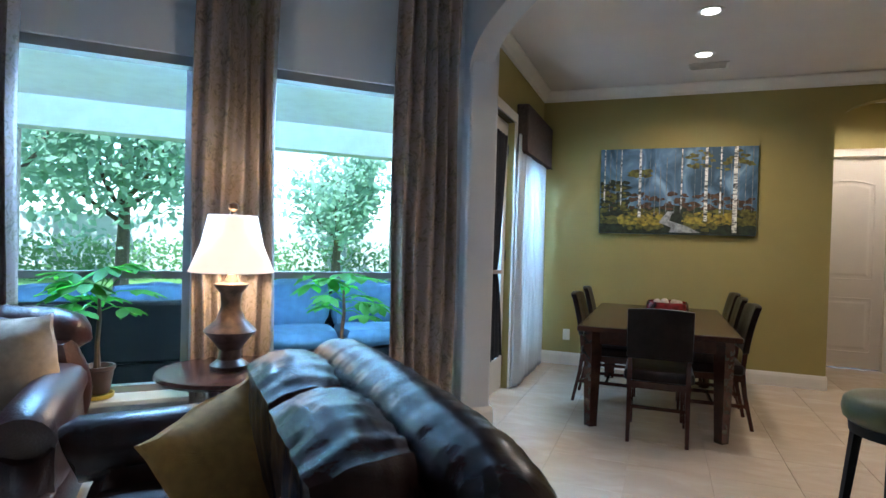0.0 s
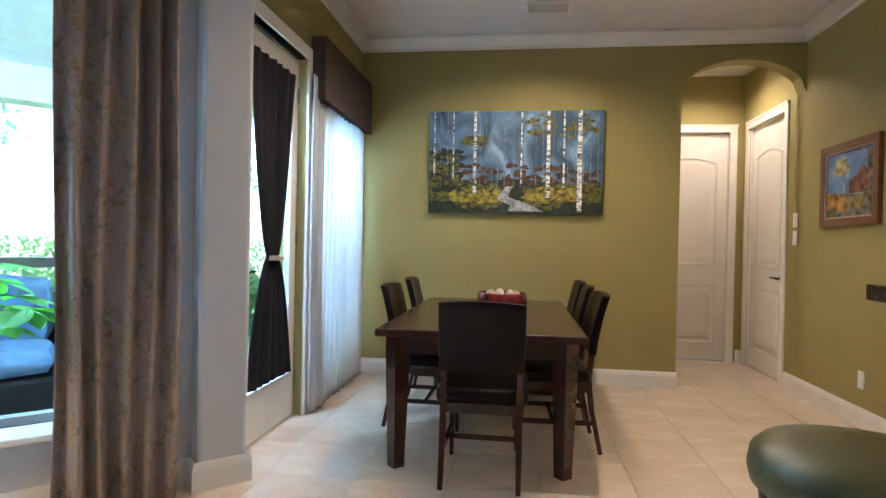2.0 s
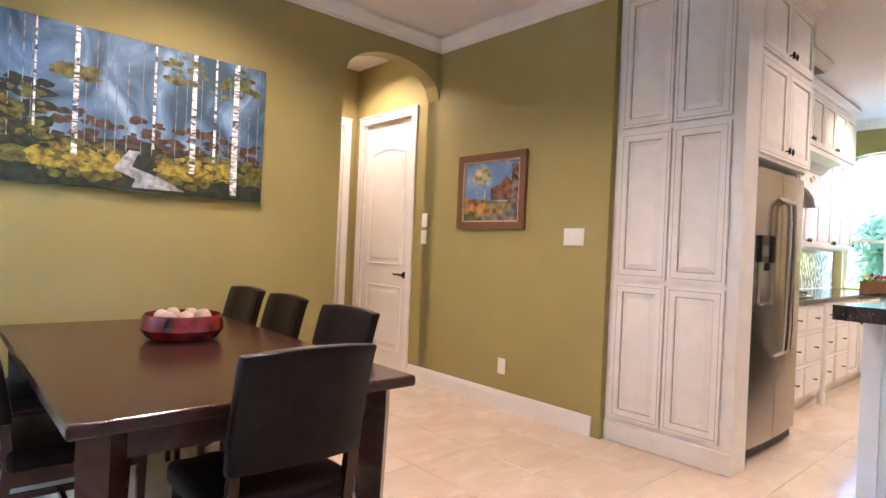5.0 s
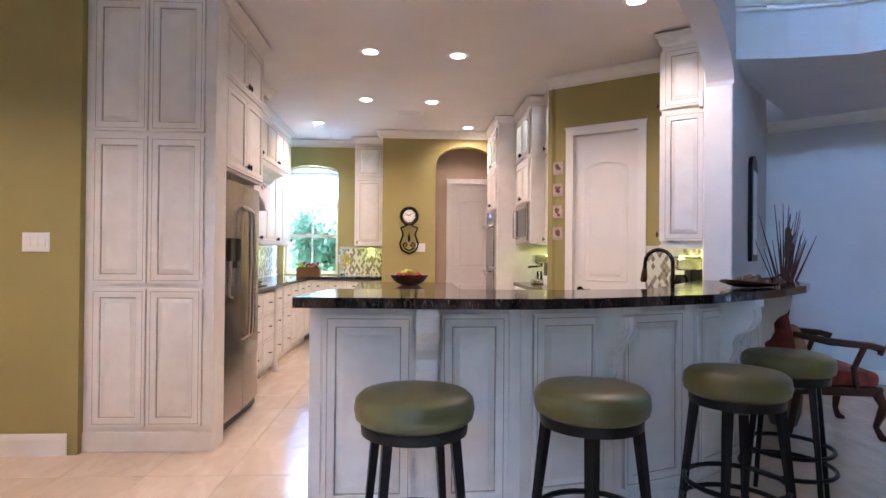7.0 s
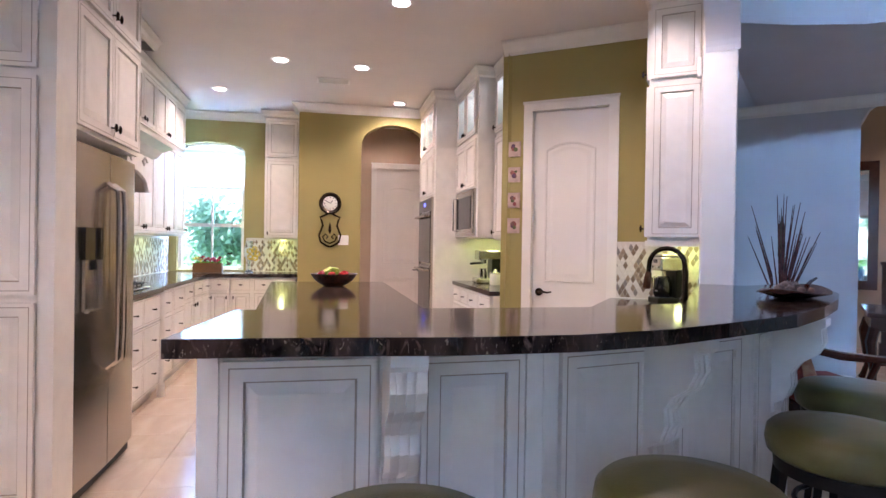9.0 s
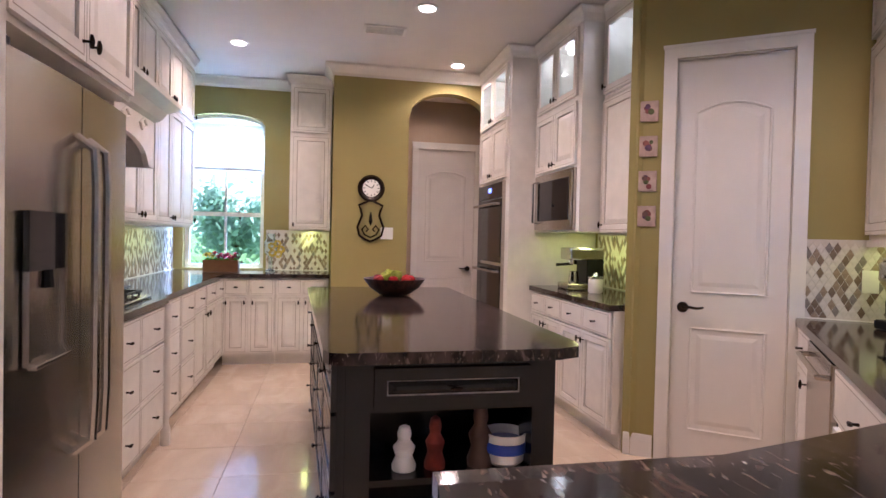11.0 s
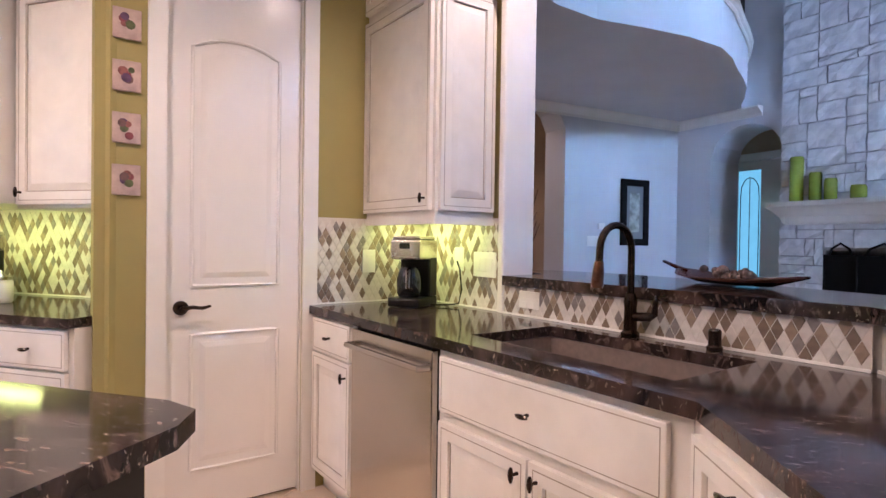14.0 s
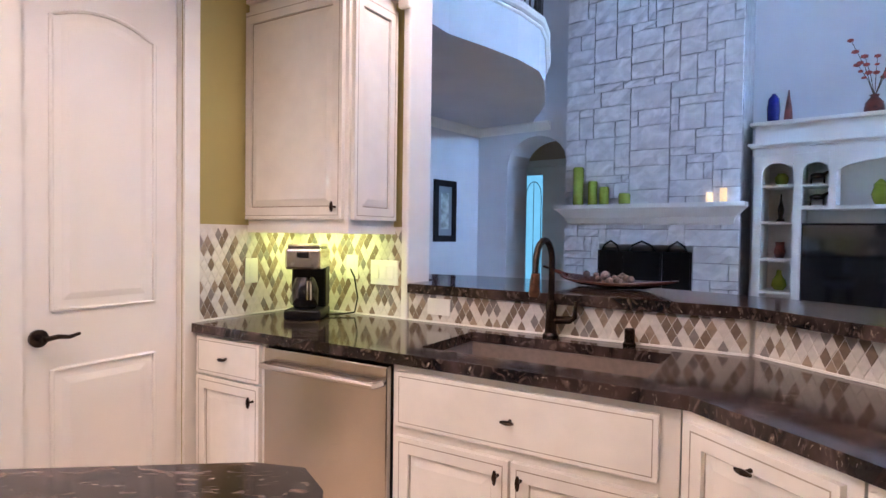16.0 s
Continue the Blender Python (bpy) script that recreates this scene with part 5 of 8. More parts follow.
corbel(1.355, 2.47, 0)
corbel(1.468, 1.655, 18)
corbel(1.86, 0.88, 34)
corbel(2.62, 0.21, 55)
bt = bmesh.new()
front = [(1.16, 3.01), (1.15, 2.7), (1.12, 2.35), (1.13, 2.05), (1.19, 1.78), (1.29, 1.52), (1.46, 1.13), (1.68, 0.80), (1.95, 0.46), (2.27, 0.12), (2.55, -0.10), (2.80, -0.20), (2.98, -0.15)]
prism(bt, front + [Bp(-2.118, -1.86), Bp(-2.118, -2.125), (1.845, 1.28), (1.73, 1.75), (1.72, 2.94)], 1.044, 1.087)
bev(bt, 0.010, 2)
part("granite_top", bt, GRANITE, bar, "curved dark polished granite top")

# island
ISL = thing("island", pose(0, 0, 0), "black painted kitchen island with drawers and an open shelf", "kitchen island")
IX0, IX1, IY0, IY1 = 3.26, 5.62, 2.18, 2.97
bm = bmesh.new()
box(bm, IX0 + 0.40, IX1, IY0, IY1, 0.10, 0.874)
box(bm, IX0 + 0.46, IX1 - 0.06, IY0 + 0.06, IY1 - 0.06, 0.0, 0.10)
part("body", bm, BLACKCAB, ISL)
for y in (IY0, IY1 - 0.09):
    part("end_post", hbox(IX0, IX0 + 0.40, y, y + 0.09, 0.0, 0.874), BLACKCAB, ISL)
part("drawer_housing", hbox(IX0, IX0 + 0.40, IY0 + 0.09, IY1 - 0.09, 0.68, 0.874), BLACKCAB, ISL)
part("shelf", hbox(IX0, IX0 + 0.40, IY0 + 0.09, IY1 - 0.09, 0.08, 0.115), BLACKCAB, ISL)
part("shelf", hbox(IX0 + 0.02, IX0 + 0.40, IY0 + 0.09, IY1 - 0.09, 0.40, 0.425), BLACKCAB, ISL)
m = pose(IX0, IY1, 0, 0, 0, -90)
d = panel_door(ISL, 0.10, 0.69, 0.695, 0.845, material=BLACKCAB, knob_at=(0.395, 0.77, False), name="drawer")
d.matrix_basis = m
part("drawer_side", bm_of(prism, [(IX0, IY1 - 0.001), (IX0, 3.0), (IX1, 3.13), (IX1, IY1 - 0.001)], 0.10, 0.874), BLACKCAB, ISL)
mN = pose(IX1, 3.13, 0, 0, 0, 183.15)
for k in range(4):
    x0 = 0.04 + k * 0.59
    for z0, z1 in ((0.69, 0.86), (0.41, 0.68), (0.13, 0.40)):
        d = panel_door(ISL, x0, x0 + 0.57, z0, z1, material=BLACKCAB, knob_at=(x0 + 0.285, (z0 + z1) / 2, False), name="drawer", rail=0.035)
        d.matrix_basis = mN
it = bmesh.new()
prism(it, [(3.15, 2.98), (3.17, 2.20), (3.21, 2.11), (3.30, 2.08), (5.70, 2.09), (5.70, 3.15), (5.60, 3.18), (3.23, 3.05), (3.17, 3.03)], 0.876, 0.918)
bev(it, 0.010, 2)
part("granite_top", it, GRANITE, ISL, "dark brown polished granite top with pale veins")


# ---- ceiling lights and vents ----
def downlight(x, y, z, watts):
    ob = thing("downlight", pose(x, y, z), "lit recessed ceiling downlight with white trim ring", "ceiling light", "recessed downlights")
    bm = bmesh.new()
    lathe(bm, [(0.062, -0.004), (0.078, -0.008), (0.092, -0.006), (0.092, -0.001), (0.062, -0.001)], 24)
    part("trim_ring", bm, TRIM, ob, "", True)
    part("lens", bm_of(lambda b: lathe(b, [(0.060, -0.0075), (0.060, -0.0045)], 24)), CANGLOW, ob, "glowing lens")
    can_lamp(x, y, z, watts)


for x, y in ((3.80, 2.93), (3.85, 2.17), (5.36, 3.10), (5.41, 2.35), (6.58, 3.84), (6.72, 1.82), (2.67, 1.04)):
    downlight(x, y, CEILING, 13)
for x, y in ((0.30, 4.40), (0.32, 5.38)):
    downlight(x, y, CEILING, 22)
# next two are unseen, added behind the arches to brighten the small halls
downlight(2.0, 7.0, CEILING, 17)
downlight(7.7, 1.80, CEILING, 4.5)


def vent(x, y, z, ang):
    ob = thing("ceiling_vent", pose(x, y, z, 0, 0, ang), "white louvred ceiling air vent", "air vent", "ceiling vents")
    bm = bmesh.new()
    for a in ((-0.17, 0.17, -0.095, -0.075), (-0.17, 0.17, 0.075, 0.095), (-0.17, -0.15, -0.075, 0.075), (0.15, 0.17, -0.075, 0.075)):
        box(bm, a[0], a[1], a[2], a[3], -0.010, -0.001)
    part("frame", bm, TRIM, ob)
    part("backing", hbox(-0.15, 0.15, -0.075, 0.075, -0.003, -0.001), BLACKP, ob)
    for k in range(6):
        y0 = -0.066 + k * 0.024
        part("slat", hbox(-0.15, 0.15, y0, y0 + 0.010, -0.008, -0.004), TRIM, ob)


vent(0.38, 5.72, CEILING, 0)
vent(5.93, 2.61, CEILING, 90)

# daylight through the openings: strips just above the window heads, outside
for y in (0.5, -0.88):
    area_lamp("daylight_window", (*Lp(4.12, y), 2.60), (*Lp(-3.0, y), 1.6), 1.0, 0.28, 60, COOL)
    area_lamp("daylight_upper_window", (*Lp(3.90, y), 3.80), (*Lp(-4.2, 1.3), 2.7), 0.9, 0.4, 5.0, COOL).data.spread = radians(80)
area_lamp("daylight_patio_door", (-1.62, 4.58, 2.62), (0.6, 4.58, 0.9), 0.8, 0.28, 30, COOL)
area_lamp("daylight_sheer_window", (-1.62, 5.70, 2.42), (0.3, 5.70, 0.9), 0.9, 0.28, 30, COOL)
area_lamp("daylight_kitchen_window", (8.2, 4.14, 2.80), (5.4, 3.7, 0.0), 0.8, 0.28, 120, COOL)
# under-cabinet strips
GREENY = (0.90, 1.0, 0.26)
s = area_lamp("strip_lamp", (*Bp(-2.55, -2.25), 1.345), (*Bp(-2.55, -2.22), 0.9), 0.45, 0.05, 0.50, GREENY)
area_lamp("strip_lamp", (5.4, 0.95, 1.375), (5.4, 0.9, 0.9), 0.7, 0.05, 0.9, GREENY)
area_lamp("strip_lamp", (6.4, 4.5, 1.355), (6.4, 4.5, 0.9), 1.3, 0.05, 0.7, GREENY)
area_lamp("strip_lamp", (7.62, 3.23, 1.355), (7.62, 3.23, 0.9), 0.3, 0.05, 0.35, GREENY)
d = bpy.data.lights.new("puck_bulb", "POINT")
d.energy, d.color, d.shadow_soft_size = 0.3, (1.0, 0.90, 0.80), 0.03
new("puck_bulb", d).location = (5.055 - 0.27, 0.94, 2.89)


# ---- dining room ----
def dining_chair():
    ob = thing("dining_chair", pose(0, 0, 0), "dark brown leather dining chair with mahogany legs", "chair", "chairs round the dining table")
    bm = rbox(-0.225, 0.225, -0.01, 0.43, 0.40, 0.475, 0.022, 3)
    part("seat", bm, DKLEATHER, ob, "padded leather seat", True)
    bm = bmesh.new()
    n = 8
    rows = []
    for k in range(n + 1):
        z = 0.56 + 0.35 * k / n
        yy = -0.015 - 0.075 * (k / n) ** 1.4
        row = []
        for s in (-1, -0.5, 0, 0.5, 1):
            top_drop = 0.012 * s * s if k == n else 0
            row.append((s * 0.208, yy - 0.018 * (1 - s * s), z - top_drop))
        rows.append(row)
    f = [[bm.verts.new((x, y - 0.022, z)) for x, y, z in r] for r in rows]
    g = [[bm.verts.new((x, y + 0.022, z)) for x, y, z in r] for r in rows]
    for k in range(n):
        for s in range(4):
            bm.faces.new((f[k][s], f[k][s + 1], f[k + 1][s + 1], f[k + 1][s]))
            bm.faces.new((g[k][s + 1], g[k][s], g[k + 1][s], g[k + 1][s + 1]))
        bm.faces.new((f[k][0], f[k + 1][0], g[k + 1][0], g[k][0]))
        bm.faces.new((f[k][4], g[k][4], g[k + 1][4], f[k + 1][4]))
    for s in range(4):
        bm.faces.new((f[0][s], g[0][s], g[0][s + 1], f[0][s + 1]))
        bm.faces.new((f[n][s], f[n][s + 1], g[n][s + 1], g[n][s]))
    bmesh.ops.recalc_face_normals(bm, faces=bm.faces)
    bev(bm, 0.008, 2)
    part("backrest", bm, DKLEATHER, ob, "upholstered leather backrest", True)
    for sx in (-1, 1):
        bm = bmesh.new()
        x = sx * 0.185
        tube(bm, [(x, -0.075, 0.0), (x, -0.02, 0.25), (x, 0.0, 0.42), (x, -0.02, 0.60)], [0.017, 0.021, 0.023, 0.019], 4)
        part("leg", bm, MAHOG, ob)
        bm = bmesh.new()
        tube(bm, [(x, 0.40, 0.0), (x, 0.40, 0.42)], [0.015, 0.023], 4)
        part("leg", bm, MAHOG, ob)
        part("stretcher", hbox(x - 0.009, x + 0.009, -0.03, 0.40, 0.16, 0.185), MAHOG, ob)
    part("seat_frame", hbox(-0.205, 0.205, 0.0, 0.415, 0.35, 0.40), MAHOG, ob)
    part("stretcher", hbox(-0.176, 0.176, 0.185, 0.205, 0.162, 0.184), MAHOG, ob)
    return ob


ch = dining_chair()
ch.matrix_world = pose(0.035, 4.06, 0, 0, 0, 0)
for x, y, a in ((0.60, 4.80, 92), (0.60, 5.42, 88), (0.60, 5.95, 91), (-0.56, 5.05, -91), (-0.56, 5.80, -88)):
    copy_thing(ch, pose(x, y, 0, 0, 0, a))
tb = thing("dining_table", pose(0, 0, 0), "dark polished mahogany dining table", "table")
bm = rbox(-0.525, 0.550, 4.13, 6.0, 0.695, 0.735, 0.010, 2)
part("tabletop", bm, MAHOG, tb, "glossy dark mahogany top")
bm = bmesh.new()
for a in ((-0.43, 0.455, 4.22, 4.245), (-0.43, 0.455, 5.885, 5.91), (-0.43, -0.405, 4.245, 5.885), (0.43, 0.455, 4.245, 5.885)):
    box(bm, *a, 0.60, 0.694)
part("apron", bm, MAHOG, tb)
for x in (-0.42, 0.445):
    for y in (4.235, 5.895):
        bm = bmesh.new()
        tube(bm, [(x, y, 0.0), (x, y, 0.60), (x, y, 0.694)], [0.045, 0.066, 0.066], 4)
        bmesh.ops.rotate(bm, verts=bm.verts, cent=(x, y, 0), matrix=Matrix.Rotation(radians(45), 3, "Z"))
        part("leg", bm, MAHOG, tb)
bw = thing("fruit_bowl", pose(0.09, 5.25, 0.737), "glossy red lacquer bowl on the dining table", "bowl")
bm = bmesh.new()
lathe(bm, [(0.08, 0.0), (0.15, 0.012), (0.175, 0.05), (0.168, 0.105), (0.158, 0.115), (0.158, 0.10), (0.16, 0.05), (0.10, 0.02)], 36)
part("bowl", bm, REDLACQ, bw, "", True)
rng = random.Random(4)
for k in range(7):
    a = k * 0.9
    part("ball", bm_of(lambda b: bmesh.ops.create_icosphere(b, subdivisions=2, radius=0.035, matrix=Matrix.Translation((0.09 * math.cos(a), 0.09 * math.sin(a), 0.095 + 0.012 * rng.random())))), CREAM, bw, "pale decorative ball", True)


def painting_birch():
    """Birch wood with a path; trunks, crowns and ground as thin paint layers on the canvas."""
    ob = thing("birch_painting", pose(-0.605, 6.33, 0), "unframed canvas painting of a birch forest with a path", "painting")
    W, Z0, Z1 = 1.50, 1.455, 2.345
    sky = stone_mat("painted_blue_forest", (0.03, 0.07, 0.11), (0.11, 0.20, 0.32), (0.27, 0.42, 0.58), 0.6, 4.0, (1, 1, 0.6))
    part("canvas", rbox(0, W, -0.045, -0.004, Z0, Z1, 0.004, 1), sky, ob)
    rng = random.Random(11)
    cols = [mat("paint_ochre_green", (0.16, 0.15, 0.02), 0.6, var=0.4, scale=25), mat("paint_dark_green", (0.02, 0.035, 0.015), 0.6, var=0.4, scale=25), mat("paint_yellow", (0.42, 0.32, 0.03), 0.6, var=0.4, scale=25), mat("paint_brown", (0.10, 0.05, 0.025), 0.6, var=0.4, scale=20)]
    y = -0.0455

    def blob(bm, cx, cz, rx, rz, yy):
        n = 9
        vs = []
        for k in range(n):
            a = 2 * math.pi * k / n
            q = rng.uniform(0.6, 1.2)
            vs.append(bm.verts.new((min(max(cx + rx * q * math.cos(a), 0.004), W - 0.004), yy, min(max(cz + rz * q * math.sin(a), Z0 + 0.004), Z1 - 0.004))))
        bm.faces.new(vs)
    bm = bmesh.new()
    slab(bm, [(0.003, Z0 + 0.003), (W - 0.003, Z0 + 0.003), (W - 0.003, Z0 + 0.24), (1.1, Z0 + 0.27), (0.75, Z0 + 0.30), (0.4, Z0 + 0.27), (0.003, Z0 + 0.26)], y - 0.001, y)
    part("painted_ground", bm, cols[1], ob)
    for ci, cnt, (xa, xb), (za, zb), r, dy in ((3, 90, (0.05, 1.45), (0.26, 0.42), 0.03, 0.0012), (0, 130, (0.0, 0.62), (0.05, 0.25), 0.035, 0.0016), (0, 110, (0.85, 1.5), (0.05, 0.24), 0.035, 0.0016), (2, 60, (0.2, 0.62), (0.10, 0.22), 0.025, 0.002), (2, 60, (0.85, 1.3), (0.10, 0.22), 0.025, 0.002), (1, 70, (0.0, 0.28), (0.2, 0.55), 0.035, 0.0022), (0, 40, (0.02, 0.26), (0.25, 0.52), 0.025, 0.0026), (0, 35, (0.3, 0.5), (0.6, 0.66), 0.03, 0.0026), (0, 40, (0.8, 1.45), (0.66, 0.86), 0.028, 0.0026), (1, 30, (0.0, 0.2), (0.0, 0.08), 0.05, 0.0028), (1, 30, (1.2, 1.5), (0.0, 0.08), 0.05, 0.0028)):
        bm = bmesh.new()
        for _ in range(cnt):
            s = rng.uniform(0.5, 1.3) * r
            blob(bm, rng.uniform(xa, xb), Z0 + rng.uniform(za, zb), s * 1.3, s * 0.7, y - dy - rng.random() * 0.0003)
        tagged(part("painted_foliage", bm, cols[ci], ob), kind="stuff")
    bm = bmesh.new()
    slab(bm, [(0.70, Z0 + 0.02), (1.0, Z0 + 0.02), (0.86, Z0 + 0.09), (0.70, Z0 + 0.14), (0.72, Z0 + 0.20), (0.74, Z0 + 0.235), (0.68, Z0 + 0.235), (0.64, Z0 + 0.18), (0.60, Z0 + 0.12), (0.72, Z0 + 0.07)], y - 0.0032, y - 0.003)
    part("painted_path", bm, mat("paint_pale_path", (0.45, 0.47, 0.50), 0.6, var=0.3, scale=30), ob)
    white = stone_mat("paint_birch_bark", (0.05, 0.05, 0.05), (0.78, 0.78, 0.74), (0.86, 0.85, 0.80), 0.6, 12, (1, 1, 3))
    thin = mat("paint_grey_trunk", (0.30, 0.33, 0.34), 0.6, var=0.4, scale=20)
    for x in (0.05, 0.10, 0.16, 0.20, 0.45, 0.50, 0.55, 0.60, 0.66, 0.74, 0.80, 0.93, 0.99, 1.08, 1.20, 1.26, 1.33, 1.39, 1.45):
        w = rng.uniform(0.003, 0.007)
        part("painted_trunk", hbox(x, x + w, y - 0.0024, y - 0.0022, Z0 + rng.uniform(0.2, 0.28), Z1 - rng.uniform(0.004, 0.2)), thin, ob)
    for x, w, zb in ((0.04, 0.015, 0.35), (0.21, 0.012, 0.3), (0.39, 0.030, 0.17), (0.80, 0.016, 0.26), (1.02, 0.034, 0.14), (1.16, 0.018, 0.22), (1.28, 0.045, 0.01)):
        bm = bmesh.new()
        slab(bm, [(x, Z0 + zb), (x + w, Z0 + zb), (x + w * 0.85, Z1 - 0.004), (x + w * 0.1, Z1 - 0.004)], y - 0.0036, y - 0.0034)
        part("painted_trunk", bm, white, ob, "white birch trunk")


painting_birch()


def painting_harbour():
    ob = thing("harbour_painting", pose(2.505, 6.012, 0, 0, 0, -90), "small harbour painting in a carved walnut frame", "painting")
    W, Z0, Z1, f = 0.72, 1.365, 1.96, 0.055
    bm = bmesh.new()
    for a in ((0, W, Z0, Z0 + f), (0, W, Z1 - f, Z1), (0, f, Z0 + f, Z1 - f), (W - f, W, Z0 + f, Z1 - f)):
        box(bm, a[0], a[1], -0.032, -0.004, a[2], a[3])
    part("frame", bm, WALNUT, ob, "carved walnut frame")
    bm = bmesh.new()
    for a in ((f, W - f, Z0 + f, Z0 + f + 0.012), (f, W - f, Z1 - f - 0.012, Z1 - f), (f, f + 0.012, Z0 + f + 0.012, Z1 - f - 0.012), (W - f - 0.012, W - f, Z0 + f + 0.012, Z1 - f - 0.012)):
        box(bm, a[0], a[1], -0.026, -0.008, a[2], a[3])
    part("inner_fillet", bm, CREAM, ob)
    part("canvas", hbox(f, W - f, -0.012, -0.006, Z0 + f, Z1 - f), stone_mat("painted_harbour_sky", (0.09, 0.17, 0.36), (0.16, 0.27, 0.48), (0.45, 0.47, 0.45), 0.6, 4.0), ob)
    z = Z0 + f
    bits = (("painted_water", [(0.07, z), (0.65, z), (0.65, z + 0.14), (0.07, z + 0.20)], (0.26, 0.25, 0.24)), ("painted_sunset", [(0.07, z + 0.06), (0.36, z + 0.05), (0.32, z + 0.17), (0.07, z + 0.20)], (0.55, 0.28, 0.05)),
            ("painted_cloud", [(0.14, z + 0.33), (0.25, z + 0.30), (0.36, z + 0.34), (0.33, z + 0.42), (0.2, z + 0.43)], (0.62, 0.55, 0.22)), ("painted_house", [(0.36, z + 0.17), (0.58, z + 0.17), (0.58, z + 0.30), (0.52, z + 0.36), (0.45, z + 0.29), (0.36, z + 0.27)], (0.26, 0.10, 0.045)),
            ("painted_boat", [(0.30, z + 0.09), (0.44, z + 0.05), (0.54, z + 0.08), (0.58, z + 0.17), (0.42, z + 0.14), (0.29, z + 0.14)], (0.36, 0.28, 0.08)), ("painted_tower", [(0.58, z + 0.12), (0.645, z + 0.12), (0.645, z + 0.46), (0.57, z + 0.44)], (0.30, 0.22, 0.17)),
            ("painted_shore", [(0.07, z + 0.002), (0.28, z + 0.002), (0.18, z + 0.06), (0.07, z + 0.07)], (0.10, 0.12, 0.03)), ("painted_lighthouse", [(0.285, z + 0.17), (0.305, z + 0.17), (0.30, z + 0.31), (0.29, z + 0.31)], (0.62, 0.6, 0.55)))
    for k, (nm, pts, col) in enumerate(bits):
        bm = bmesh.new()
        slab(bm, pts, -0.0124 - k * 0.0003, -0.0115)
        part(nm, bm, mat(nm + "_paint", col, 0.6, var=0.5, scale=18), ob)


painting_harbour()


def plate(m, w, h, label, kind="switch", gangs=1):
    ob = thing("wall_" + kind, m, label, kind, "switches and outlets")
    part("cover", rbox(-w / 2, w / 2, -0.008, -0.001, -h / 2, h / 2, 0.003), PLASTICW, ob)
    for g in range(gangs):
        cx = (g - (gangs - 1) / 2) * 0.046
        if kind == "outlet":
            for z in (-0.022, 0.022):
                part("socket", rbox(cx - 0.016, cx + 0.016, -0.0105, -0.008, z - 0.014, z + 0.014, 0.002, 1), PLASTICW, ob)
        else:
            part("rocker", rbox(cx - 0.016, cx + 0.016, -0.012, -0.008, -0.033, 0.033, 0.002, 1), PLASTICW, ob)
    return ob


E90 = lambda x, y, z: pose(x, y, z, 0, 0, -90)
plate(E90(2.505, 6.455, 1.44), 0.075, 0.12, "white wall switch beside the door")
plate(E90(2.505, 6.455, 1.29), 0.075, 0.12, "white wall switch beside the door")
plate(E90(2.505, 4.86, 1.315), 0.165, 0.12, "white three-gang wall switch", gangs=3)
plate(E90(2.505, 5.467, 0.32), 0.075, 0.12, "white plastic wall outlet cover", "outlet")
plate(pose(-0.92, 6.33, 0.33), 0.075, 0.12, "white plastic wall outlet cover", "outlet")
plate(E90(6.99, 2.455, 1.345), 0.125, 0.12, "white two-gang switch beside the clock", gangs=2)
plate(on_b(-2.27, -2.096, 1.13), 0.165, 0.12, "white three-gang switch on the tiled splash", gangs=3)
plate(on_b(-2.47, -2.096, 1.15), 0.075, 0.12, "white outlet on the tiled splash", "outlet")
plate(FRAME_B @ pose(-2.838, -2.42, 1.13, 0, 0, 90), 0.075, 0.12, "white outlet on the tiled splash", "outlet")
plate(on_b(-1.95, -2.112, 0.99), 0.12, 0.075, "white sideways outlet under the bar", "outlet", 2)
plate(pose(1.738, 1.473, 0.99, 0, 0, 104), 0.12, 0.075, "white sideways outlet under the bar", "outlet", 2)
sn = thing("alarm_sensor", on_b(-2.145, -2.117, 2.42), "small white sensor on the wall end", "sensor")
part("case", rbox(-0.03, 0.03, -0.03, -0.001, -0.06, 0.06, 0.006), PLASTICW, sn)


# ---- bar stools ----
def bar_stool():
    ob = thing("bar_stool", pose(0, 0, 0), "round bar stool with olive leather seat and black legs", "stool", "stools along the bar")
    bm = bmesh.new()
    lathe(bm, [(0.02, 0.675), (0.19, 0.675), (0.208, 0.69), (0.214, 0.72), (0.208, 0.755), (0.19, 0.772), (0.12, 0.780), (0.02, 0.782)], 40)
    part("seat", bm, OLIVELEATHER, ob, "padded olive leather cushion", True)
    part("seat_ring", bm_of(lambda b: lathe(b, [(0.16, 0.632), (0.188, 0.636), (0.191, 0.674), (0.16, 0.674)], 36)), BLACKP, ob, "", True)
    part("swivel", bm_of(lambda b: lathe(b, [(0.08, 0.605), (0.15, 0.63), (0.10, 0.634)], 20)), BLACKP, ob, "", True)
    for k in range(4):
        a = math.pi / 4 + k * math.pi / 2
        c, s = math.cos(a), math.sin(a)
        bm = bmesh.new()
        tube(bm, [(0.235 * c, 0.235 * s, 0.0), (0.205 * c, 0.205 * s, 0.3), (0.165 * c, 0.165 * s, 0.64)], [0.015, 0.018, 0.023], 4)
        part("leg", bm, BLACKP, ob)
    for z, r in ((0.20, 0.215), (0.30, 0.205)):
        bm = bmesh.new()
        tube(bm, [(r * math.cos(2 * math.pi * k / 28), r * math.sin(2 * math.pi * k / 28), z) for k in range(29)], 0.011, 6)
        part("foot_ring", bm, BLACKP, ob, "", True)
    return ob


st = bar_stool()
st.matrix_world = pose(0.90, 2.52, 0, 0, 0, 12)
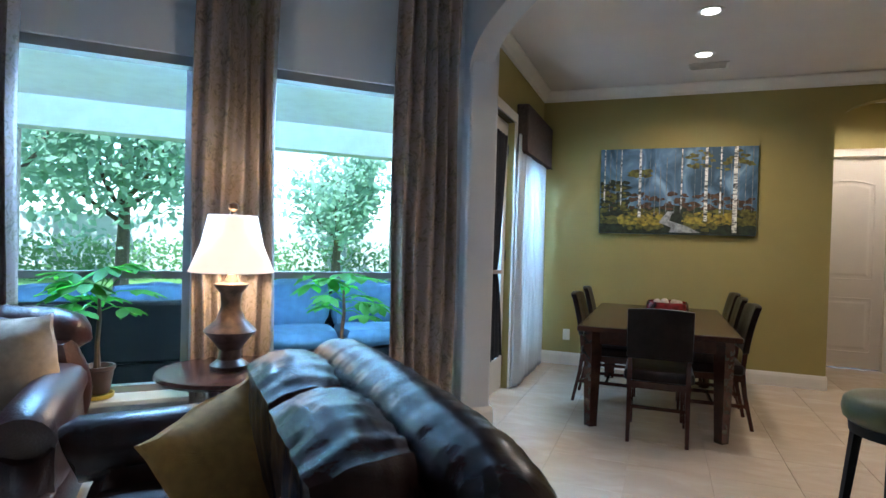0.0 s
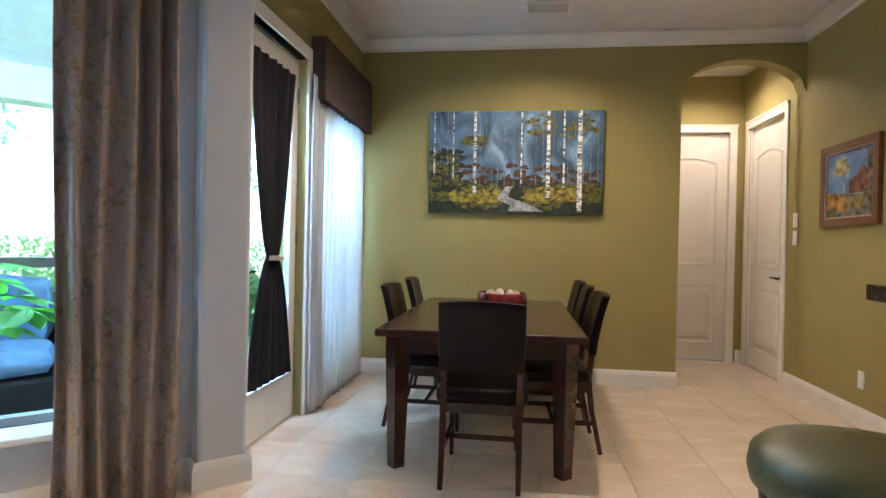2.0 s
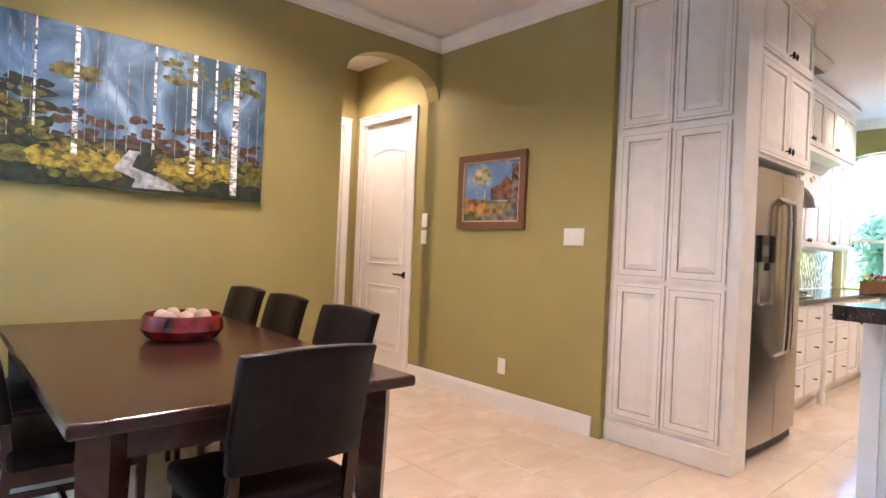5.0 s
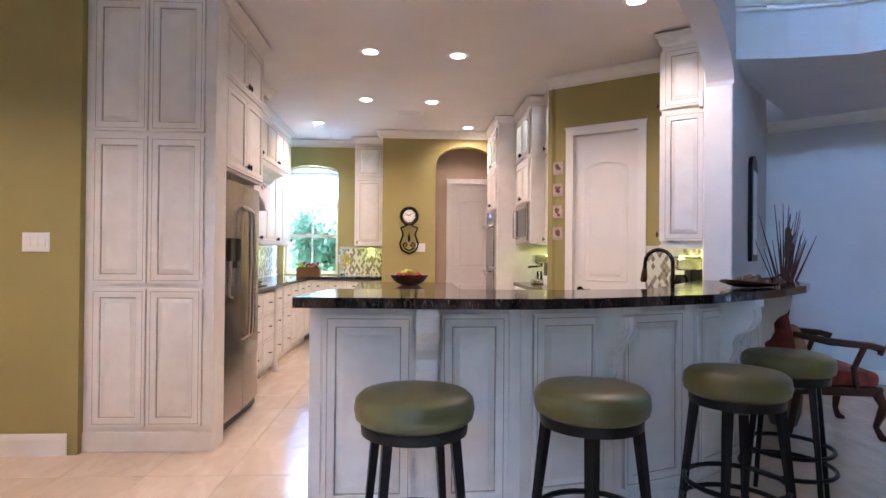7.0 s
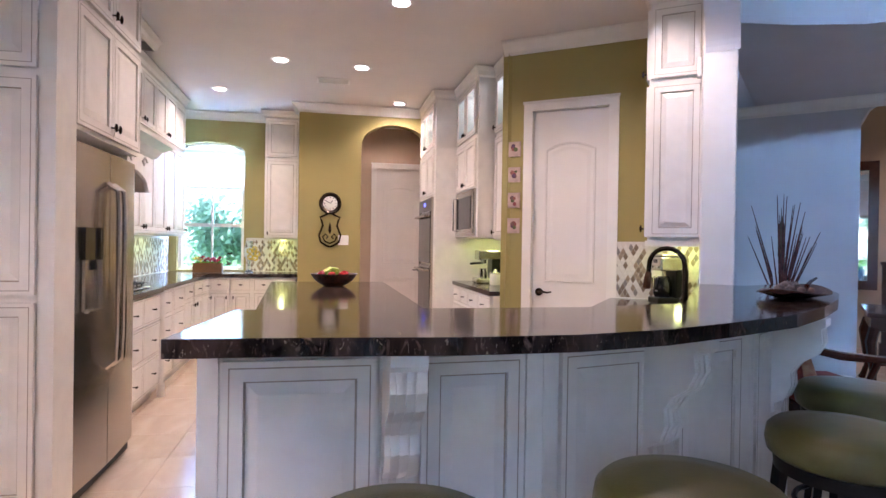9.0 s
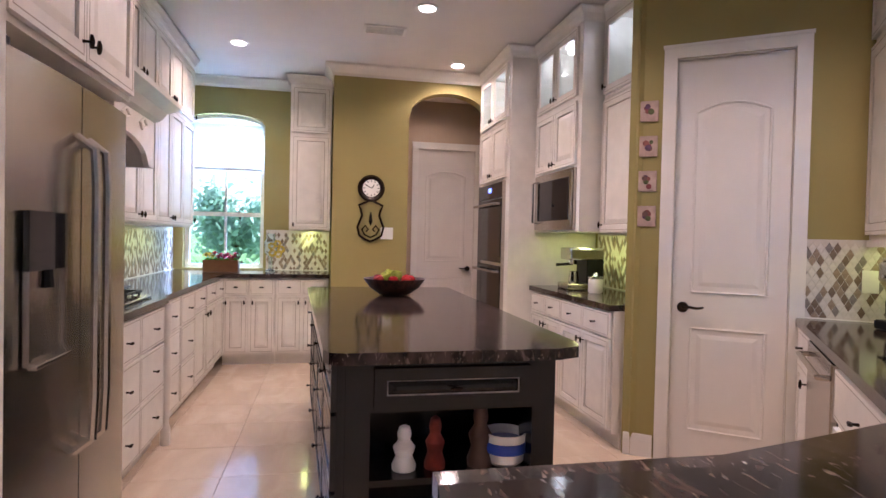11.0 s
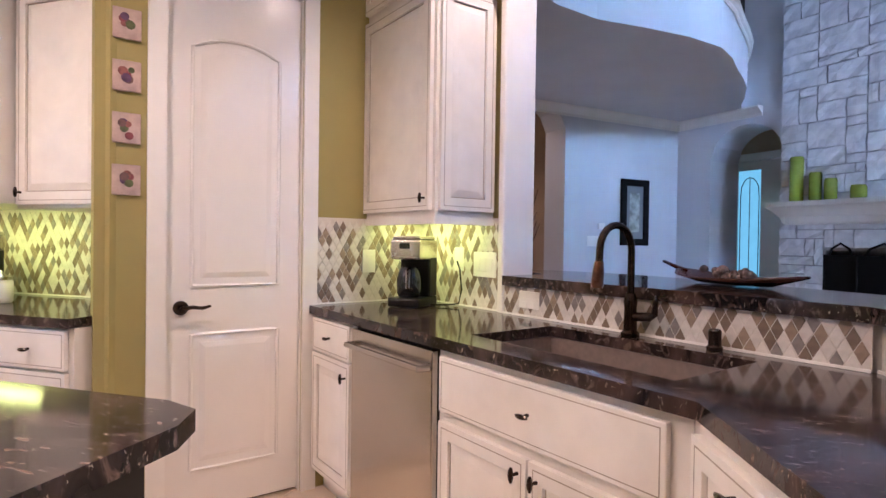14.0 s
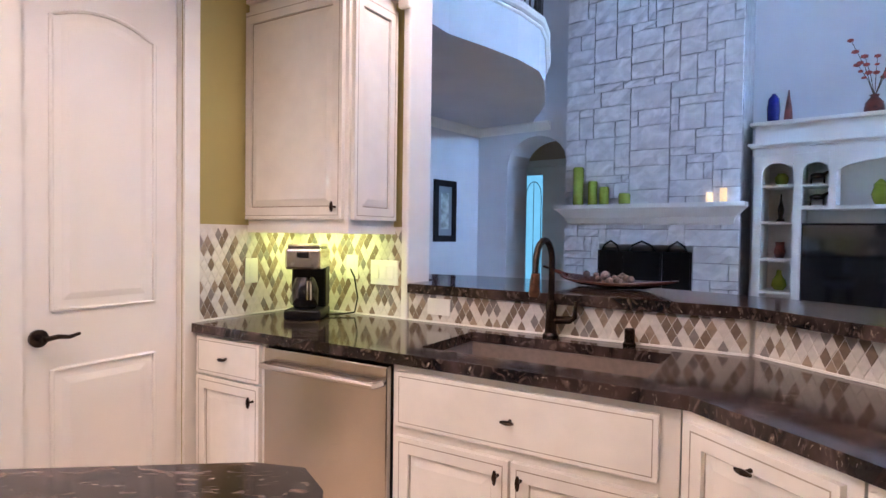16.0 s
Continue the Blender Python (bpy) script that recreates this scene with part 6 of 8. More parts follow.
for x, y, a in ((0.97, 1.86, 30), (1.26, 1.14, 5), (1.70, 0.62, 50)):
    copy_thing(st, pose(x, y, 0, 0, 0, a))


# ---- tiled splashbacks ----
def rhomb(w, h):
    me = bpy.data.meshes.new("tile")
    o, i = ((w / 2, 0), (0, h / 2), (-w / 2, 0), (0, -h / 2)), 0.90
    vs = [(x, 0.0, z) for x, z in o] + [(x * i, -0.0025, z * i) for x, z in o]
    me.from_pydata(vs, [], [(4, 5, 6, 7)] + [(k, (k + 1) % 4, (k + 1) % 4 + 4, k + 4) for k in range(4)])
    return me


TW, TH = 0.038, 0.068
TCOL = [mat("white_marble_tile", (0.72, 0.68, 0.62), 0.3, var=0.08, scale=30), mat("beige_stone_tile", (0.36, 0.27, 0.19), 0.4, var=0.15, scale=30), mat("brown_stone_tile", (0.22, 0.155, 0.11), 0.4, var=0.15, scale=30), mat("grey_stone_tile", (0.27, 0.24, 0.22), 0.4, var=0.15, scale=30)]
TMESH = []
for c in TCOL:
    me = rhomb(TW - 0.0022, TH - 0.004)
    me.materials.append(c)
    TMESH.append(me)
SPLASH_BACK = mat("pale_splash_grout", (0.66, 0.61, 0.54), 0.7, var=0.05, scale=30)


def splash(m, w, z0, z1, joined, label):
    """A harlequin mosaic panel; local x along, faces -y."""
    ob = part("splashback", hbox(0, w, -0.005, -0.001, z0, z1), SPLASH_BACK)
    ob.matrix_world = m
    tagged(ob, label, "tiles", kind="structure")
    part("caulk_line", hbox(0, w, -0.016, -0.0095, z0 - 0.001, z0 + 0.007), PLASTICW, ob, "white caulk line along the counter")
    rng = random.Random(int(w * 1000))
    bm = bmesh.new()
    cells = []
    for j in range(-1, int((z1 - z0) / (TH / 2)) + 2):
        for i in range(-1, int(w / TW) + 2):
            x, z = i * TW + (TW / 2 if j % 2 else 0), z0 + j * TH / 2 + 0.012
            if x - TW / 2 < 0 or x + TW / 2 > w or z - TH / 2 < z0 - 0.036 or z + TH / 2 > z1 + (0.036 if z1 < 1.1 else 0.004):
                continue
            a, b = i + (j + 1) // 2, i - j // 2
            stripe = (a if (i // 3) % 2 else b) % 2
            k = 0 if stripe == 0 or rng.random() < 0.26 else rng.choice((1, 1, 2, 2, 3))
            if stripe == 0 and rng.random() < 0.27:
                k = rng.choice((1, 2, 3))
            cells.append((x, z, k))
    if joined:
        for col in range(4):
            vs, fs = [], []
            for x, z, k in cells:
                if k == col:
                    b = len(vs)
                    for q in TMESH[0].vertices:
                        vs.append((x + q.co.x, -0.005 + q.co.y, z + q.co.z))
                    fs += [tuple(b + n for n in f.vertices) for f in TMESH[0].polygons]
            if vs:
                me = bpy.data.meshes.new("mosaic")
                me.from_pydata(vs, [], fs)
                me.materials.append(TCOL[col])
                o = new("mosaic", me)
                o.parent = ob
                tagged(o, kind="stuff")
    else:
        for x, z, k in cells:
            o = new("tile", TMESH[k])
            o.parent = ob
            o.matrix_basis = pose(x, -0.005, z)
    bm.free()
    return ob


splash(on_b(-2.84, -2.092), 0.69, 0.917, 1.35, False, "white and brown harlequin tile splashback")
splash(FRAME_B @ pose(-2.843, -2.74, 0, 0, 0, 90), 0.645, 0.917, 1.35, False, "white and brown harlequin tile splashback by the pantry door")
splash(on_b(-2.118, -2.105), 1.41, 0.917, 1.043, False, "white and brown harlequin tile band under the bar")
splash(pose(1.806, 1.262, 0, 0, 0, 104.5), 0.50, 0.917, 1.043, False, "white and brown harlequin tile band under the bar")
splash(pose(1.683, 1.75, 0, 0, 0, 90), 1.08, 0.917, 1.043, False, "white and brown harlequin tile band under the bar")
splash(pose(5.06, 4.658, 0), 2.73, 0.917, 1.36, True, "harlequin tile splashback behind the cooktop counter")
splash(pose(3.70, 4.658, 0), 0.26, 0.917, 1.36, True, "harlequin tile splashback beside the cooktop")
splash(E90(7.798, 3.70, 0), 0.68, 0.917, 1.36, True, "harlequin tile splashback beside the window")
splash(pose(5.97, 0.662, 0, 0, 0, 180), 1.30, 0.917, 1.38, True, "harlequin tile splashback behind the coffee counter")

# ---- kitchen things ----
ck = thing("wall_clock", E90(6.99, 2.62, 0), "wrought-iron scroll wall clock with round white dial", "clock")
bm = bmesh.new()
lathe(bm, [(0.08, 0.0), (0.130, 0.0), (0.135, 0.025), (0.115, 0.048), (0.084, 0.036)], 32)
bmesh.ops.rotate(bm, verts=bm.verts, cent=(0, 0, 0), matrix=Matrix.Rotation(radians(90), 3, "X"))
bmesh.ops.translate(bm, verts=bm.verts, vec=(0, -0.002, 1.79))
part("rim", bm, BRONZE, ck, "", True)
bm = bmesh.new()
lathe(bm, [(0.086, 0.0), (0.086, 0.012)], 32)
bmesh.ops.rotate(bm, verts=bm.verts, cent=(0, 0, 0), matrix=Matrix.Rotation(radians(90), 3, "X"))
bmesh.ops.translate(bm, verts=bm.verts, vec=(0, -0.030, 1.79))
part("dial", bm, PLASTICW, ck, "white dial")
for a, l in ((40, 0.045), (-60, 0.065)):
    o = part("pointer", hbox(-0.004, 0.004, -0.047, -0.044, 0.0, l), BLACKP, ck)
    o.matrix_basis = pose(0, 0, 1.79, 0, a, 0)
for k in range(12):
    o = part("hour_mark", hbox(-0.004, 0.004, -0.0445, -0.0425, 0.062, 0.078), BLACKP, ck)
    o.matrix_basis = pose(0, 0, 1.79, 0, k * 30, 0)
for sx in (-1, 1):
    bm = bmesh.new()
    tube(bm, [(sx * 0.03, -0.01, 1.66), (sx * 0.12, -0.012, 1.62), (sx * 0.10, -0.012, 1.58), (sx * 0.085, -0.012, 1.52), (sx * 0.13, -0.012, 1.40), (sx * 0.11, -0.012, 1.32), (sx * 0.05, -0.012, 1.28), (0.0, -0.012, 1.26)], 0.011, 6)
    tube(bm, [(0, -0.012, 1.30), (sx * 0.06, -0.014, 1.33), (sx * 0.085, -0.014, 1.38), (sx * 0.05, -0.014, 1.42), (sx * 0.02, -0.014, 1.38), (sx * 0.045, -0.014, 1.36)], 0.008, 6)
    part("scroll", bm, BRONZE, ck, "", True)
part("leaf_ornament", bm_of(lambda b: lathe(b, [(0.004, 1.42), (0.02, 1.46), (0.012, 1.52), (0.003, 1.56)], 10, 0, -0.012)), BRONZE, ck, "", True)

for k in range(4):
    t4 = thing("ceramic_picture", FRAME_B @ pose(-2.843, -3.60, 1.410 + k * 0.212, 0, 0, 90), "small square ceramic fruit tile hung on the wall", "wall tile", "ceramic pictures")
    part("tile_body", rbox(0.0, 0.105, -0.014, -0.001, 0.0, 0.125, 0.003), mat("pink_cream_ceramic", (0.55, 0.40, 0.34), 0.4, var=0.15, scale=20), t4)
    rng = random.Random(k)
    for q in range(5):
        bm = bmesh.new()
        cx, cz, r = rng.uniform(0.035, 0.07), rng.uniform(0.03, 0.09), rng.uniform(0.012, 0.022)
        slab(bm, [(cx + r * math.cos(a * 0.7), cz + r * math.sin(a * 0.7)) for a in range(9)], -0.0155 - q * 0.0003, -0.013)
        part("painted_fruit", bm, mat("painted_fruit", ((0.25, 0.05, 0.06), (0.12, 0.05, 0.12), (0.10, 0.12, 0.04), (0.3, 0.1, 0.08), (0.16, 0.08, 0.07))[(q + k) % 5], 0.5, var=0.3, scale=40), t4)


def fruit_basket(x, y, z):
    ob = thing("apple_bowl", pose(x, y, z), "brown woven bowl heaped with red and green apples", "bowl")
    bm = bmesh.new()
    lathe(bm, [(0.07, 0.0), (0.10, 0.006), (0.165, 0.05), (0.205, 0.105), (0.21, 0.112), (0.198, 0.108), (0.155, 0.055), (0.09, 0.02)], 36)
    part("bowl", bm, mat("brown_woven_wood", (0.11, 0.045, 0.025), 0.4, var=0.6, scale=30, bump=0.4, bscale=60), ob, "", True)
    rng = random.Random(9)
    ap = [mat("red_apple_skin", (0.40, 0.02, 0.02), 0.25, var=0.4, scale=20), mat("green_apple_skin", (0.36, 0.42, 0.05), 0.25, var=0.2, scale=20)]
    for k, (ax, ay, az, g) in enumerate(((-0.11, 0.02, 0.10, 0), (-0.05, -0.10, 0.10, 0), (0.06, -0.09, 0.10, 0), (0.12, 0.0, 0.10, 0), (0.07, 0.1, 0.10, 0), (-0.04, 0.11, 0.10, 0), (-0.03, -0.01, 0.135, 1), (0.05, 0.03, 0.135, 1), (0.0, 0.06, 0.12, 1), (-0.09, -0.07, 0.09, 0), (0.13, 0.07, 0.09, 1))):
        a = part("apple", bm_of(lambda b: lathe(b, [(0.006, -0.026), (0.022, -0.033), (0.036, -0.012), (0.038, 0.008), (0.03, 0.027), (0.014, 0.032), (0.005, 0.024)], 14)), ap[g], ob, "", True)
        a.matrix_basis = pose(ax, ay, az, rng.uniform(-30, 30), rng.uniform(-30, 30), 0)
    return ob


fruit_basket(5.08, 2.59, 0.92)
cm = thing("coffee_maker", on_b(-2.56, -2.32, 0.917, 30) @ Matrix.Diagonal((0.9, 0.9, 0.9, 1)), "black and stainless drip coffee maker", "coffee maker")
part("base", rbox(-0.095, 0.095, -0.12, 0.12, 0.0, 0.05, 0.012), BLACKP, cm)
part("tower", rbox(-0.092, 0.092, 0.02, 0.12, 0.05, 0.36, 0.01), BLACKP, cm)
part("head", rbox(-0.094, 0.094, -0.105, 0.12, 0.255, 0.365, 0.014), STEEL, cm, "stainless control head")
part("lid", rbox(-0.085, 0.085, -0.09, 0.11, 0.365, 0.385, 0.008), STEEL, cm)
part("display", rbox(-0.03, 0.03, -0.109, -0.104, 0.315, 0.345, 0.004), BLACKGLASS, cm)
part("carafe", bm_of(lambda b: lathe(b, [(0.055, 0.053), (0.068, 0.075), (0.07, 0.15), (0.055, 0.20), (0.045, 0.215)], 20, 0, -0.045)), BLACKGLASS, cm, "dark glass carafe", True)
part("handle", bm_of(lambda b: tube(b, [(0.035, -0.105, 0.21), (0.045, -0.145, 0.20), (0.045, -0.145, 0.11), (0.04, -0.11, 0.10)], 0.013, 8)), CHROME, cm, "", True)
for kx in (-0.05, 0.05):
    part("button", bm_of(lambda b: tube(b, [(kx, -0.104, 0.285), (kx, -0.112, 0.285)], 0.009, 10)), CHROME, cm)
cord = bmesh.new()
tube(cord, [(-2.53, -2.28, 0.925), (-2.46, -2.20, 0.924), (-2.42, -2.14, 0.93), (-2.41, -2.13, 1.0), (-2.44, -2.12, 1.10), (-2.47, -2.115, 1.14)], 0.004, 6)
co = part("power_cord", cord, BLACKP, smooth=True)
co.matrix_world = FRAME_B
tagged(co, "black power cord plugged into the splash outlet", "cord")
es = thing("espresso_machine", pose(5.62, 0.98, 0.917, 0, 0, 175), "stainless espresso machine with chrome pot", "espresso machine")
part("base", rbox(-0.13, 0.13, -0.16, 0.14, 0.0, 0.05, 0.008), STEEL, es)
part("tower", rbox(-0.13, 0.13, 0.0, 0.14, 0.05, 0.33, 0.012), BLACKP, es)
part("head", rbox(-0.135, 0.135, -0.14, 0.14, 0.24, 0.34, 0.014), STEEL, es)
part("group_head", bm_of(lambda b: tube(b, [(-0.05, -0.06, 0.24), (-0.05, -0.06, 0.20)], 0.035, 16)), CHROME, es, "", True)
part("portafilter", bm_of(lambda b: tube(b, [(-0.05, -0.06, 0.205), (-0.05, -0.2, 0.195)], 0.012, 8)), BLACKP, es)
part("milk_jug", bm_of(lambda b: lathe(b, [(0.04, 0.052), (0.045, 0.07), (0.035, 0.14), (0.038, 0.15)], 16, 0.04, -0.08)), CHROME, es, "", True)
jr = thing("sugar_jar", pose(5.28, 1.02, 0.917), "white ceramic jar with chrome lid", "jar")
part("jar_body", bm_of(lambda b: lathe(b, [(0.05, 0), (0.055, 0.01), (0.055, 0.10), (0.048, 0.11)], 20)), PLASTICW, jr, "", True)
part("lid", bm_of(lambda b: lathe(b, [(0.056, 0.11), (0.056, 0.125), (0.02, 0.135), (0.015, 0.15), (0.01, 0.155)], 20)), CHROME, jr, "", True)

# flowers in a wooden box at the window
fb = thing("flower_box", E90(7.42, 4.10, 0.917), "small wooden box of red, pink and yellow flowers", "flower box")
part("crate", bm_of(lambda b: [box(b, -0.17, 0.17, -0.06, 0.06, 0, 0.012), box(b, -0.17, 0.17, -0.06, -0.048, 0.012, 0.12), box(b, -0.17, 0.17, 0.048, 0.06, 0.012, 0.12), box(b, -0.17, -0.158, -0.048, 0.048, 0.012, 0.12), box(b, 0.158, 0.17, -0.048, 0.048, 0.012, 0.12)]), WALNUT, fb)
rng = random.Random(3)
FLC = [mat("pink_petal", (0.55, 0.03, 0.10), 0.6, var=0.3, scale=30), mat("yellow_petal", (0.65, 0.45, 0.02), 0.6, var=0.2, scale=30), mat("red_petal", (0.40, 0.015, 0.03), 0.6, var=0.3, scale=30)]
for k in range(11):
    bm = bmesh.new()
    cx, cy, cz = -0.14 + k * 0.028, rng.uniform(-0.03, 0.03), 0.15 + rng.uniform(0, 0.05)
    for q in range(9):
        a = q * 0.7
        v = [bm.verts.new((cx + p * math.cos(a + o), cy + p * math.sin(a + o), cz + h)) for p, o, h in ((0.004, 0, 0.02), (0.034, -0.35, 0.0 - 0.02 * (q % 2)), (0.044, 0, -0.006 - 0.025 * (q % 2)), (0.034, 0.35, 0.0))]
        bm.faces.new(v)
    part("flower", bm, FLC[1] if k < 3 else FLC[rng.choice((0, 2))], fb)
part("foliage", bm_of(lambda b: [bmesh.ops.create_icosphere(b, subdivisions=1, radius=0.03, matrix=Matrix.Translation((-0.13 + i * 0.037, 0, 0.115))) for i in range(8)]), LEAF, fb)
sv = thing("sunflower_pitcher", E90(7.45, 3.62, 0.917), "clear glass pitcher with yellow flowers on a stand", "vase")
part("pitcher", bm_of(lambda b: lathe(b, [(0.05, 0.0), (0.055, 0.01), (0.02, 0.03), (0.02, 0.16), (0.06, 0.20), (0.065, 0.30), (0.04, 0.36), (0.045, 0.40)], 18)), GLASS, sv, "", True)
for k in range(5):
    bm = bmesh.new()
    for q in range(10):
        a = q * 0.63
        cx, cy, cz = 0.02 + 0.05 * math.cos(k * 1.3) + 0.04, -0.05, 0.24 + 0.06 * math.sin(k * 1.3)
        v = [bm.verts.new((cx + p * math.cos(a + o), cy - 0.004 * k, cz + p * math.sin(a + o))) for p, o in ((0.008, 0), (0.035, -0.3), (0.042, 0), (0.035, 0.3))]
        bm.faces.new(v)
    part("flower", bm, FLC[1], sv)
cb = thing("cook_book", pose(5.45, 4.45, 0.917, 0, 0, 0), "open cookbook on a wire stand", "book")
for k, c in ((0, PLASTICW), (1, mat("printed_page", (0.6, 0.45, 0.35), 0.7, var=0.6, scale=14))):
    o = part("page", rbox(k * 0.19 - 0.19, k * 0.19, -0.012, 0.0, 0.01, 0.26, 0.003, 1), c, cb)
    o.matrix_basis = pose(0, 0, 0, -18, 0, 0)
part("stand", bm_of(lambda b: [tube(b, [(-0.18, -0.05, 0.004), (0.18, -0.05, 0.004)], 0.004, 6), tube(b, [(0.0, -0.05, 0.004), (0.0, 0.12, 0.004), (0.0, 0.08, 0.22)], 0.004, 6)]), BRONZE, cb)

# plain shapes and a mug on the island's open shelf
for y, h, r, c in ((2.74, 0.17, 0.045, PLASTICW), (2.62, 0.20, 0.04, REDSEAT), (2.44, 0.24, 0.05, TERRA)):
    fg = part("figurine", bm_of(lambda b: lathe(b, [(r, 0.0), (r * 1.05, h * 0.1), (r * 0.7, h * 0.3), (r * 0.95, h * 0.5), (r * 0.5, h * 0.66), (r * 0.62, h * 0.8), (r * 0.45, h * 0.95), (0.004, h)], 16)), c, smooth=True)
    fg.matrix_world = pose(3.37, y, 0.427)
    tagged(fg, "small glazed ceramic figurine on the island shelf", "figurine", "figurines on the shelf")
mg = thing("mug", pose(3.37, 2.34, 0.427), "white mug with blue and red bands", "mug")
part("cup", bm_of(lambda b: lathe(b, [(0.05, 0), (0.075, 0.02), (0.085, 0.13), (0.08, 0.13), (0.07, 0.03), (0.02, 0.02)], 24)), PLASTICW, mg, "", True)
part("band", bm_of(lambda b: lathe(b, [(0.083, 0.055), (0.0845, 0.056), (0.0865, 0.095), (0.085, 0.096)], 24)), mat("blue_enamel", (0.02, 0.06, 0.35), 0.3), mg, "blue band", True)
part("handle", bm_of(lambda b: tube(b, [(0, -0.08, 0.11), (0, -0.125, 0.10), (0, -0.125, 0.05), (0, -0.075, 0.04)], 0.010, 8)), PLASTICW, mg, "", True)

# dish and dried reeds on the bar
dh = thing("wooden_dish", pose(2.05, 0.59, 1.089, 0, 0, 125), "leaf-shaped dark wooden dish with pine cones", "dish")
bm = bmesh.new()
n = 28
ro, ri = [], []
for k in range(n):
    a = 2 * math.pi * k / n
    rx, ry = 0.27 * (1 + 0.18 * max(0, math.cos(a)) ** 6), 0.14
    ro.append(bm.verts.new((rx * math.cos(a), ry * math.sin(a), 0.022 + 0.022 * abs(math.cos(a)) ** 3)))
    ri.append(bm.verts.new((0.17 * math.cos(a), 0.07 * math.sin(a), 0.004)))
for k in range(n):
    bm.faces.new((ro[k], ro[(k + 1) % n], ri[(k + 1) % n], ri[k]))
bm.faces.new(ri[::-1])
part("handle", bm_of(lambda b: tube(b, [(-0.25, 0, 0.04), (-0.33, 0.0, 0.06), (-0.40, 0.01, 0.075)], [0.012, 0.008, 0.006], 8)), MAHOG, dh, "slender carved handle", True)
o = part("tray", bm, MAHOG, dh, "", True)
o.modifiers.new("thick", "SOLIDIFY").thickness = 0.008
rng = random.Random(8)
for k in range(17):
    part("pine_cone", bm_of(lambda b: bmesh.ops.create_icosphere(b, subdivisions=2, radius=rng.uniform(0.014, 0.023), matrix=Matrix.Translation((rng.uniform(-0.15, 0.13), rng.uniform(-0.05, 0.05), 0.024 + rng.uniform(0, 0.03))))), mat("dried_pod", (0.16, 0.11, 0.09), 0.7, var=0.5, scale=40, bump=0.6, bscale=60), dh)


# ---- living room ----
def on_l(x, y, z=0.0, turn=0):
    return FRAME_L @ pose(x, y, z, 0, 0, turn)


# chimney breast of rough stones
SX0, SX1, SY = -3.24, -1.31, 1.98
chim = structure("chimney_breast", bm_of(lambda b: [box(b, SX0, -2.80, SY + 0.02, 2.6, 0, TALL), box(b, -1.78, SX1, SY + 0.02, 2.6, 0, TALL), box(b, -2.80, -1.78, SY + 0.02, 2.6, 1.20, TALL), box(b, -2.80, -1.78, SY + 0.02, 2.6, 0, 0.35), box(b, -2.80, -1.78, 2.5, 2.6, 0.35, 1.20)]),
                 mat("grey_mortar", (0.40, 0.38, 0.37), 0.95, var=0.1, scale=12), FRAME_L, "tall whitewashed stone chimney breast", "fireplace")
STONES = {}


def stone_mesh(w, h, v):
    key = (w, h, v)
    if key not in STONES:
        rng = random.Random(w * 100 + h * 10 + v)
        bm = bmesh.new()
        W, H = w * 0.0877 - 0.010, h * 0.0877 - 0.010
        nx, nz = max(2, w), max(2, h)
        g = [[bm.verts.new((W * i / nx + (rng.uniform(-0.006, 0.006) if 0 < i < nx else 0), -0.010 - (rng.uniform(0.004, 0.022) if 0 < i < nx or 0 < j < nz else 0.004), H * j / nz + rng.uniform(-0.003, 0.003))) for i in range(nx + 1)] for j in range(nz + 1)]
        for j in range(nz):
            for i in range(nx):
                bm.faces.new((g[j][i], g[j][i + 1], g[j + 1][i + 1], g[j + 1][i]))
        edge = [g[0][i] for i in range(nx + 1)] + [g[j][nx] for j in range(1, nz + 1)] + [g[nz][i] for i in range(nx - 1, -1, -1)] + [g[j][0] for j in range(nz - 1, 0, -1)]
        back = [bm.verts.new((p.co.x, 0.02, p.co.z)) for p in edge]
        for i in range(len(edge)):
            k = (i + 1) % len(edge)
            bm.faces.new((edge[k], edge[i], back[i], back[k]))
        bmesh.ops.recalc_face_normals(bm, faces=bm.faces)
        me = bpy.data.meshes.new("stone")
        bm.to_mesh(me)
        bm.free()
        me.materials.append(STONEW)
        STONES[key] = me
    return STONES[key]


rng = random.Random(21)
NX, NZ = 22, 61
used = [[False] * NX for _ in range(NZ)]
for j in range(NZ):
    for i in range(NX):
        x, z = SX0 + i * 0.0877, j * 0.0877
        if -2.83 < x < -1.80 and 0.27 < z < 1.17:
            used[j][i] = True
for j in range(NZ):
    for i in range(NX):
        if used[j][i]:
            continue
        w, h = rng.choice(((3, 1), (4, 1), (4, 2), (3, 2), (5, 2), (6, 2), (2, 2), (2, 3), (2, 4), (3, 3), (5, 3), (5, 1), (4, 2), (6, 2), (1, 2)))
        while w > 1 and (i + w > NX or any(used[j][i + q] for q in range(w))):
            w -= 1
        while h > 1 and (j + h > NZ or any(used[j + r][i + q] for r in range(h) for q in range(w))):
            h -= 1
        for r in range(h):
            for q in range(w):
                used[j + r][i + q] = True
        o = new("stone", stone_mesh(w, h, rng.randrange(3)))
        o.parent = chim
        o.matrix_basis = pose(SX0 + i * 0.0877 + 0.004, SY, j * 0.0877 + 0.004)
mt = thing("mantel_shelf", FRAME_L, "white moulded mantel shelf on the stone chimney", "mantel")
bm = bmesh.new()
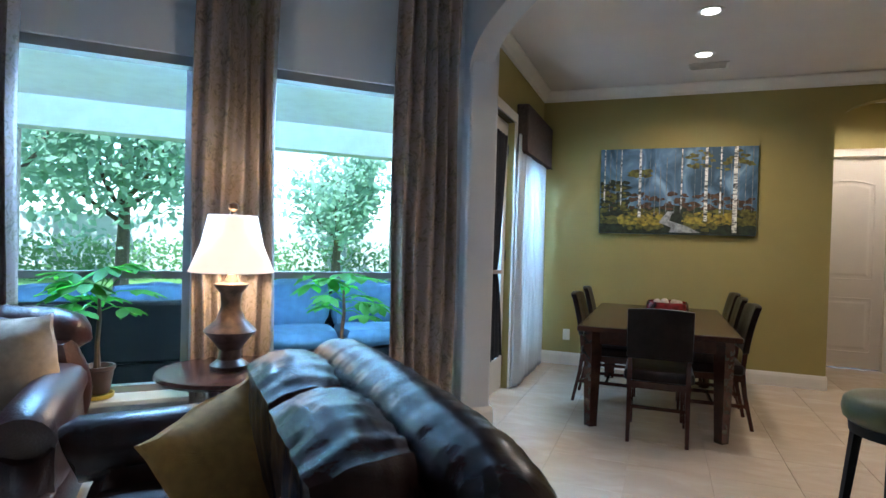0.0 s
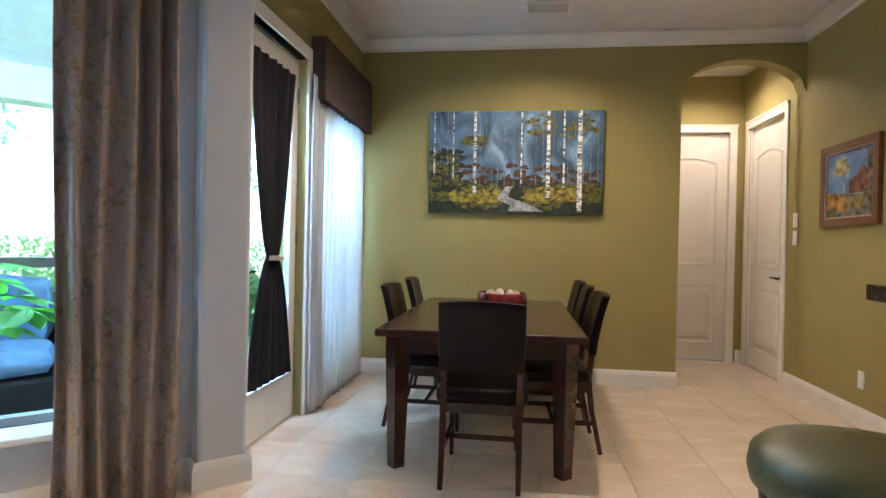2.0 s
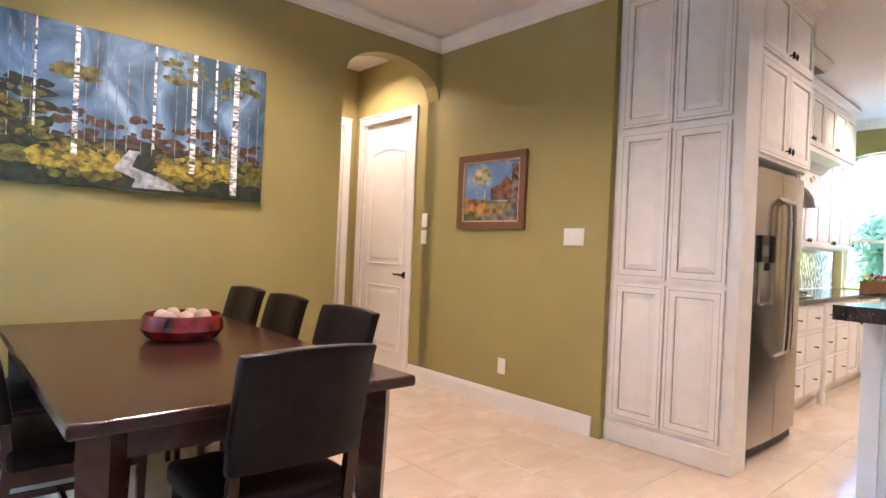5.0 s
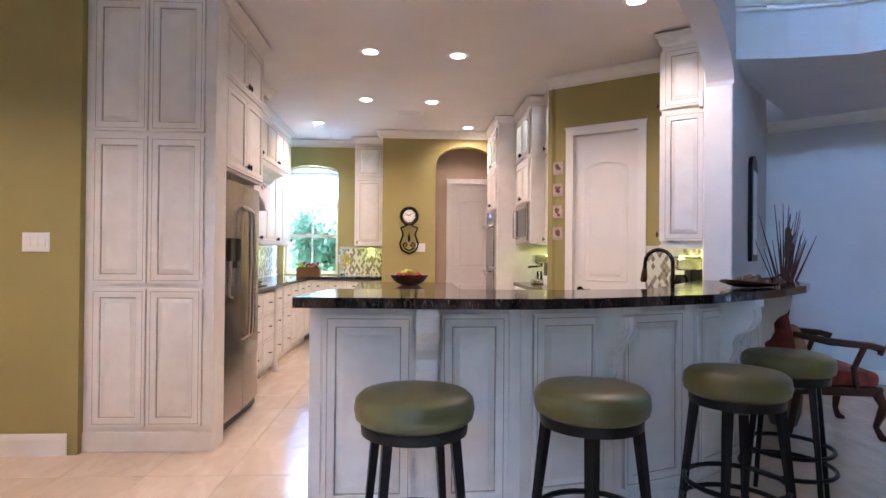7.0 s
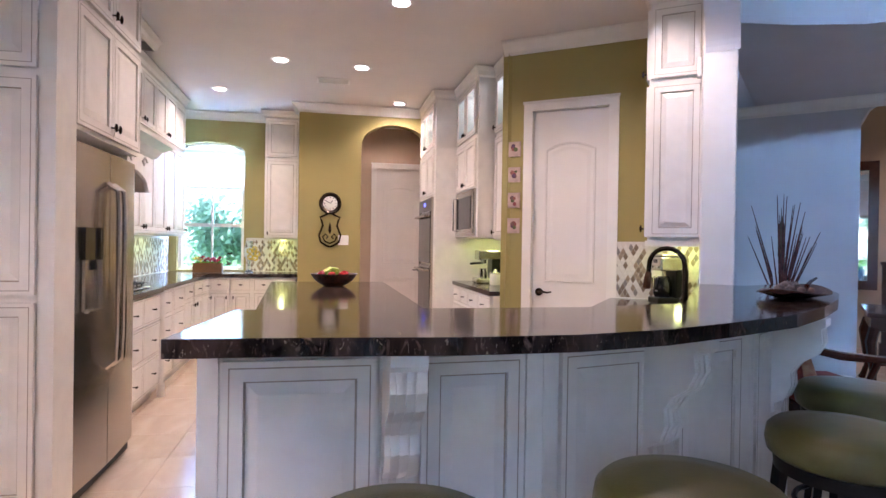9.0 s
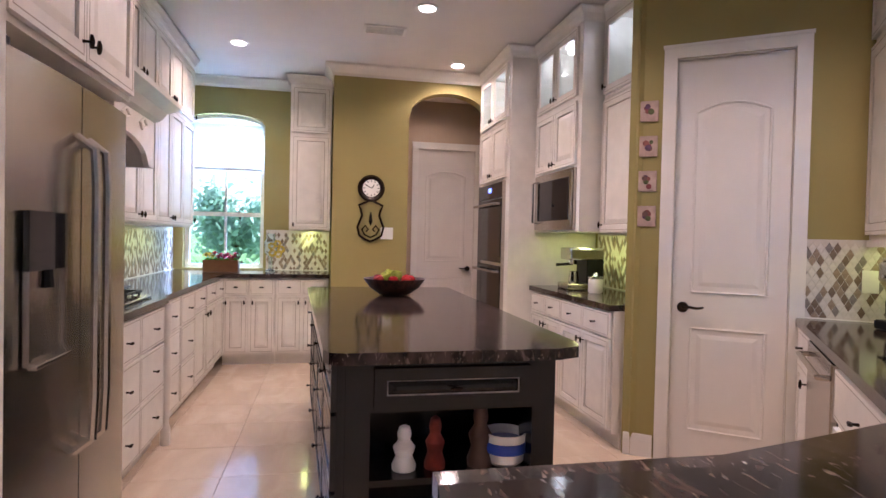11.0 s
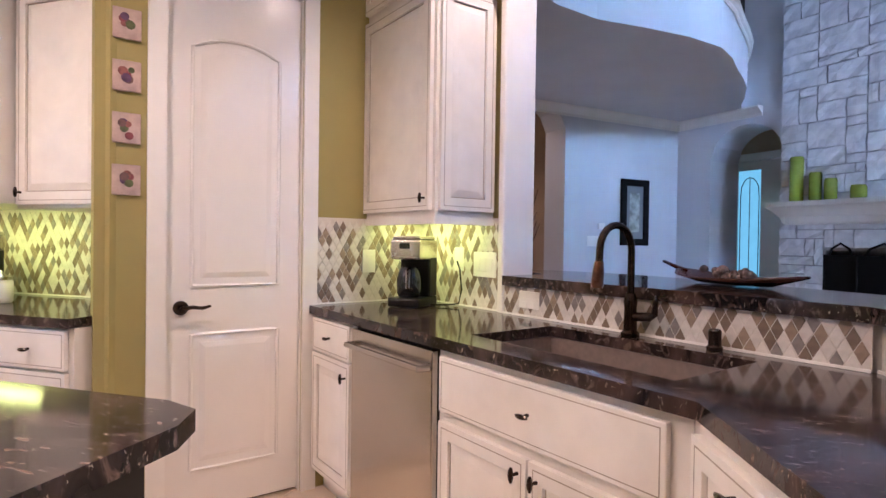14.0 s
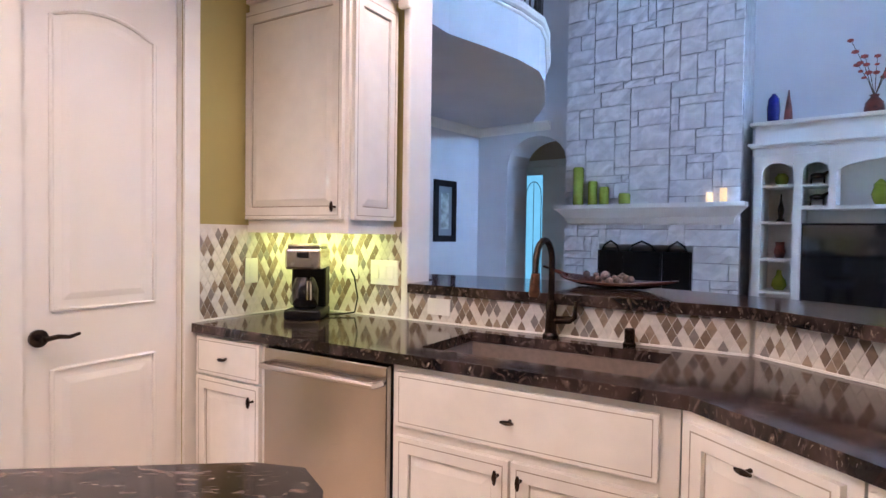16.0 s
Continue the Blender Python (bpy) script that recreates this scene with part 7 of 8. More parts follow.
for (o0, z0), (o1, z1) in (((0.02, 1.45), (0.05, 1.47)), ((0.05, 1.47), (0.07, 1.53)), ((0.07, 1.53), (0.14, 1.61)), ((0.14, 1.61), (0.17, 1.635)), ((0.17, 1.635), (0.17, 1.68))):
    vs = [bm.verts.new(p) for p in ((SX0 + 0.10 - o0, SY - o0, z0), (SX1 - 0.10 + o0, SY - o0, z0), (SX1 - 0.10 + o0, SY, z0), (SX0 + 0.10 - o0, SY, z0), (SX0 + 0.10 - o1, SY - o1, z1), (SX1 - 0.10 + o1, SY - o1, z1), (SX1 - 0.10 + o1, SY, z1), (SX0 + 0.10 - o1, SY, z1))]
    for k in range(4):
        bm.faces.new((vs[k], vs[(k + 1) % 4], vs[(k + 1) % 4 + 4], vs[k + 4]))
bm.faces.new(vs[4:])
part("moulding", bm, TRIM, mt)
for x, w, h in ((-3.08, 0.062, 0.44), (-2.90, 0.055, 0.27), (-2.76, 0.055, 0.20), (-2.52, 0.065, 0.12)):
    v = thing("lime_vase", on_l(x + 0.05, 1.885, 1.682), "lime green glass vase on the mantel", "vase", "lime vases")
    part("glass", bm_of(lambda b: lathe(b, [(w * 0.9, 0), (w, 0.01), (w, h - 0.02), (w * 0.85, h), (w * 0.7, h), (w * 0.8, 0.02)], 18)), LIME, v, "", True)
for x, h in ((-1.58, 0.10), (-1.45, 0.14)):
    v = thing("candle", on_l(x, 1.885, 1.682), "small cream candle in a glass on the mantel", "candle", "mantel candles")
    part("wax", bm_of(lambda b: lathe(b, [(0.035, 0), (0.035, h), (0.02, h)], 14)), mat("warm_candle_wax", (0.75, 0.6, 0.3), 0.5, emit=0.12, emit_color=(1, 0.7, 0.3)), v, "", True)
fs = thing("fire_screen", on_l(-2.80, 1.93, 0.36), "three-fold black iron fire screen with scroll tops", "fire screen")
for k, (x0, w, yo) in enumerate(((0.0, 0.30, 0.03), (0.30, 0.44, 0.0), (0.74, 0.30, 0.03))):
    part("mesh_panel", hbox(x0 + 0.006, x0 + w - 0.006, yo, yo + 0.006, 0.0, 0.80), BLACKP, fs, "dark mesh panel")
    bm = bmesh.new()
    cx = x0 + w / 2
    tube(bm, [(cx - w * 0.33, yo, 0.80), (cx - w * 0.25, yo, 0.86), (cx, yo, 0.91), (cx + w * 0.25, yo, 0.86), (cx + w * 0.33, yo, 0.80)], 0.012, 6)
    tube(bm, [(x0 + 0.006, yo, 0), (x0 + 0.006, yo, 0.80), (x0 + w - 0.006, yo, 0.80), (x0 + w - 0.006, yo, 0)], 0.010, 6)
    part("frame", bm, BLACKP, fs)
part("firebox_lining", hbox(-0.0, 1.02, 0.10, 0.55, 0.0, 0.01), BLACKP, fs)

# built-in shelves and television
bi = thing("media_cabinet", FRAME_L, "white built-in media cabinet with arched display niches", "cabinet")
X0, X1, Y0, Y1 = -1.20, 1.28, 1.98, 2.40
bm = bmesh.new()
box(bm, X0, X1, Y1, Y1 + 0.04, 0, 2.2)
for x in (X0, -0.86, 0.86, X1 - 0.07):
    box(bm, x, x + 0.07, Y0 + 0.012, Y1, 0, 2.2)
for z in (0.78, 1.10, 1.46, 1.82):
    box(bm, X0 + 0.07, -0.86, Y0 + 0.015, Y1, z, z + 0.025)
    box(bm, 0.93, X1 - 0.07, Y0 + 0.015, Y1, z, z + 0.025)
box(bm, -0.79, 0.86, Y0 + 0.015, Y1, 1.60, 1.635)
box(bm, X0 + 0.07, X1 - 0.07, Y0 + 0.015, Y1, 0.45, 0.48)
for x in (-0.55, 0.55):
    box(bm, x - 0.03, x + 0.03, Y0 + 0.012, Y1, 1.635, 2.2)
box(bm, -0.79, -0.58, Y0 + 0.03, Y1, 1.82, 1.84)
box(bm, X0 + 0.07, X1 - 0.07, Y0 + 0.012, Y0 + 0.03, 0.02, 0.45)
part("carcass", bm, TRIM, bi)
bm = bmesh.new()
for a, b in ((X0 + 0.07, -0.86), (-0.79, -0.58), (-0.52, 0.52), (0.58, 0.86), (0.93, X1 - 0.07)):
    n, h = 14, min(0.11, (b - a) * 0.5)
    low = [(a + (b - a) * k / n, 1.94 + h * math.sqrt(max(0, 1 - (2 * k / n - 1) ** 2))) for k in range(n + 1)]
    for p, q in zip(low, low[1:]):
        slab(bm, [p, q, (q[0], 2.13), (p[0], 2.13)], Y0, Y0 + 0.02)
box(bm, X0 - 0.01, X1 + 0.01, Y0 - 0.005, Y0 + 0.02, 2.13, 2.20)
part("arched_face", bm, TRIM, bi)
part("cornice", bm_of(lambda b: [box(b, X0 - 0.03, X1 + 0.03, Y0 - 0.03, Y1 + 0.04, 2.20, 2.225), box(b, X0 - 0.05, X1 + 0.05, Y0 - 0.05, Y1 + 0.04, 2.225, 2.245)]), TRIM, bi)
part("upper_frieze", hbox(X0, 3.6, Y0 + 0.03, 2.44, 2.246, 2.42), TRIM, bi)
part("upper_ledge", rbox(X0 - 0.04, 3.6, Y0 - 0.04, 2.44, 2.42, 2.455, 0.006), TRIM, bi)
tv = thing("television", FRAME_L, "black flat-screen television in the media cabinet", "television")
part("casing", rbox(-0.80, 0.55, Y0 + 0.06, Y0 + 0.10, 0.62, 1.47, 0.006), BLACKP, tv)
part("screen", hbox(-0.78, 0.53, Y0 + 0.056, Y0 + 0.059, 0.65, 1.45), BLACKGLASS, tv)
part("stand", hbox(-0.4, 0.2, Y0 + 0.03, Y0 + 0.25, 0.48, 0.62), BLACKP, tv)


def vase(x, y, z, prof, material, label, name="vase"):
    v = thing(name, on_l(x, y, z), label, "vase", "shelf ornaments")
    part("body", bm_of(lambda b: lathe(b, prof, 20)), material, v, "", True)
    return v


BLUEGL = mat("cobalt_glass", (0.01, 0.015, 0.16), 0.1, var=0.2)
RUST = mat("rust_red_glaze", (0.20, 0.04, 0.025), 0.3, var=0.4, scale=12)
vase(-1.08, 2.2, 2.457, [(0.04, 0), (0.055, 0.05), (0.06, 0.16), (0.05, 0.26), (0.02, 0.30), (0.018, 0.31)], BLUEGL, "tall cobalt blue glass vase")
vase(-0.95, 2.2, 2.457, [(0.03, 0), (0.04, 0.05), (0.03, 0.16), (0.012, 0.28), (0.006, 0.33)], RUST, "slender rust-red glass bottle")
for x in (-0.20, 0.05):
    vase(x, 2.2, 1.637, [(0.03, 0), (0.05, 0.02), (0.075, 0.10), (0.055, 0.17), (0.06, 0.19), (0.03, 0.22), (0.012, 0.24)], LIME, "lime green lidded jar in the niche")
vase(-0.99, 2.2, 1.847, [(0.04, 0), (0.06, 0.04), (0.06, 0.09), (0.03, 0.12)], LIME, "lime green round jar in the niche")
vase(-0.99, 2.2, 1.487, [(0.05, 0), (0.02, 0.04), (0.03, 0.12), (0.012, 0.2), (0.006, 0.28)], BRONZE, "small dark tower ornament")
vase(-0.99, 2.2, 1.127, [(0.04, 0), (0.055, 0.06), (0.04, 0.13), (0.045, 0.16)], RUST, "small red patterned vase")
vase(-0.99, 2.2, 0.807, [(0.04, 0), (0.07, 0.04), (0.06, 0.10), (0.03, 0.14), (0.02, 0.20)], LIME, "lime green jars on the shelf")
for z in (1.637, 1.842):
    o = part("horse_ornament", bm_of(lambda b: [bmesh.ops.create_icosphere(b, subdivisions=2, radius=0.05, matrix=Matrix.Translation((0, 0, 0.09)) @ Matrix.Diagonal((1.4, 0.6, 0.6, 1))), tube(b, [(-0.05, 0, 0.08), (-0.06, 0, 0)], 0.01, 6), tube(b, [(0.05, 0, 0.08), (0.05, 0, 0)], 0.01, 6), tube(b, [(0.05, 0, 0.1), (0.09, 0, 0.13)], [0.02, 0.012], 6)]), BRONZE, smooth=True)
    o.matrix_world = on_l(-0.685, 2.2, z)
    tagged(o, "small dark bronze animal ornament", "ornament")
fv = vase(-0.27, 2.2, 2.457, [(0.05, 0), (0.08, 0.05), (0.07, 0.12), (0.03, 0.17), (0.04, 0.19)], RUST, "rust vase with coral blossom branches")
rng = random.Random(5)
bl = [mat("coral_petal", (0.5, 0.10, 0.07), 0.7, var=0.3, scale=30)]
for k in range(9):
    a, l = rng.uniform(0, 6.28), rng.uniform(0.3, 0.6)
    tip = (0.5 * l * math.cos(a), 0.25 * l * math.sin(a), 0.18 + l)
    part("branch", bm_of(lambda b: tube(b, [(0, 0, 0.17), (tip[0] * 0.4, tip[1] * 0.4, 0.18 + l * 0.5), tip], [0.004, 0.003, 0.002], 5)), STEMM, fv)
    for q in range(3):
        f = 0.6 + 0.2 * q
        part("blossom", bm_of(lambda b: bmesh.ops.create_icosphere(b, subdivisions=1, radius=rng.uniform(0.02, 0.035), matrix=Matrix.Translation((tip[0] * f, tip[1] * f, 0.17 + l * f)) @ Matrix.Diagonal((1, 1, 0.6, 1)))), bl[0], fv)

# balcony with rail
bal = thing("balcony", FRAME_L, "curved pale plaster balcony with dark iron rail", "balcony")
edge = [(-2.0, -2.35), (-2.30, -1.95), (-2.52, -1.55), (-2.58, -1.15), (-2.53, -0.75), (-2.50, -0.35), (-2.53, 0.05), (-2.65, 0.35), (-2.80, 0.62), (-2.97, 0.95), (-3.14, 1.25), (-3.42, 1.62), (-3.62, 1.85), (-3.75, 2.05)]
fine = []
for a, b in zip(edge, edge[1:]):
    for k in range(4):
        fine.append((a[0] + (b[0] - a[0]) * k / 4, a[1] + (b[1] - a[1]) * k / 4))
fine.append(edge[-1])
bm = bmesh.new()
prism(bm, fine + [(-4.6, 2.05), (-4.6, -2.35)], 2.75, 3.13)
part("slab", bm, GREY, bal, "curved pale plaster fascia")
bm = bmesh.new()
tube(bm, [(x + 0.02, y, 3.18) for x, y in fine], 0.035, 8)
tube(bm, [(x + 0.015, y, 3.12) for x, y in fine], 0.015, 6)
part("cap_moulding", bm, TRIM, bal, "white cap moulding", True)
bm = bmesh.new()
tube(bm, [(x - 0.05, y, 4.05) for x, y in fine], 0.03, 8)
part("handrail", bm, MAHOG, bal, "dark wooden handrail", True)
for k, (x, y) in enumerate(fine[::1]):
    part("baluster", bm_of(lambda b: tube(b, [(x - 0.05, y, 3.19), (x - 0.05, y, 4.03)], 0.009, 6)), BRONZE, bal)
th = drape("throw", on_l(-2.93, 0.35, 0, -62), 0.85, 3.25, 4.12, 5, 0.03, mat("rust_striped_throw", (0.24, 0.10, 0.05), 0.9, var=0.8, scale=9), "rust and black patterned throw over the balcony rail", "throw")

# picture, thermostat and the entrance hall
pf = thing("framed_picture", FRAME_L @ pose(-4.6, 1.095, 0, 0, 0, 90), "matted print in a wide dark frame", "picture")
bm = bmesh.new()
for a in ((0, 0.44, 1.22, 1.30), (0, 0.44, 1.92, 2.0), (0, 0.08, 1.30, 1.92), (0.36, 0.44, 1.30, 1.92)):
    box(bm, a[0], a[1], -0.03, -0.002, a[2], a[3])
part("frame", bm, BLACKP, pf)
part("mat_board", hbox(0.08, 0.36, -0.012, -0.004, 1.30, 1.92), mat("grey_mat_board", (0.25, 0.27, 0.27), 0.8), pf)
part("print", hbox(0.14, 0.30, -0.0135, -0.012, 1.38, 1.84), mat("pale_print", (0.55, 0.58, 0.52), 0.7, var=0.3, scale=10), pf)
plate(FRAME_L @ pose(-4.6, 0.68, 1.265, 0, 0, 90), 0.165, 0.12, "white three-gang switch by the picture", gangs=3)
ths = thing("thermostat", FRAME_L @ pose(-4.6, 0.80, 1.436, 0, 0, 90), "small white wall thermostat", "thermostat")
part("case", rbox(-0.05, 0.05, -0.025, -0.001, -0.035, 0.035, 0.005), PLASTICW, ths)
mr = thing("wall_mirror", on_b(-3.35, -1.932, 0, 180), "tall narrow dark framed mirror", "mirror")
bm = bmesh.new()
slab(bm, [(-0.22, 1.22), (0.22, 1.22), (0.22, 2.05), (0.15, 2.13), (0.0, 2.16), (-0.15, 2.13), (-0.22, 2.05)], -0.035, -0.002)
part("frame", bm, BLACKP, mr)
part("mirror_glass", hbox(-0.16, 0.16, -0.038, -0.035, 1.28, 2.02), mat("silvered_mirror", (0.85, 0.85, 0.85), 0.02, 1.0, var=0.0), mr)


def armchair_red():
    ob = thing("carved_armchair", FRAME_L @ pose(-2.44, -1.80, 0, 0, 0, -146), "carved dark wood armchair with rust-red upholstery", "armchair")
    part("seat", rbox(-0.29, 0.29, -0.30, 0.24, 0.36, 0.47, 0.045, 3), REDSEAT, ob, "rust-red sprung seat", True)
    b = part("backrest", rbox(-0.25, 0.25, -0.05, 0.05, 0.0, 0.55, 0.045, 3), REDSEAT, ob, "rust-red padded back", True)
    b.matrix_basis = pose(0, 0.24, 0.47, -12, 0, 0)
    part("seat_rail", rbox(-0.30, 0.30, -0.31, 0.25, 0.30, 0.37, 0.015), MAHOG, ob)
    for sx in (-1, 1):
        part("leg", bm_of(lambda q: tube(q, [(sx * 0.27, -0.27, 0.33), (sx * 0.30, -0.31, 0.24), (sx * 0.265, -0.275, 0.09), (sx * 0.28, -0.30, 0.03), (sx * 0.285, -0.33, 0.0)], [0.035, 0.036, 0.02, 0.024, 0.03], 8)), MAHOG, ob, "carved cabriole leg", True)
        part("leg", bm_of(lambda q: tube(q, [(sx * 0.25, 0.22, 0.33), (sx * 0.25, 0.28, 0.0)], [0.028, 0.02], 8)), MAHOG, ob, "", True)
        part("arm", bm_of(lambda q: [tube(q, [(sx * 0.27, 0.26, 0.72), (sx * 0.33, 0.05, 0.68), (sx * 0.34, -0.20, 0.66), (sx * 0.35, -0.27, 0.64), (sx * 0.35, -0.25, 0.60)], [0.02, 0.026, 0.024, 0.03, 0.018], 8), tube(q, [(sx * 0.29, -0.14, 0.36), (sx * 0.33, -0.10, 0.50), (sx * 0.34, -0.16, 0.65)], 0.02, 8)]), MAHOG, ob, "carved scroll arm", True)
    c = part("cushion", rbox(-0.17, 0.17, -0.05, 0.05, 0.0, 0.32, 0.045, 3), mat("floral_cushion", (0.45, 0.30, 0.16), 0.8, alt=(0.25, 0.05, 0.03), scale=16), ob, "patterned scatter cushion", True)
    c.matrix_basis = pose(-0.05, 0.13, 0.47, -20, 0, 0)


armchair_red()
cv = thing("reed_vase", pose(3.08, -0.27, 0), "tall dark floor vase with dried reeds and cattails", "vase")
part("vase", bm_of(lambda b: lathe(b, [(0.09, 0), (0.12, 0.1), (0.14, 0.35), (0.09, 0.6), (0.06, 0.70), (0.08, 0.74)], 20)), TERRA, cv, "", True)
rng = random.Random(6)
REED = mat("dried_red_reed", (0.13, 0.035, 0.025), 0.8, var=0.4, scale=30)
for k in range(26):
    a, l, s = rng.uniform(0, 6.28), rng.uniform(0.6, 0.95), rng.uniform(0.05, 0.22)
    part("reed", bm_of(lambda b: tube(b, [(0, 0, 0.6), (s * 0.3 * math.cos(a), s * 0.3 * math.sin(a), 0.7 + l * 0.5), (s * math.cos(a), s * math.sin(a), 0.72 + l)], [0.005, 0.006, 0.002], 5)), REED, cv)
for k, (dx, dy, top_z) in enumerate(((0.22, -0.20, 1.45), (0.16, -0.14, 1.5), (0.26, -0.24, 1.38))):
    part("cattail", bm_of(lambda b: tube(b, [(0, 0, 0.62), (dx * 0.7, dy * 0.7, top_z - 0.25), (dx * 0.72, dy * 0.72, top_z - 0.24), (dx * 0.95, dy * 0.95, top_z - 0.02), (dx, dy, top_z), (dx * 1.5, dy * 1.5, top_z + 0.1)], [0.004, 0.004, 0.02, 0.02, 0.004, 0.002], 7)), STEMM, cv, "brown cattail", True)
cn = thing("console_table", FRAME_L @ pose(-4.86, -1.22, 0), "dark carved wooden console table in the entrance hall", "table")
part("tabletop", rbox(-0.55, 0.55, -0.20, 0.22, 0.72, 0.76, 0.01), MAHOG, cn)
part("apron", rbox(-0.50, 0.50, -0.17, 0.19, 0.60, 0.72, 0.01), MAHOG, cn)
for x in (-0.47, 0.47):
    for y in (-0.14, 0.16):
        part("leg", bm_of(lambda q: tube(q, [(x, y, 0.62), (x * 1.06, y * 1.2, 0.5), (x * 0.98, y, 0.15), (x * 1.05, y * 1.2, 0.03), (x * 1.06, y * 1.3, 0.0)], [0.045, 0.045, 0.022, 0.03, 0.035], 8)), MAHOG, cn, "cabriole leg", True)
ml = thing("leaning_mirror", FRAME_L @ pose(-7.44, -1.45, 0, 0, 0, 90), "large dark framed hall mirror", "mirror")
part("frame", bm_of(lambda b: [box(b, -0.30, -0.19, -0.05, -0.002, 0.8, 2.5), box(b, 0.19, 0.30, -0.05, -0.002, 0.8, 2.5), box(b, -0.19, 0.19, -0.05, -0.002, 0.8, 0.92), box(b, -0.19, 0.19, -0.05, -0.002, 2.38, 2.5)]), MAHOG, ml)
part("mirror_glass", hbox(-0.19, 0.19, -0.02, -0.004, 0.92, 2.38), mat("hall_mirror_silver", (0.8, 0.78, 0.75), 0.03, 1.0, var=0.0), ml)
# unseen downlight, added to light the entrance hall
downlight(*Lp(-6.0, -0.6), 3.3, 16)
sr = thing("stair_rail", FRAME_L @ pose(-6.3, -1.13, 0), "dark wooden stair newel and sloping handrail", "stair rail")
part("newel", bm_of(lambda b: [box(b, -0.05, 0.05, -0.05, 0.05, 0, 1.15), box(b, -0.065, 0.065, -0.065, 0.065, 1.15, 1.19), box(b, -0.07, 0.07, -0.07, 0.07, 0, 0.25)]), MAHOG, sr)
part("handrail", bm_of(lambda b: tube(b, [(0, 0.04, 1.08), (0, 0.9, 1.62), (0, 1.7, 2.12)], 0.035, 8)), MAHOG, sr, "", True)
for k in range(8):
    part("baluster", bm_of(lambda b: tube(b, [(0, 0.17 + 0.2 * k, 0.12 * (k + 1)), (0, 0.17 + 0.2 * k, 1.13 + 0.125 * (k + 1))], 0.012, 6)), BRONZE, sr)
    part("tread", hbox(-1.1, 0.06, 0.06 + 0.2 * k, 0.26 + 0.2 * k, 0.0, 0.12 * (k + 1)), TRIM, sr)
gd = part("door_glazed", hbox(0.0, 0.08, 0.0, 0.045, 0.01, 2.30), DOORW)
gd.matrix_world = on_l(-4.50, 2.965)
tagged(gd, "white door with a tall blue-lit arched glass panel", "door", kind="structure")
part("door_rail", bm_of(lambda b: [box(b, 0.39, 0.80, 0.0, 0.045, 0.01, 2.30), box(b, 0.08, 0.39, 0.0, 0.045, 0.01, 0.4), box(b, 0.08, 0.39, 0.0, 0.045, 2.19, 2.30)]), DOORW, gd)
part("casing", bm_of(lambda b: [box(b, -0.09, -0.002, -0.02, 0.05, 0.0, 2.40), box(b, -0.002, 0.89, -0.02, 0.05, 2.305, 2.40), box(b, 0.805, 0.89, -0.02, 0.05, 0.0, 2.305)]), TRIM, gd)
# pane emits a faint blue that stands in for daylight behind it
part("pane", hbox(0.08, 0.39, 0.018, 0.028, 0.4, 2.19), mat("blue_daylight_glow_glass", (0.2, 0.4, 0.5), 0.2, emit=0.14, emit_color=(0.20, 0.58, 0.72)), gd, "obscured glass with its own glow for daylight")
bm = bmesh.new()
tube(bm, [(0.11, 0.012, 0.5), (0.11, 0.012, 1.85)] + [(0.235 - 0.125 * math.cos(math.pi * k / 8), 0.012, 1.9 + 0.2 * math.sin(math.pi * k / 8)) for k in range(1, 8)] + [(0.36, 0.012, 1.85), (0.36, 0.012, 0.5)], 0.006, 5)
tube(bm, [(0.235, 0.012, 0.42), (0.235, 0.012, 2.1)], 0.005, 5)
part("leading", bm, BRONZE, gd, "dark leading strips")


# ---- sofas, lamp, plants ----
def puff(w, d, h, seed, wrinkle=0.012, n=12, power=0.45):
    """A soft cushion: a rounded block with creases."""
    bm = bmesh.new()
    bmesh.ops.create_cube(bm, size=2)
    bmesh.ops.subdivide_edges(bm, edges=bm.edges[:], cuts=n, use_grid_fill=True)
    for v in bm.verts:
        p = v.co
        r = max(abs(p.x), abs(p.y), abs(p.z))
        q = p.normalized() * r
        p = p.lerp(q * 1.05, power)
        k = noise.noise(Vector((p.x * 2.2 + seed, p.y * 2.2, p.z * 2.2))) + 0.5 * noise.noise(Vector((p.x * 6 + seed, p.y * 6, p.z * 6)))
        v.co = Vector((p.x * w / 2, p.y * d / 2, p.z * h / 2)) + p.normalized() * k * wrinkle
    return bm


def pleated(bm, w, seed):
    """Gathers across a leather cushion, deeper towards its seams."""
    for v in bm.verts:
        g = abs(v.co.x) / (w / 2)
        wave = math.sin(v.co.x * 70 + 2.5 * noise.noise(v.co * 4 + Vector((seed * 9, 0, 0))))
        pull = 1 + wave * 0.028 * (0.35 + g)
        v.co.y *= pull
        v.co.z *= 1 + (pull - 1) * 0.6
    return bm


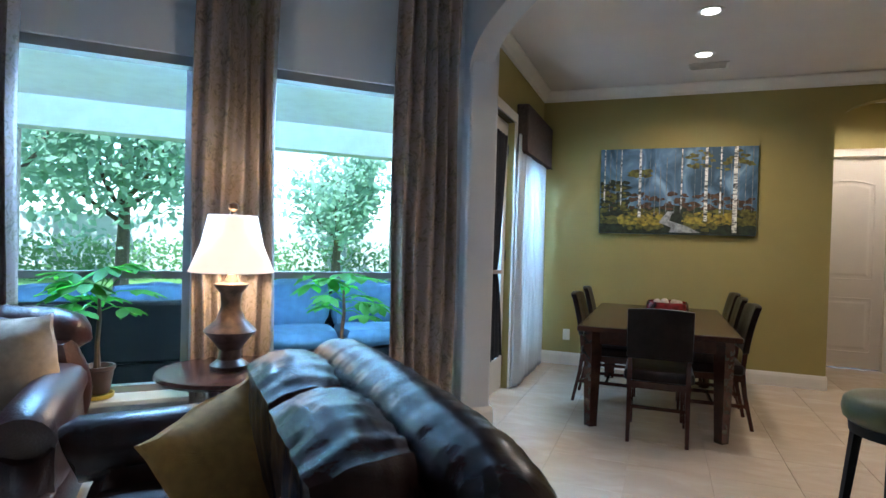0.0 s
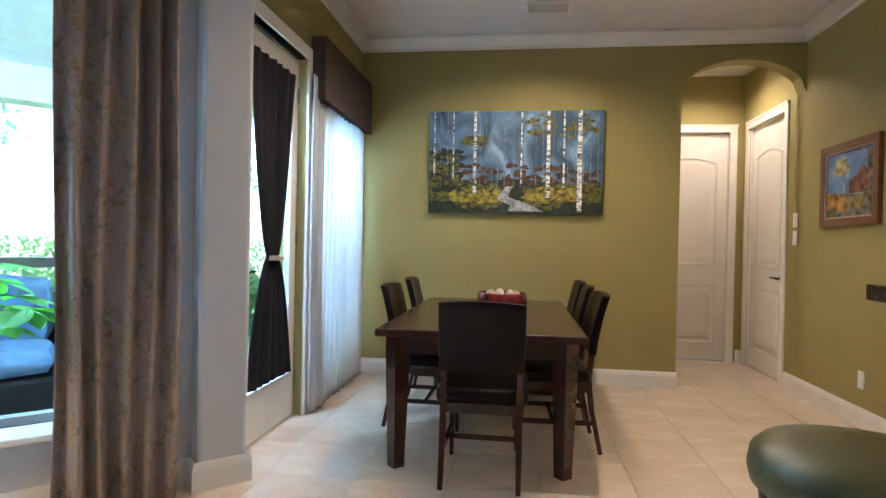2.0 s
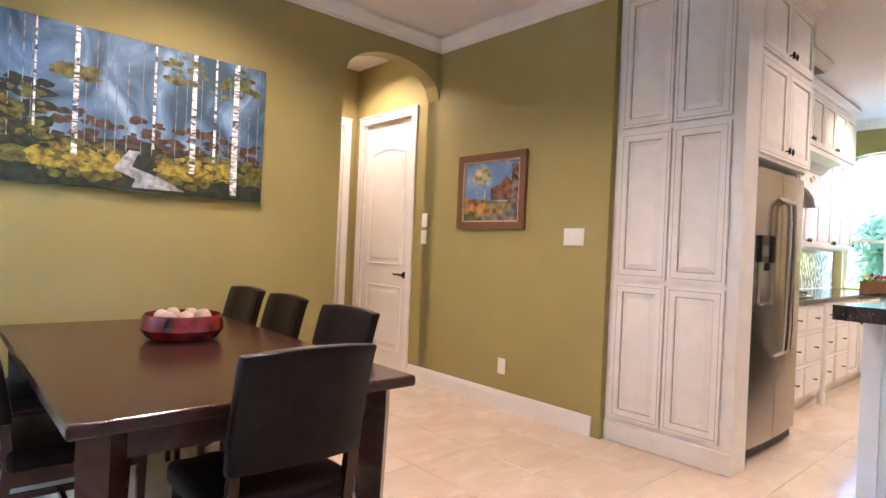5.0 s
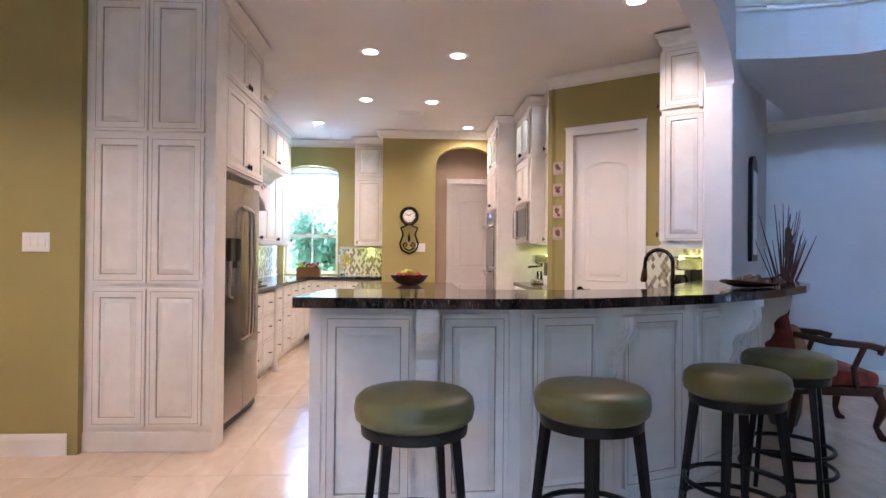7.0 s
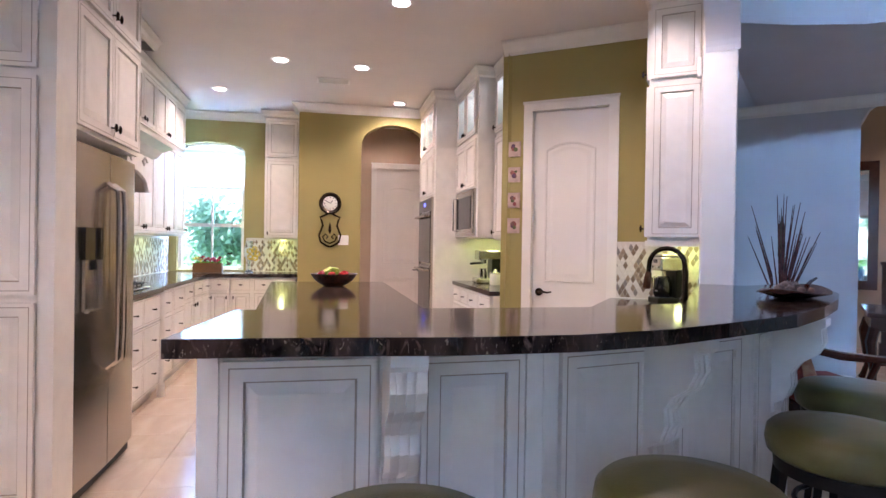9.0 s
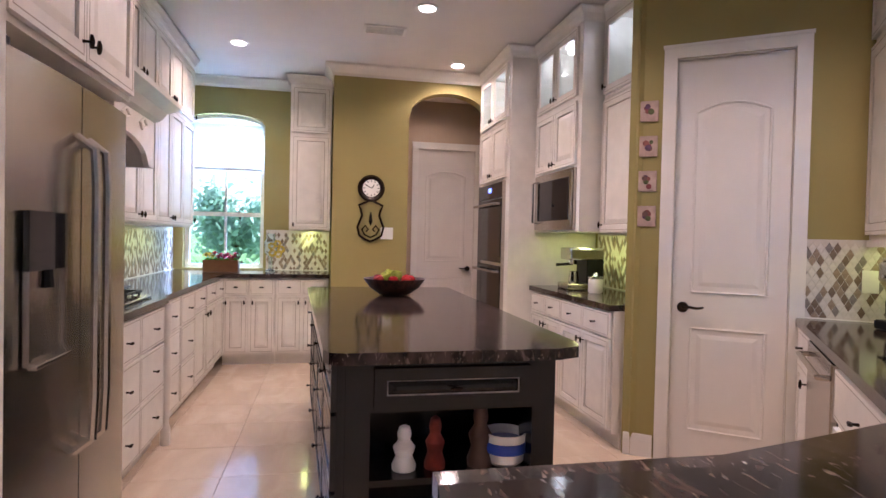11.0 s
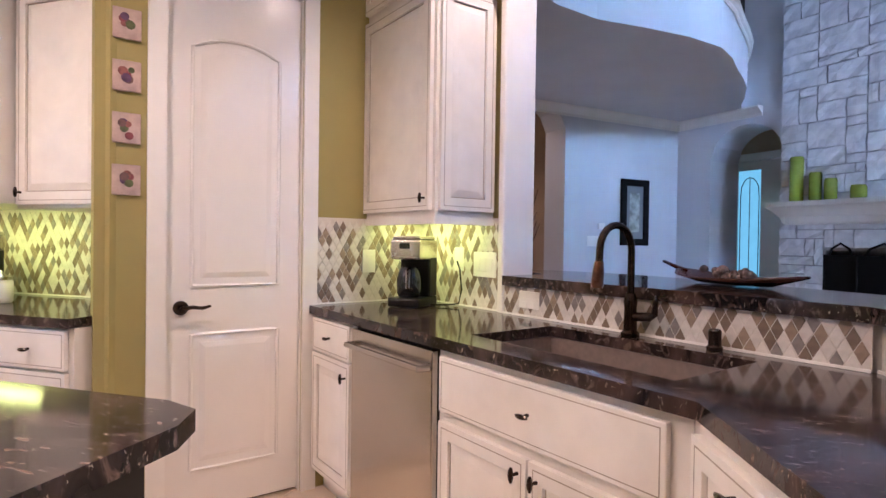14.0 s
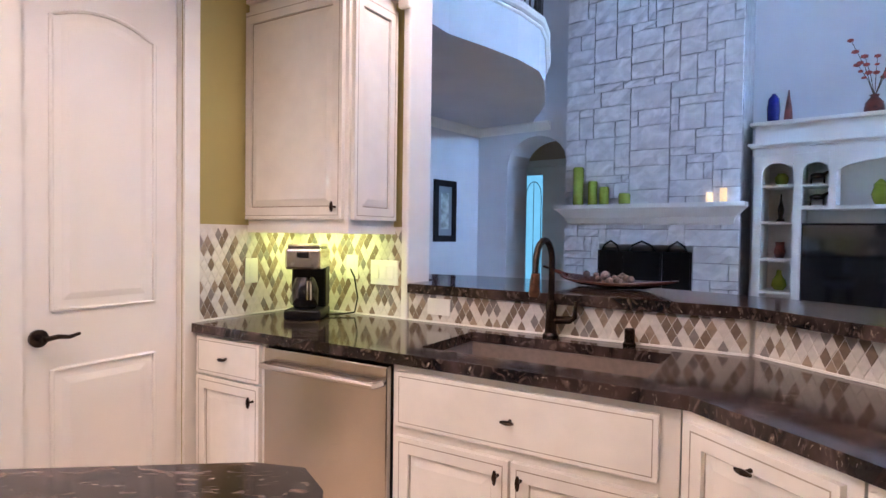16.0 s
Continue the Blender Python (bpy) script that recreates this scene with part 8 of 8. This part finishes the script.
def sofa(name, m, w, label, seats, material, group):
    """Back along local x at y 0 (front towards -y); rolled arms and back."""
    ob = thing(name, m, label, "sofa", group)
    bm = rbox(-w / 2, w / 2, -0.86, 0.0, 0.06, 0.30, 0.03, 2)
    part("base", bm, material, ob, "", True)
    o = part("back_frame", puff(w, 0.22, 0.62, 3, 0.008), material, ob, "", True)
    o.matrix_basis = pose(0, -0.06, 0.50)
    nr = 90
    bm = bmesh.new()
    line, rads = [], []
    for k in range(nr + 1):
        q = 2 * k / nr - 1
        line.append((q * w / 2, 0.0, 0.80 + 0.025 * math.cos(q * math.pi / 2) - 0.05 * abs(q) ** 6))
        fold = 0.0016 * math.sin(k * 2.1) + 0.0022 * math.sin(k * 0.83 + 1)
        rads.append(max(0.01, 0.115 * (1 - abs(q) ** 14) + fold))
    tube(bm, line, rads, 28)
    part("back_roll", bm, material, ob, "gathered rolled leather top", True)
    sw = (w - 0.44) / seats
    for k in range(seats):
        x = -w / 2 + 0.22 + sw * (k + 0.5)
        o = part("seat_cushion", puff(sw - 0.005, 0.66, 0.20, k + 5, 0.014), material, ob, "", True)
        o.matrix_basis = pose(x, -0.53, 0.38)
        o = part("back_cushion", pleated(puff(sw + 0.05, 0.27, 0.50, k + 9, 0.008, 24, 0.55), sw, k + 3), material, ob, "creased leather back cushion", True)
        o.matrix_basis = pose(x, -0.21, 0.67, 10, 0, 0)
    for sx in (-1, 1):
        o = part("arm", puff(0.22, 0.84, 0.40, 20 + sx, 0.010), material, ob, "", True)
        o.matrix_basis = pose(sx * (w / 2 - 0.11), -0.43, 0.34)
        part("arm_roll", bm_of(lambda b: tube(b, [(sx * (w / 2 - 0.10), -0.90, 0.54), (sx * (w / 2 - 0.10), -0.88, 0.55), (sx * (w / 2 - 0.10), -0.5, 0.56), (sx * (w / 2 - 0.10), -0.06, 0.57)], [0.10, 0.115, 0.115, 0.10], 14)), material, ob, "rolled arm", True)
        for y in (-0.8, -0.06):
            part("foot", bm_of(lambda b: lathe(b, [(0.025, 0.0), (0.035, 0.03), (0.03, 0.06)], 10, sx * (w / 2 - 0.09), y)), MAHOG, ob)
    return ob


sofa("loveseat", on_l(1.55, -0.53, 0, 180), 1.62, "dark brown leather loveseat with rolled back", 2, SOFALEATHER, "leather seating")
sofa("leather_armchair", on_l(3.36, 1.02, 0, -90), 1.12, "oxblood leather armchair with rolled arms by the window", 1, OXBLOOD, "leather seating")


def cushion(m, s, material, label):
    bm = puff(s, 0.15, s, 2, 0.01, 8, 0.18)
    for v in bm.verts:
        e = max(abs(v.co.x), abs(v.co.z)) / (s / 2)
        v.co.y *= max(0.12, 1 - e ** 3 * 0.9)
        if abs(v.co.x) > s * 0.42 and abs(v.co.z) > s * 0.42:
            v.co.x *= 1.06
            v.co.z *= 1.06
    o = part("cushion", bm, material, smooth=True)
    o.matrix_world = m
    return tagged(o, label, "cushion")


cushion(FRAME_L @ pose(1.90, -0.14, 0.565, 0, 0, 112) @ pose(0, 0, 0, 30, 0, 0) @ pose(0, 0, 0, 0, 22, 0), 0.45, YELLOW, "mustard yellow square cushion on the loveseat")
cushion(FRAME_L @ pose(2.98, 0.76, 0.69, 0, 0, 95) @ pose(0, 0, 0, 18, 0, 0) @ pose(0, 0, 0, 0, 8, 0), 0.44, CREAM, "cream square cushion on the leather armchair")
et = thing("end_table", pose(-2.12, 2.40, 0), "round dark wooden end table", "table")
part("tabletop", bm_of(lambda b: lathe(b, [(0.30, 0.555), (0.355, 0.56), (0.37, 0.575), (0.36, 0.592), (0.33, 0.598), (0.02, 0.598)], 40)), MAHOG, et, "", True)
part("column", bm_of(lambda b: lathe(b, [(0.05, 0.1), (0.08, 0.14), (0.04, 0.25), (0.06, 0.40), (0.04, 0.5), (0.12, 0.555)], 20)), MAHOG, et, "", True)
for k in range(3):
    a = k * 2.094
    part("leg", bm_of(lambda b: tube(b, [(0.03 * math.cos(a), 0.03 * math.sin(a), 0.16), (0.15 * math.cos(a), 0.15 * math.sin(a), 0.12), (0.27 * math.cos(a), 0.27 * math.sin(a), 0.02)], [0.035, 0.03, 0.022], 8)), MAHOG, et, "", True)
lp = thing("table_lamp", pose(-2.12, 2.40, 0.60), "lit table lamp with cream shade and turned bronze base", "lamp")
part("base", bm_of(lambda b: lathe(b, [(0.095, 0.0), (0.10, 0.02), (0.06, 0.05), (0.055, 0.10), (0.085, 0.14), (0.135, 0.20), (0.125, 0.215), (0.075, 0.26), (0.05, 0.33), (0.055, 0.40), (0.085, 0.435), (0.09, 0.45), (0.04, 0.46), (0.02, 0.50)], 28)), BRASSY, lp, "turned bronze resin base", True)
bm = bmesh.new()
n = 36
ra = [bm.verts.new((0.218 * math.cos(2 * math.pi * k / n), 0.218 * math.sin(2 * math.pi * k / n), 0.515)) for k in range(n)]
rb = [bm.verts.new((0.16 * math.cos(2 * math.pi * k / n), 0.16 * math.sin(2 * math.pi * k / n), 0.66)) for k in range(n)]
rc = [bm.verts.new((0.125 * math.cos(2 * math.pi * k / n), 0.125 * math.sin(2 * math.pi * k / n), 0.815)) for k in range(n)]
for k in range(n):
    bm.faces.new((ra[k], ra[(k + 1) % n], rb[(k + 1) % n], rb[k]))
    bm.faces.new((rb[k], rb[(k + 1) % n], rc[(k + 1) % n], rc[k]))
sh = part("shade", bm, SHADE, lp, "lit cream bell shade", True)
sh.modifiers.new("thick", "SOLIDIFY").thickness = 0.003
part("finial", bm_of(lambda b: lathe(b, [(0.004, 0.80), (0.02, 0.82), (0.012, 0.835), (0.025, 0.85), (0.025, 0.875), (0.006, 0.885)], 14)), BRASSY, lp, "", True)
d = bpy.data.lights.new("bulb", "POINT")
d.energy, d.color, d.shadow_soft_size = 6, (1.0, 0.72, 0.42), 0.05
new("bulb", d).location = (-2.12, 2.40, 1.24)


def money_tree(m, seed, label):
    ob = thing("potted_plant", m, label, "plant", "window sill plants")
    rng = random.Random(seed)
    part("pot", bm_of(lambda b: lathe(b, [(0.06, 0.03), (0.065, 0.035), (0.085, 0.16), (0.092, 0.165), (0.092, 0.185), (0.08, 0.185), (0.07, 0.16), (0.01, 0.155)], 22)), TERRA, ob, "", True)
    part("saucer", bm_of(lambda b: lathe(b, [(0.07, 0.0), (0.085, 0.005), (0.09, 0.028), (0.08, 0.028), (0.07, 0.012)], 22)), mat("yellow_saucer", (0.5, 0.36, 0.03), 0.4), ob, "", True)
    part("stem", bm_of(lambda b: tube(b, [(0, 0, 0.15), (0.012, 0.005, 0.3), (0.0, -0.005, 0.45), (0.01, 0, 0.60)], [0.02, 0.013, 0.012, 0.008], 8)), STEMM, ob, "", True)
    for k in range(13):
        a = k * 2.4 + rng.uniform(-0.3, 0.3)
        l = rng.uniform(0.12, 0.26)
        base = Vector((0.006, 0, rng.uniform(0.46, 0.62)))
        tip = base + Vector((l * math.cos(a), l * math.sin(a), rng.uniform(-0.02, 0.16)))
        part("leaf_stalk", bm_of(lambda b: tube(b, [base, base.lerp(tip, 0.5) + Vector((0, 0, 0.02)), tip], 0.003, 5)), LEAF, ob)
        for q in range(5):
            b_a = a + (q - 2) * 0.75
            ll = rng.uniform(0.11, 0.17)
            droop = rng.uniform(0.15, 0.7)
            dirv = Vector((math.cos(b_a), math.sin(b_a), 0.25 - droop)).normalized()
            side = dirv.cross(Vector((0, 0, 1))).normalized()
            bm = bmesh.new()
            rows = []
            for s, wd in ((0.0, 0.004), (0.25, 0.026), (0.55, 0.038), (0.8, 0.028), (1.0, 0.002)):
                c = tip + dirv * ll * s + Vector((0, 0, -0.03 * s * s))
                rows.append((bm.verts.new(c - side * wd + Vector((0, 0, 0.006))), bm.verts.new(c), bm.verts.new(c + side * wd + Vector((0, 0, 0.006)))))
            for r0, r1 in zip(rows, rows[1:]):
                bm.faces.new((r0[0], r0[1], r1[1], r1[0]))
                bm.faces.new((r0[1], r0[2], r1[2], r1[1]))
            part("leaf", bm, LEAF, ob, "", True)
    return ob


money_tree(on_l(3.69, -0.94, 0.366), 2, "potted money tree on the white window sill")
money_tree(on_l(3.69, 0.47, 0.366), 7, "potted money tree on the window sill by the armchair")


# ---- outdoors ----
structure("ground", hbox(-3000, 3000, -3000, 3000, -0.35, -0.18), LAWN, None, "green lawn around the house", "ground")
PATIO_PLAN = [Lp(3.87, 5.0), Lp(3.87, -1.92), (-1.46, 4.15), (-1.46, 9.0), (-3.25, 9.0), Lp(7.6, -3.0), Lp(7.6, 5.0)]
structure("patio", bm_of(prism, PATIO_PLAN, -0.17, -0.04), PATIO, None, "pale concrete patio floor", "patio")
structure("patio_ceiling", bm_of(prism, PATIO_PLAN, 2.75, 2.87), OUTWALL, None, "white covered patio ceiling", "ceiling")
structure("patio_beam", hbox(7.3, 7.6, -3.0, 5.0, 2.42, 2.75), OUTWALL, FRAME_L, "white patio beam", "beam")
for y in (-2.8, 1.9):
    c = thing("patio_column", on_l(7.45, y), "square pale brick patio column", "column", "patio columns")
    part("shaft", rbox(-0.2, 0.2, -0.2, 0.2, -0.03, 2.42, 0.01), mat("pale_brick", (0.40, 0.33, 0.27), 0.85, var=0.3, scale=18), c)
    part("plinth", rbox(-0.24, 0.24, -0.24, 0.24, -0.035, 0.2, 0.01), OUTWALL, c)
for x, y, a in ((5.5, 0.6, 90), (5.6, -1.35, -90)):
    s = thing("patio_sofa", on_l(x, y, -0.04, a), "dark wicker patio sofa with blue-grey cushions", "sofa", "patio sofas")
    part("frame", rbox(-0.75, 0.75, -0.4, 0.4, 0.0, 0.30, 0.02), BLACKP, s)
    part("back_frame", rbox(-0.75, 0.75, 0.28, 0.42, 0.30, 0.80, 0.03), BLACKP, s)
    for k in (-1, 1):
        o = part("seat_cushion", puff(0.70, 0.66, 0.18, k, 0.01), WICKER, s, "", True)
        o.matrix_basis = pose(k * 0.36, -0.05, 0.40)
        o = part("back_cushion", puff(0.70, 0.2, 0.50, k + 3, 0.015), WICKER, s, "", True)
        o.matrix_basis = pose(k * 0.36, 0.22, 0.68, 8, 0, 0)
        part("arm", rbox(k * 0.75 - 0.06, k * 0.75 + 0.06, -0.4, 0.4, 0.30, 0.60, 0.02), BLACKP, s)


def tree(x, y, h, r, seed, leaves, label, material):
    ob = thing("tree", pose(x, y, -0.18), label, "tree", "garden trees")
    rng = random.Random(seed)
    part("trunk", bm_of(lambda b: tube(b, [(0, 0, 0), (0.05, 0.02, h * 0.3), (-0.03, 0.05, h * 0.55), (0, 0, h * 0.8)], [0.17, 0.13, 0.09, 0.03], 8)), STEMM, ob, "", True)
    vs, fs = [], []
    for k in range(9):
        a, up = rng.uniform(0, 6.28), rng.uniform(0.35, 0.8)
        tip = (r * 0.75 * math.cos(a), r * 0.75 * math.sin(a), h * min(1.0, up + 0.2))
        part("limb", bm_of(lambda b: tube(b, [(0, 0, h * up * 0.7), (tip[0] * 0.5, tip[1] * 0.5, h * up * 0.95), tip], [0.06, 0.04, 0.015], 6)), STEMM, ob)
        for q in range(leaves // 9):
            c = Vector(tip) * rng.uniform(0.55, 1.1) + Vector((rng.gauss(0, r * 0.22), rng.gauss(0, r * 0.22), rng.gauss(0, r * 0.2)))
            u = Vector((rng.gauss(0, 1), rng.gauss(0, 1), rng.gauss(0, 1))).normalized()
            w = u.orthogonal().normalized()
            s = rng.uniform(0.07, 0.17)
            b = len(vs)
            vs += [tuple(c + u * s), tuple(c + w * s * 0.5), tuple(c - u * s), tuple(c - w * s * 0.5)]
            fs.append((b, b + 1, b + 2, b + 3))
    me = bpy.data.meshes.new("crown")
    me.from_pydata(vs, [], fs)
    me.materials.append(material)
    o = new("crown", me)
    o.parent = ob
    tagged(o, kind="stuff")


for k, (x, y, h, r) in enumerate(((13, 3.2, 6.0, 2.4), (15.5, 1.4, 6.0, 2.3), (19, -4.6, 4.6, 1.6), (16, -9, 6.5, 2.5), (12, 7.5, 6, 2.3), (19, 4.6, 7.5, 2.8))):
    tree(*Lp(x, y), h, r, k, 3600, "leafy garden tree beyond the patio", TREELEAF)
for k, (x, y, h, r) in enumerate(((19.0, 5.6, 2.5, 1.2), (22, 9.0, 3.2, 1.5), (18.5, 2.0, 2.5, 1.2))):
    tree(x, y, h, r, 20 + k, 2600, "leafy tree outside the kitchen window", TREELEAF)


def hedge(m, w, d, h, label, n):
    rng = random.Random(n)
    vs, fs = [], []
    for _ in range(n):
        c = Vector((rng.uniform(-w / 2, w / 2), rng.uniform(-d / 2, d / 2), rng.uniform(0, h) + 0.1 * math.sin(rng.uniform(0, 6))))
        u = Vector((rng.gauss(0, 1), rng.gauss(0, 1), rng.gauss(0, 1))).normalized()
        v = u.orthogonal().normalized()
        s = rng.uniform(0.05, 0.12)
        b = len(vs)
        vs += [tuple(c + u * s), tuple(c + v * s * 0.6), tuple(c - u * s), tuple(c - v * s * 0.6)]
        fs.append((b, b + 1, b + 2, b + 3))
    me = bpy.data.meshes.new("hedge")
    me.from_pydata(vs, [], fs)
    me.materials.append(HEDGE)
    ob = new("hedge", me)
    ob.matrix_world = m
    tagged(ob, label, "hedge", kind="stuff")


hedge(on_l(20.5, 0, -0.18, 90), 26, 0.9, 1.3, "clipped green hedge across the lawn", 7000)
hedge(pose(15.0, 4.2, -0.18, 0, 0, 90), 12, 0.8, 1.0, "clipped green hedge outside the kitchen window", 3000)
hedge(pose(-3.9, 7.4, -0.18, 0, 0, 20), 3.0, 0.7, 0.9, "green shrubs beside the patio door", 1800)
fence = structure("garden_wall", hbox(-14, 14, -0.1, 0.1, -0.18, 1.9), mat("pale_garden_wall", (0.66, 0.63, 0.58), 0.9, var=0.1, scale=3), on_l(22, 0, 0, 90), "pale garden wall at the end of the lawn", "wall")

# ---- floor tiles ----
P = 0.457
TILE = bpy.data.meshes.new("floor_tile")
h, b = P / 2 - 0.0012, P / 2 - 0.003
TILE.from_pydata([(-h, -h, -0.0055), (h, -h, -0.0055), (h, h, -0.0055), (-h, h, -0.0055), (-h, -h, -0.001), (h, -h, -0.001), (h, h, -0.001), (-h, h, -0.001), (-b, -b, 0), (b, -b, 0), (b, b, 0), (-b, b, 0)], [],
                 [(8, 9, 10, 11)] + [(k + 4, (k + 1) % 4 + 4, (k + 1) % 4 + 8, k + 8) for k in range(4)] + [(k, (k + 1) % 4, (k + 1) % 4 + 4, k + 4) for k in range(4)])
TILE.materials.append(TRAV)
floor = bpy.data.objects["floor"]
vs, fs = [], []
for i in range(-9, 19):
    for j in range(-13, 18):
        x, y = 0.1 + i * P, 0.15 + j * P
        near = -1.4 < x < 5.6 and -0.4 < y < 6.3
        if near:
            o = new("tile", TILE)
            o.parent = floor
            o.matrix_basis = pose(x, y, 0)
        else:
            k = len(vs)
            for q in TILE.vertices:
                vs.append((x + q.co.x, y + q.co.y, q.co.z))
            fs += [tuple(k + n for n in f.vertices) for f in TILE.polygons]
me = bpy.data.meshes.new("far_tiles")
me.from_pydata(vs, [], fs)
me.materials.append(TRAV)
o = new("far_tiles", me)
o.parent = floor
tagged(o, kind="stuff")
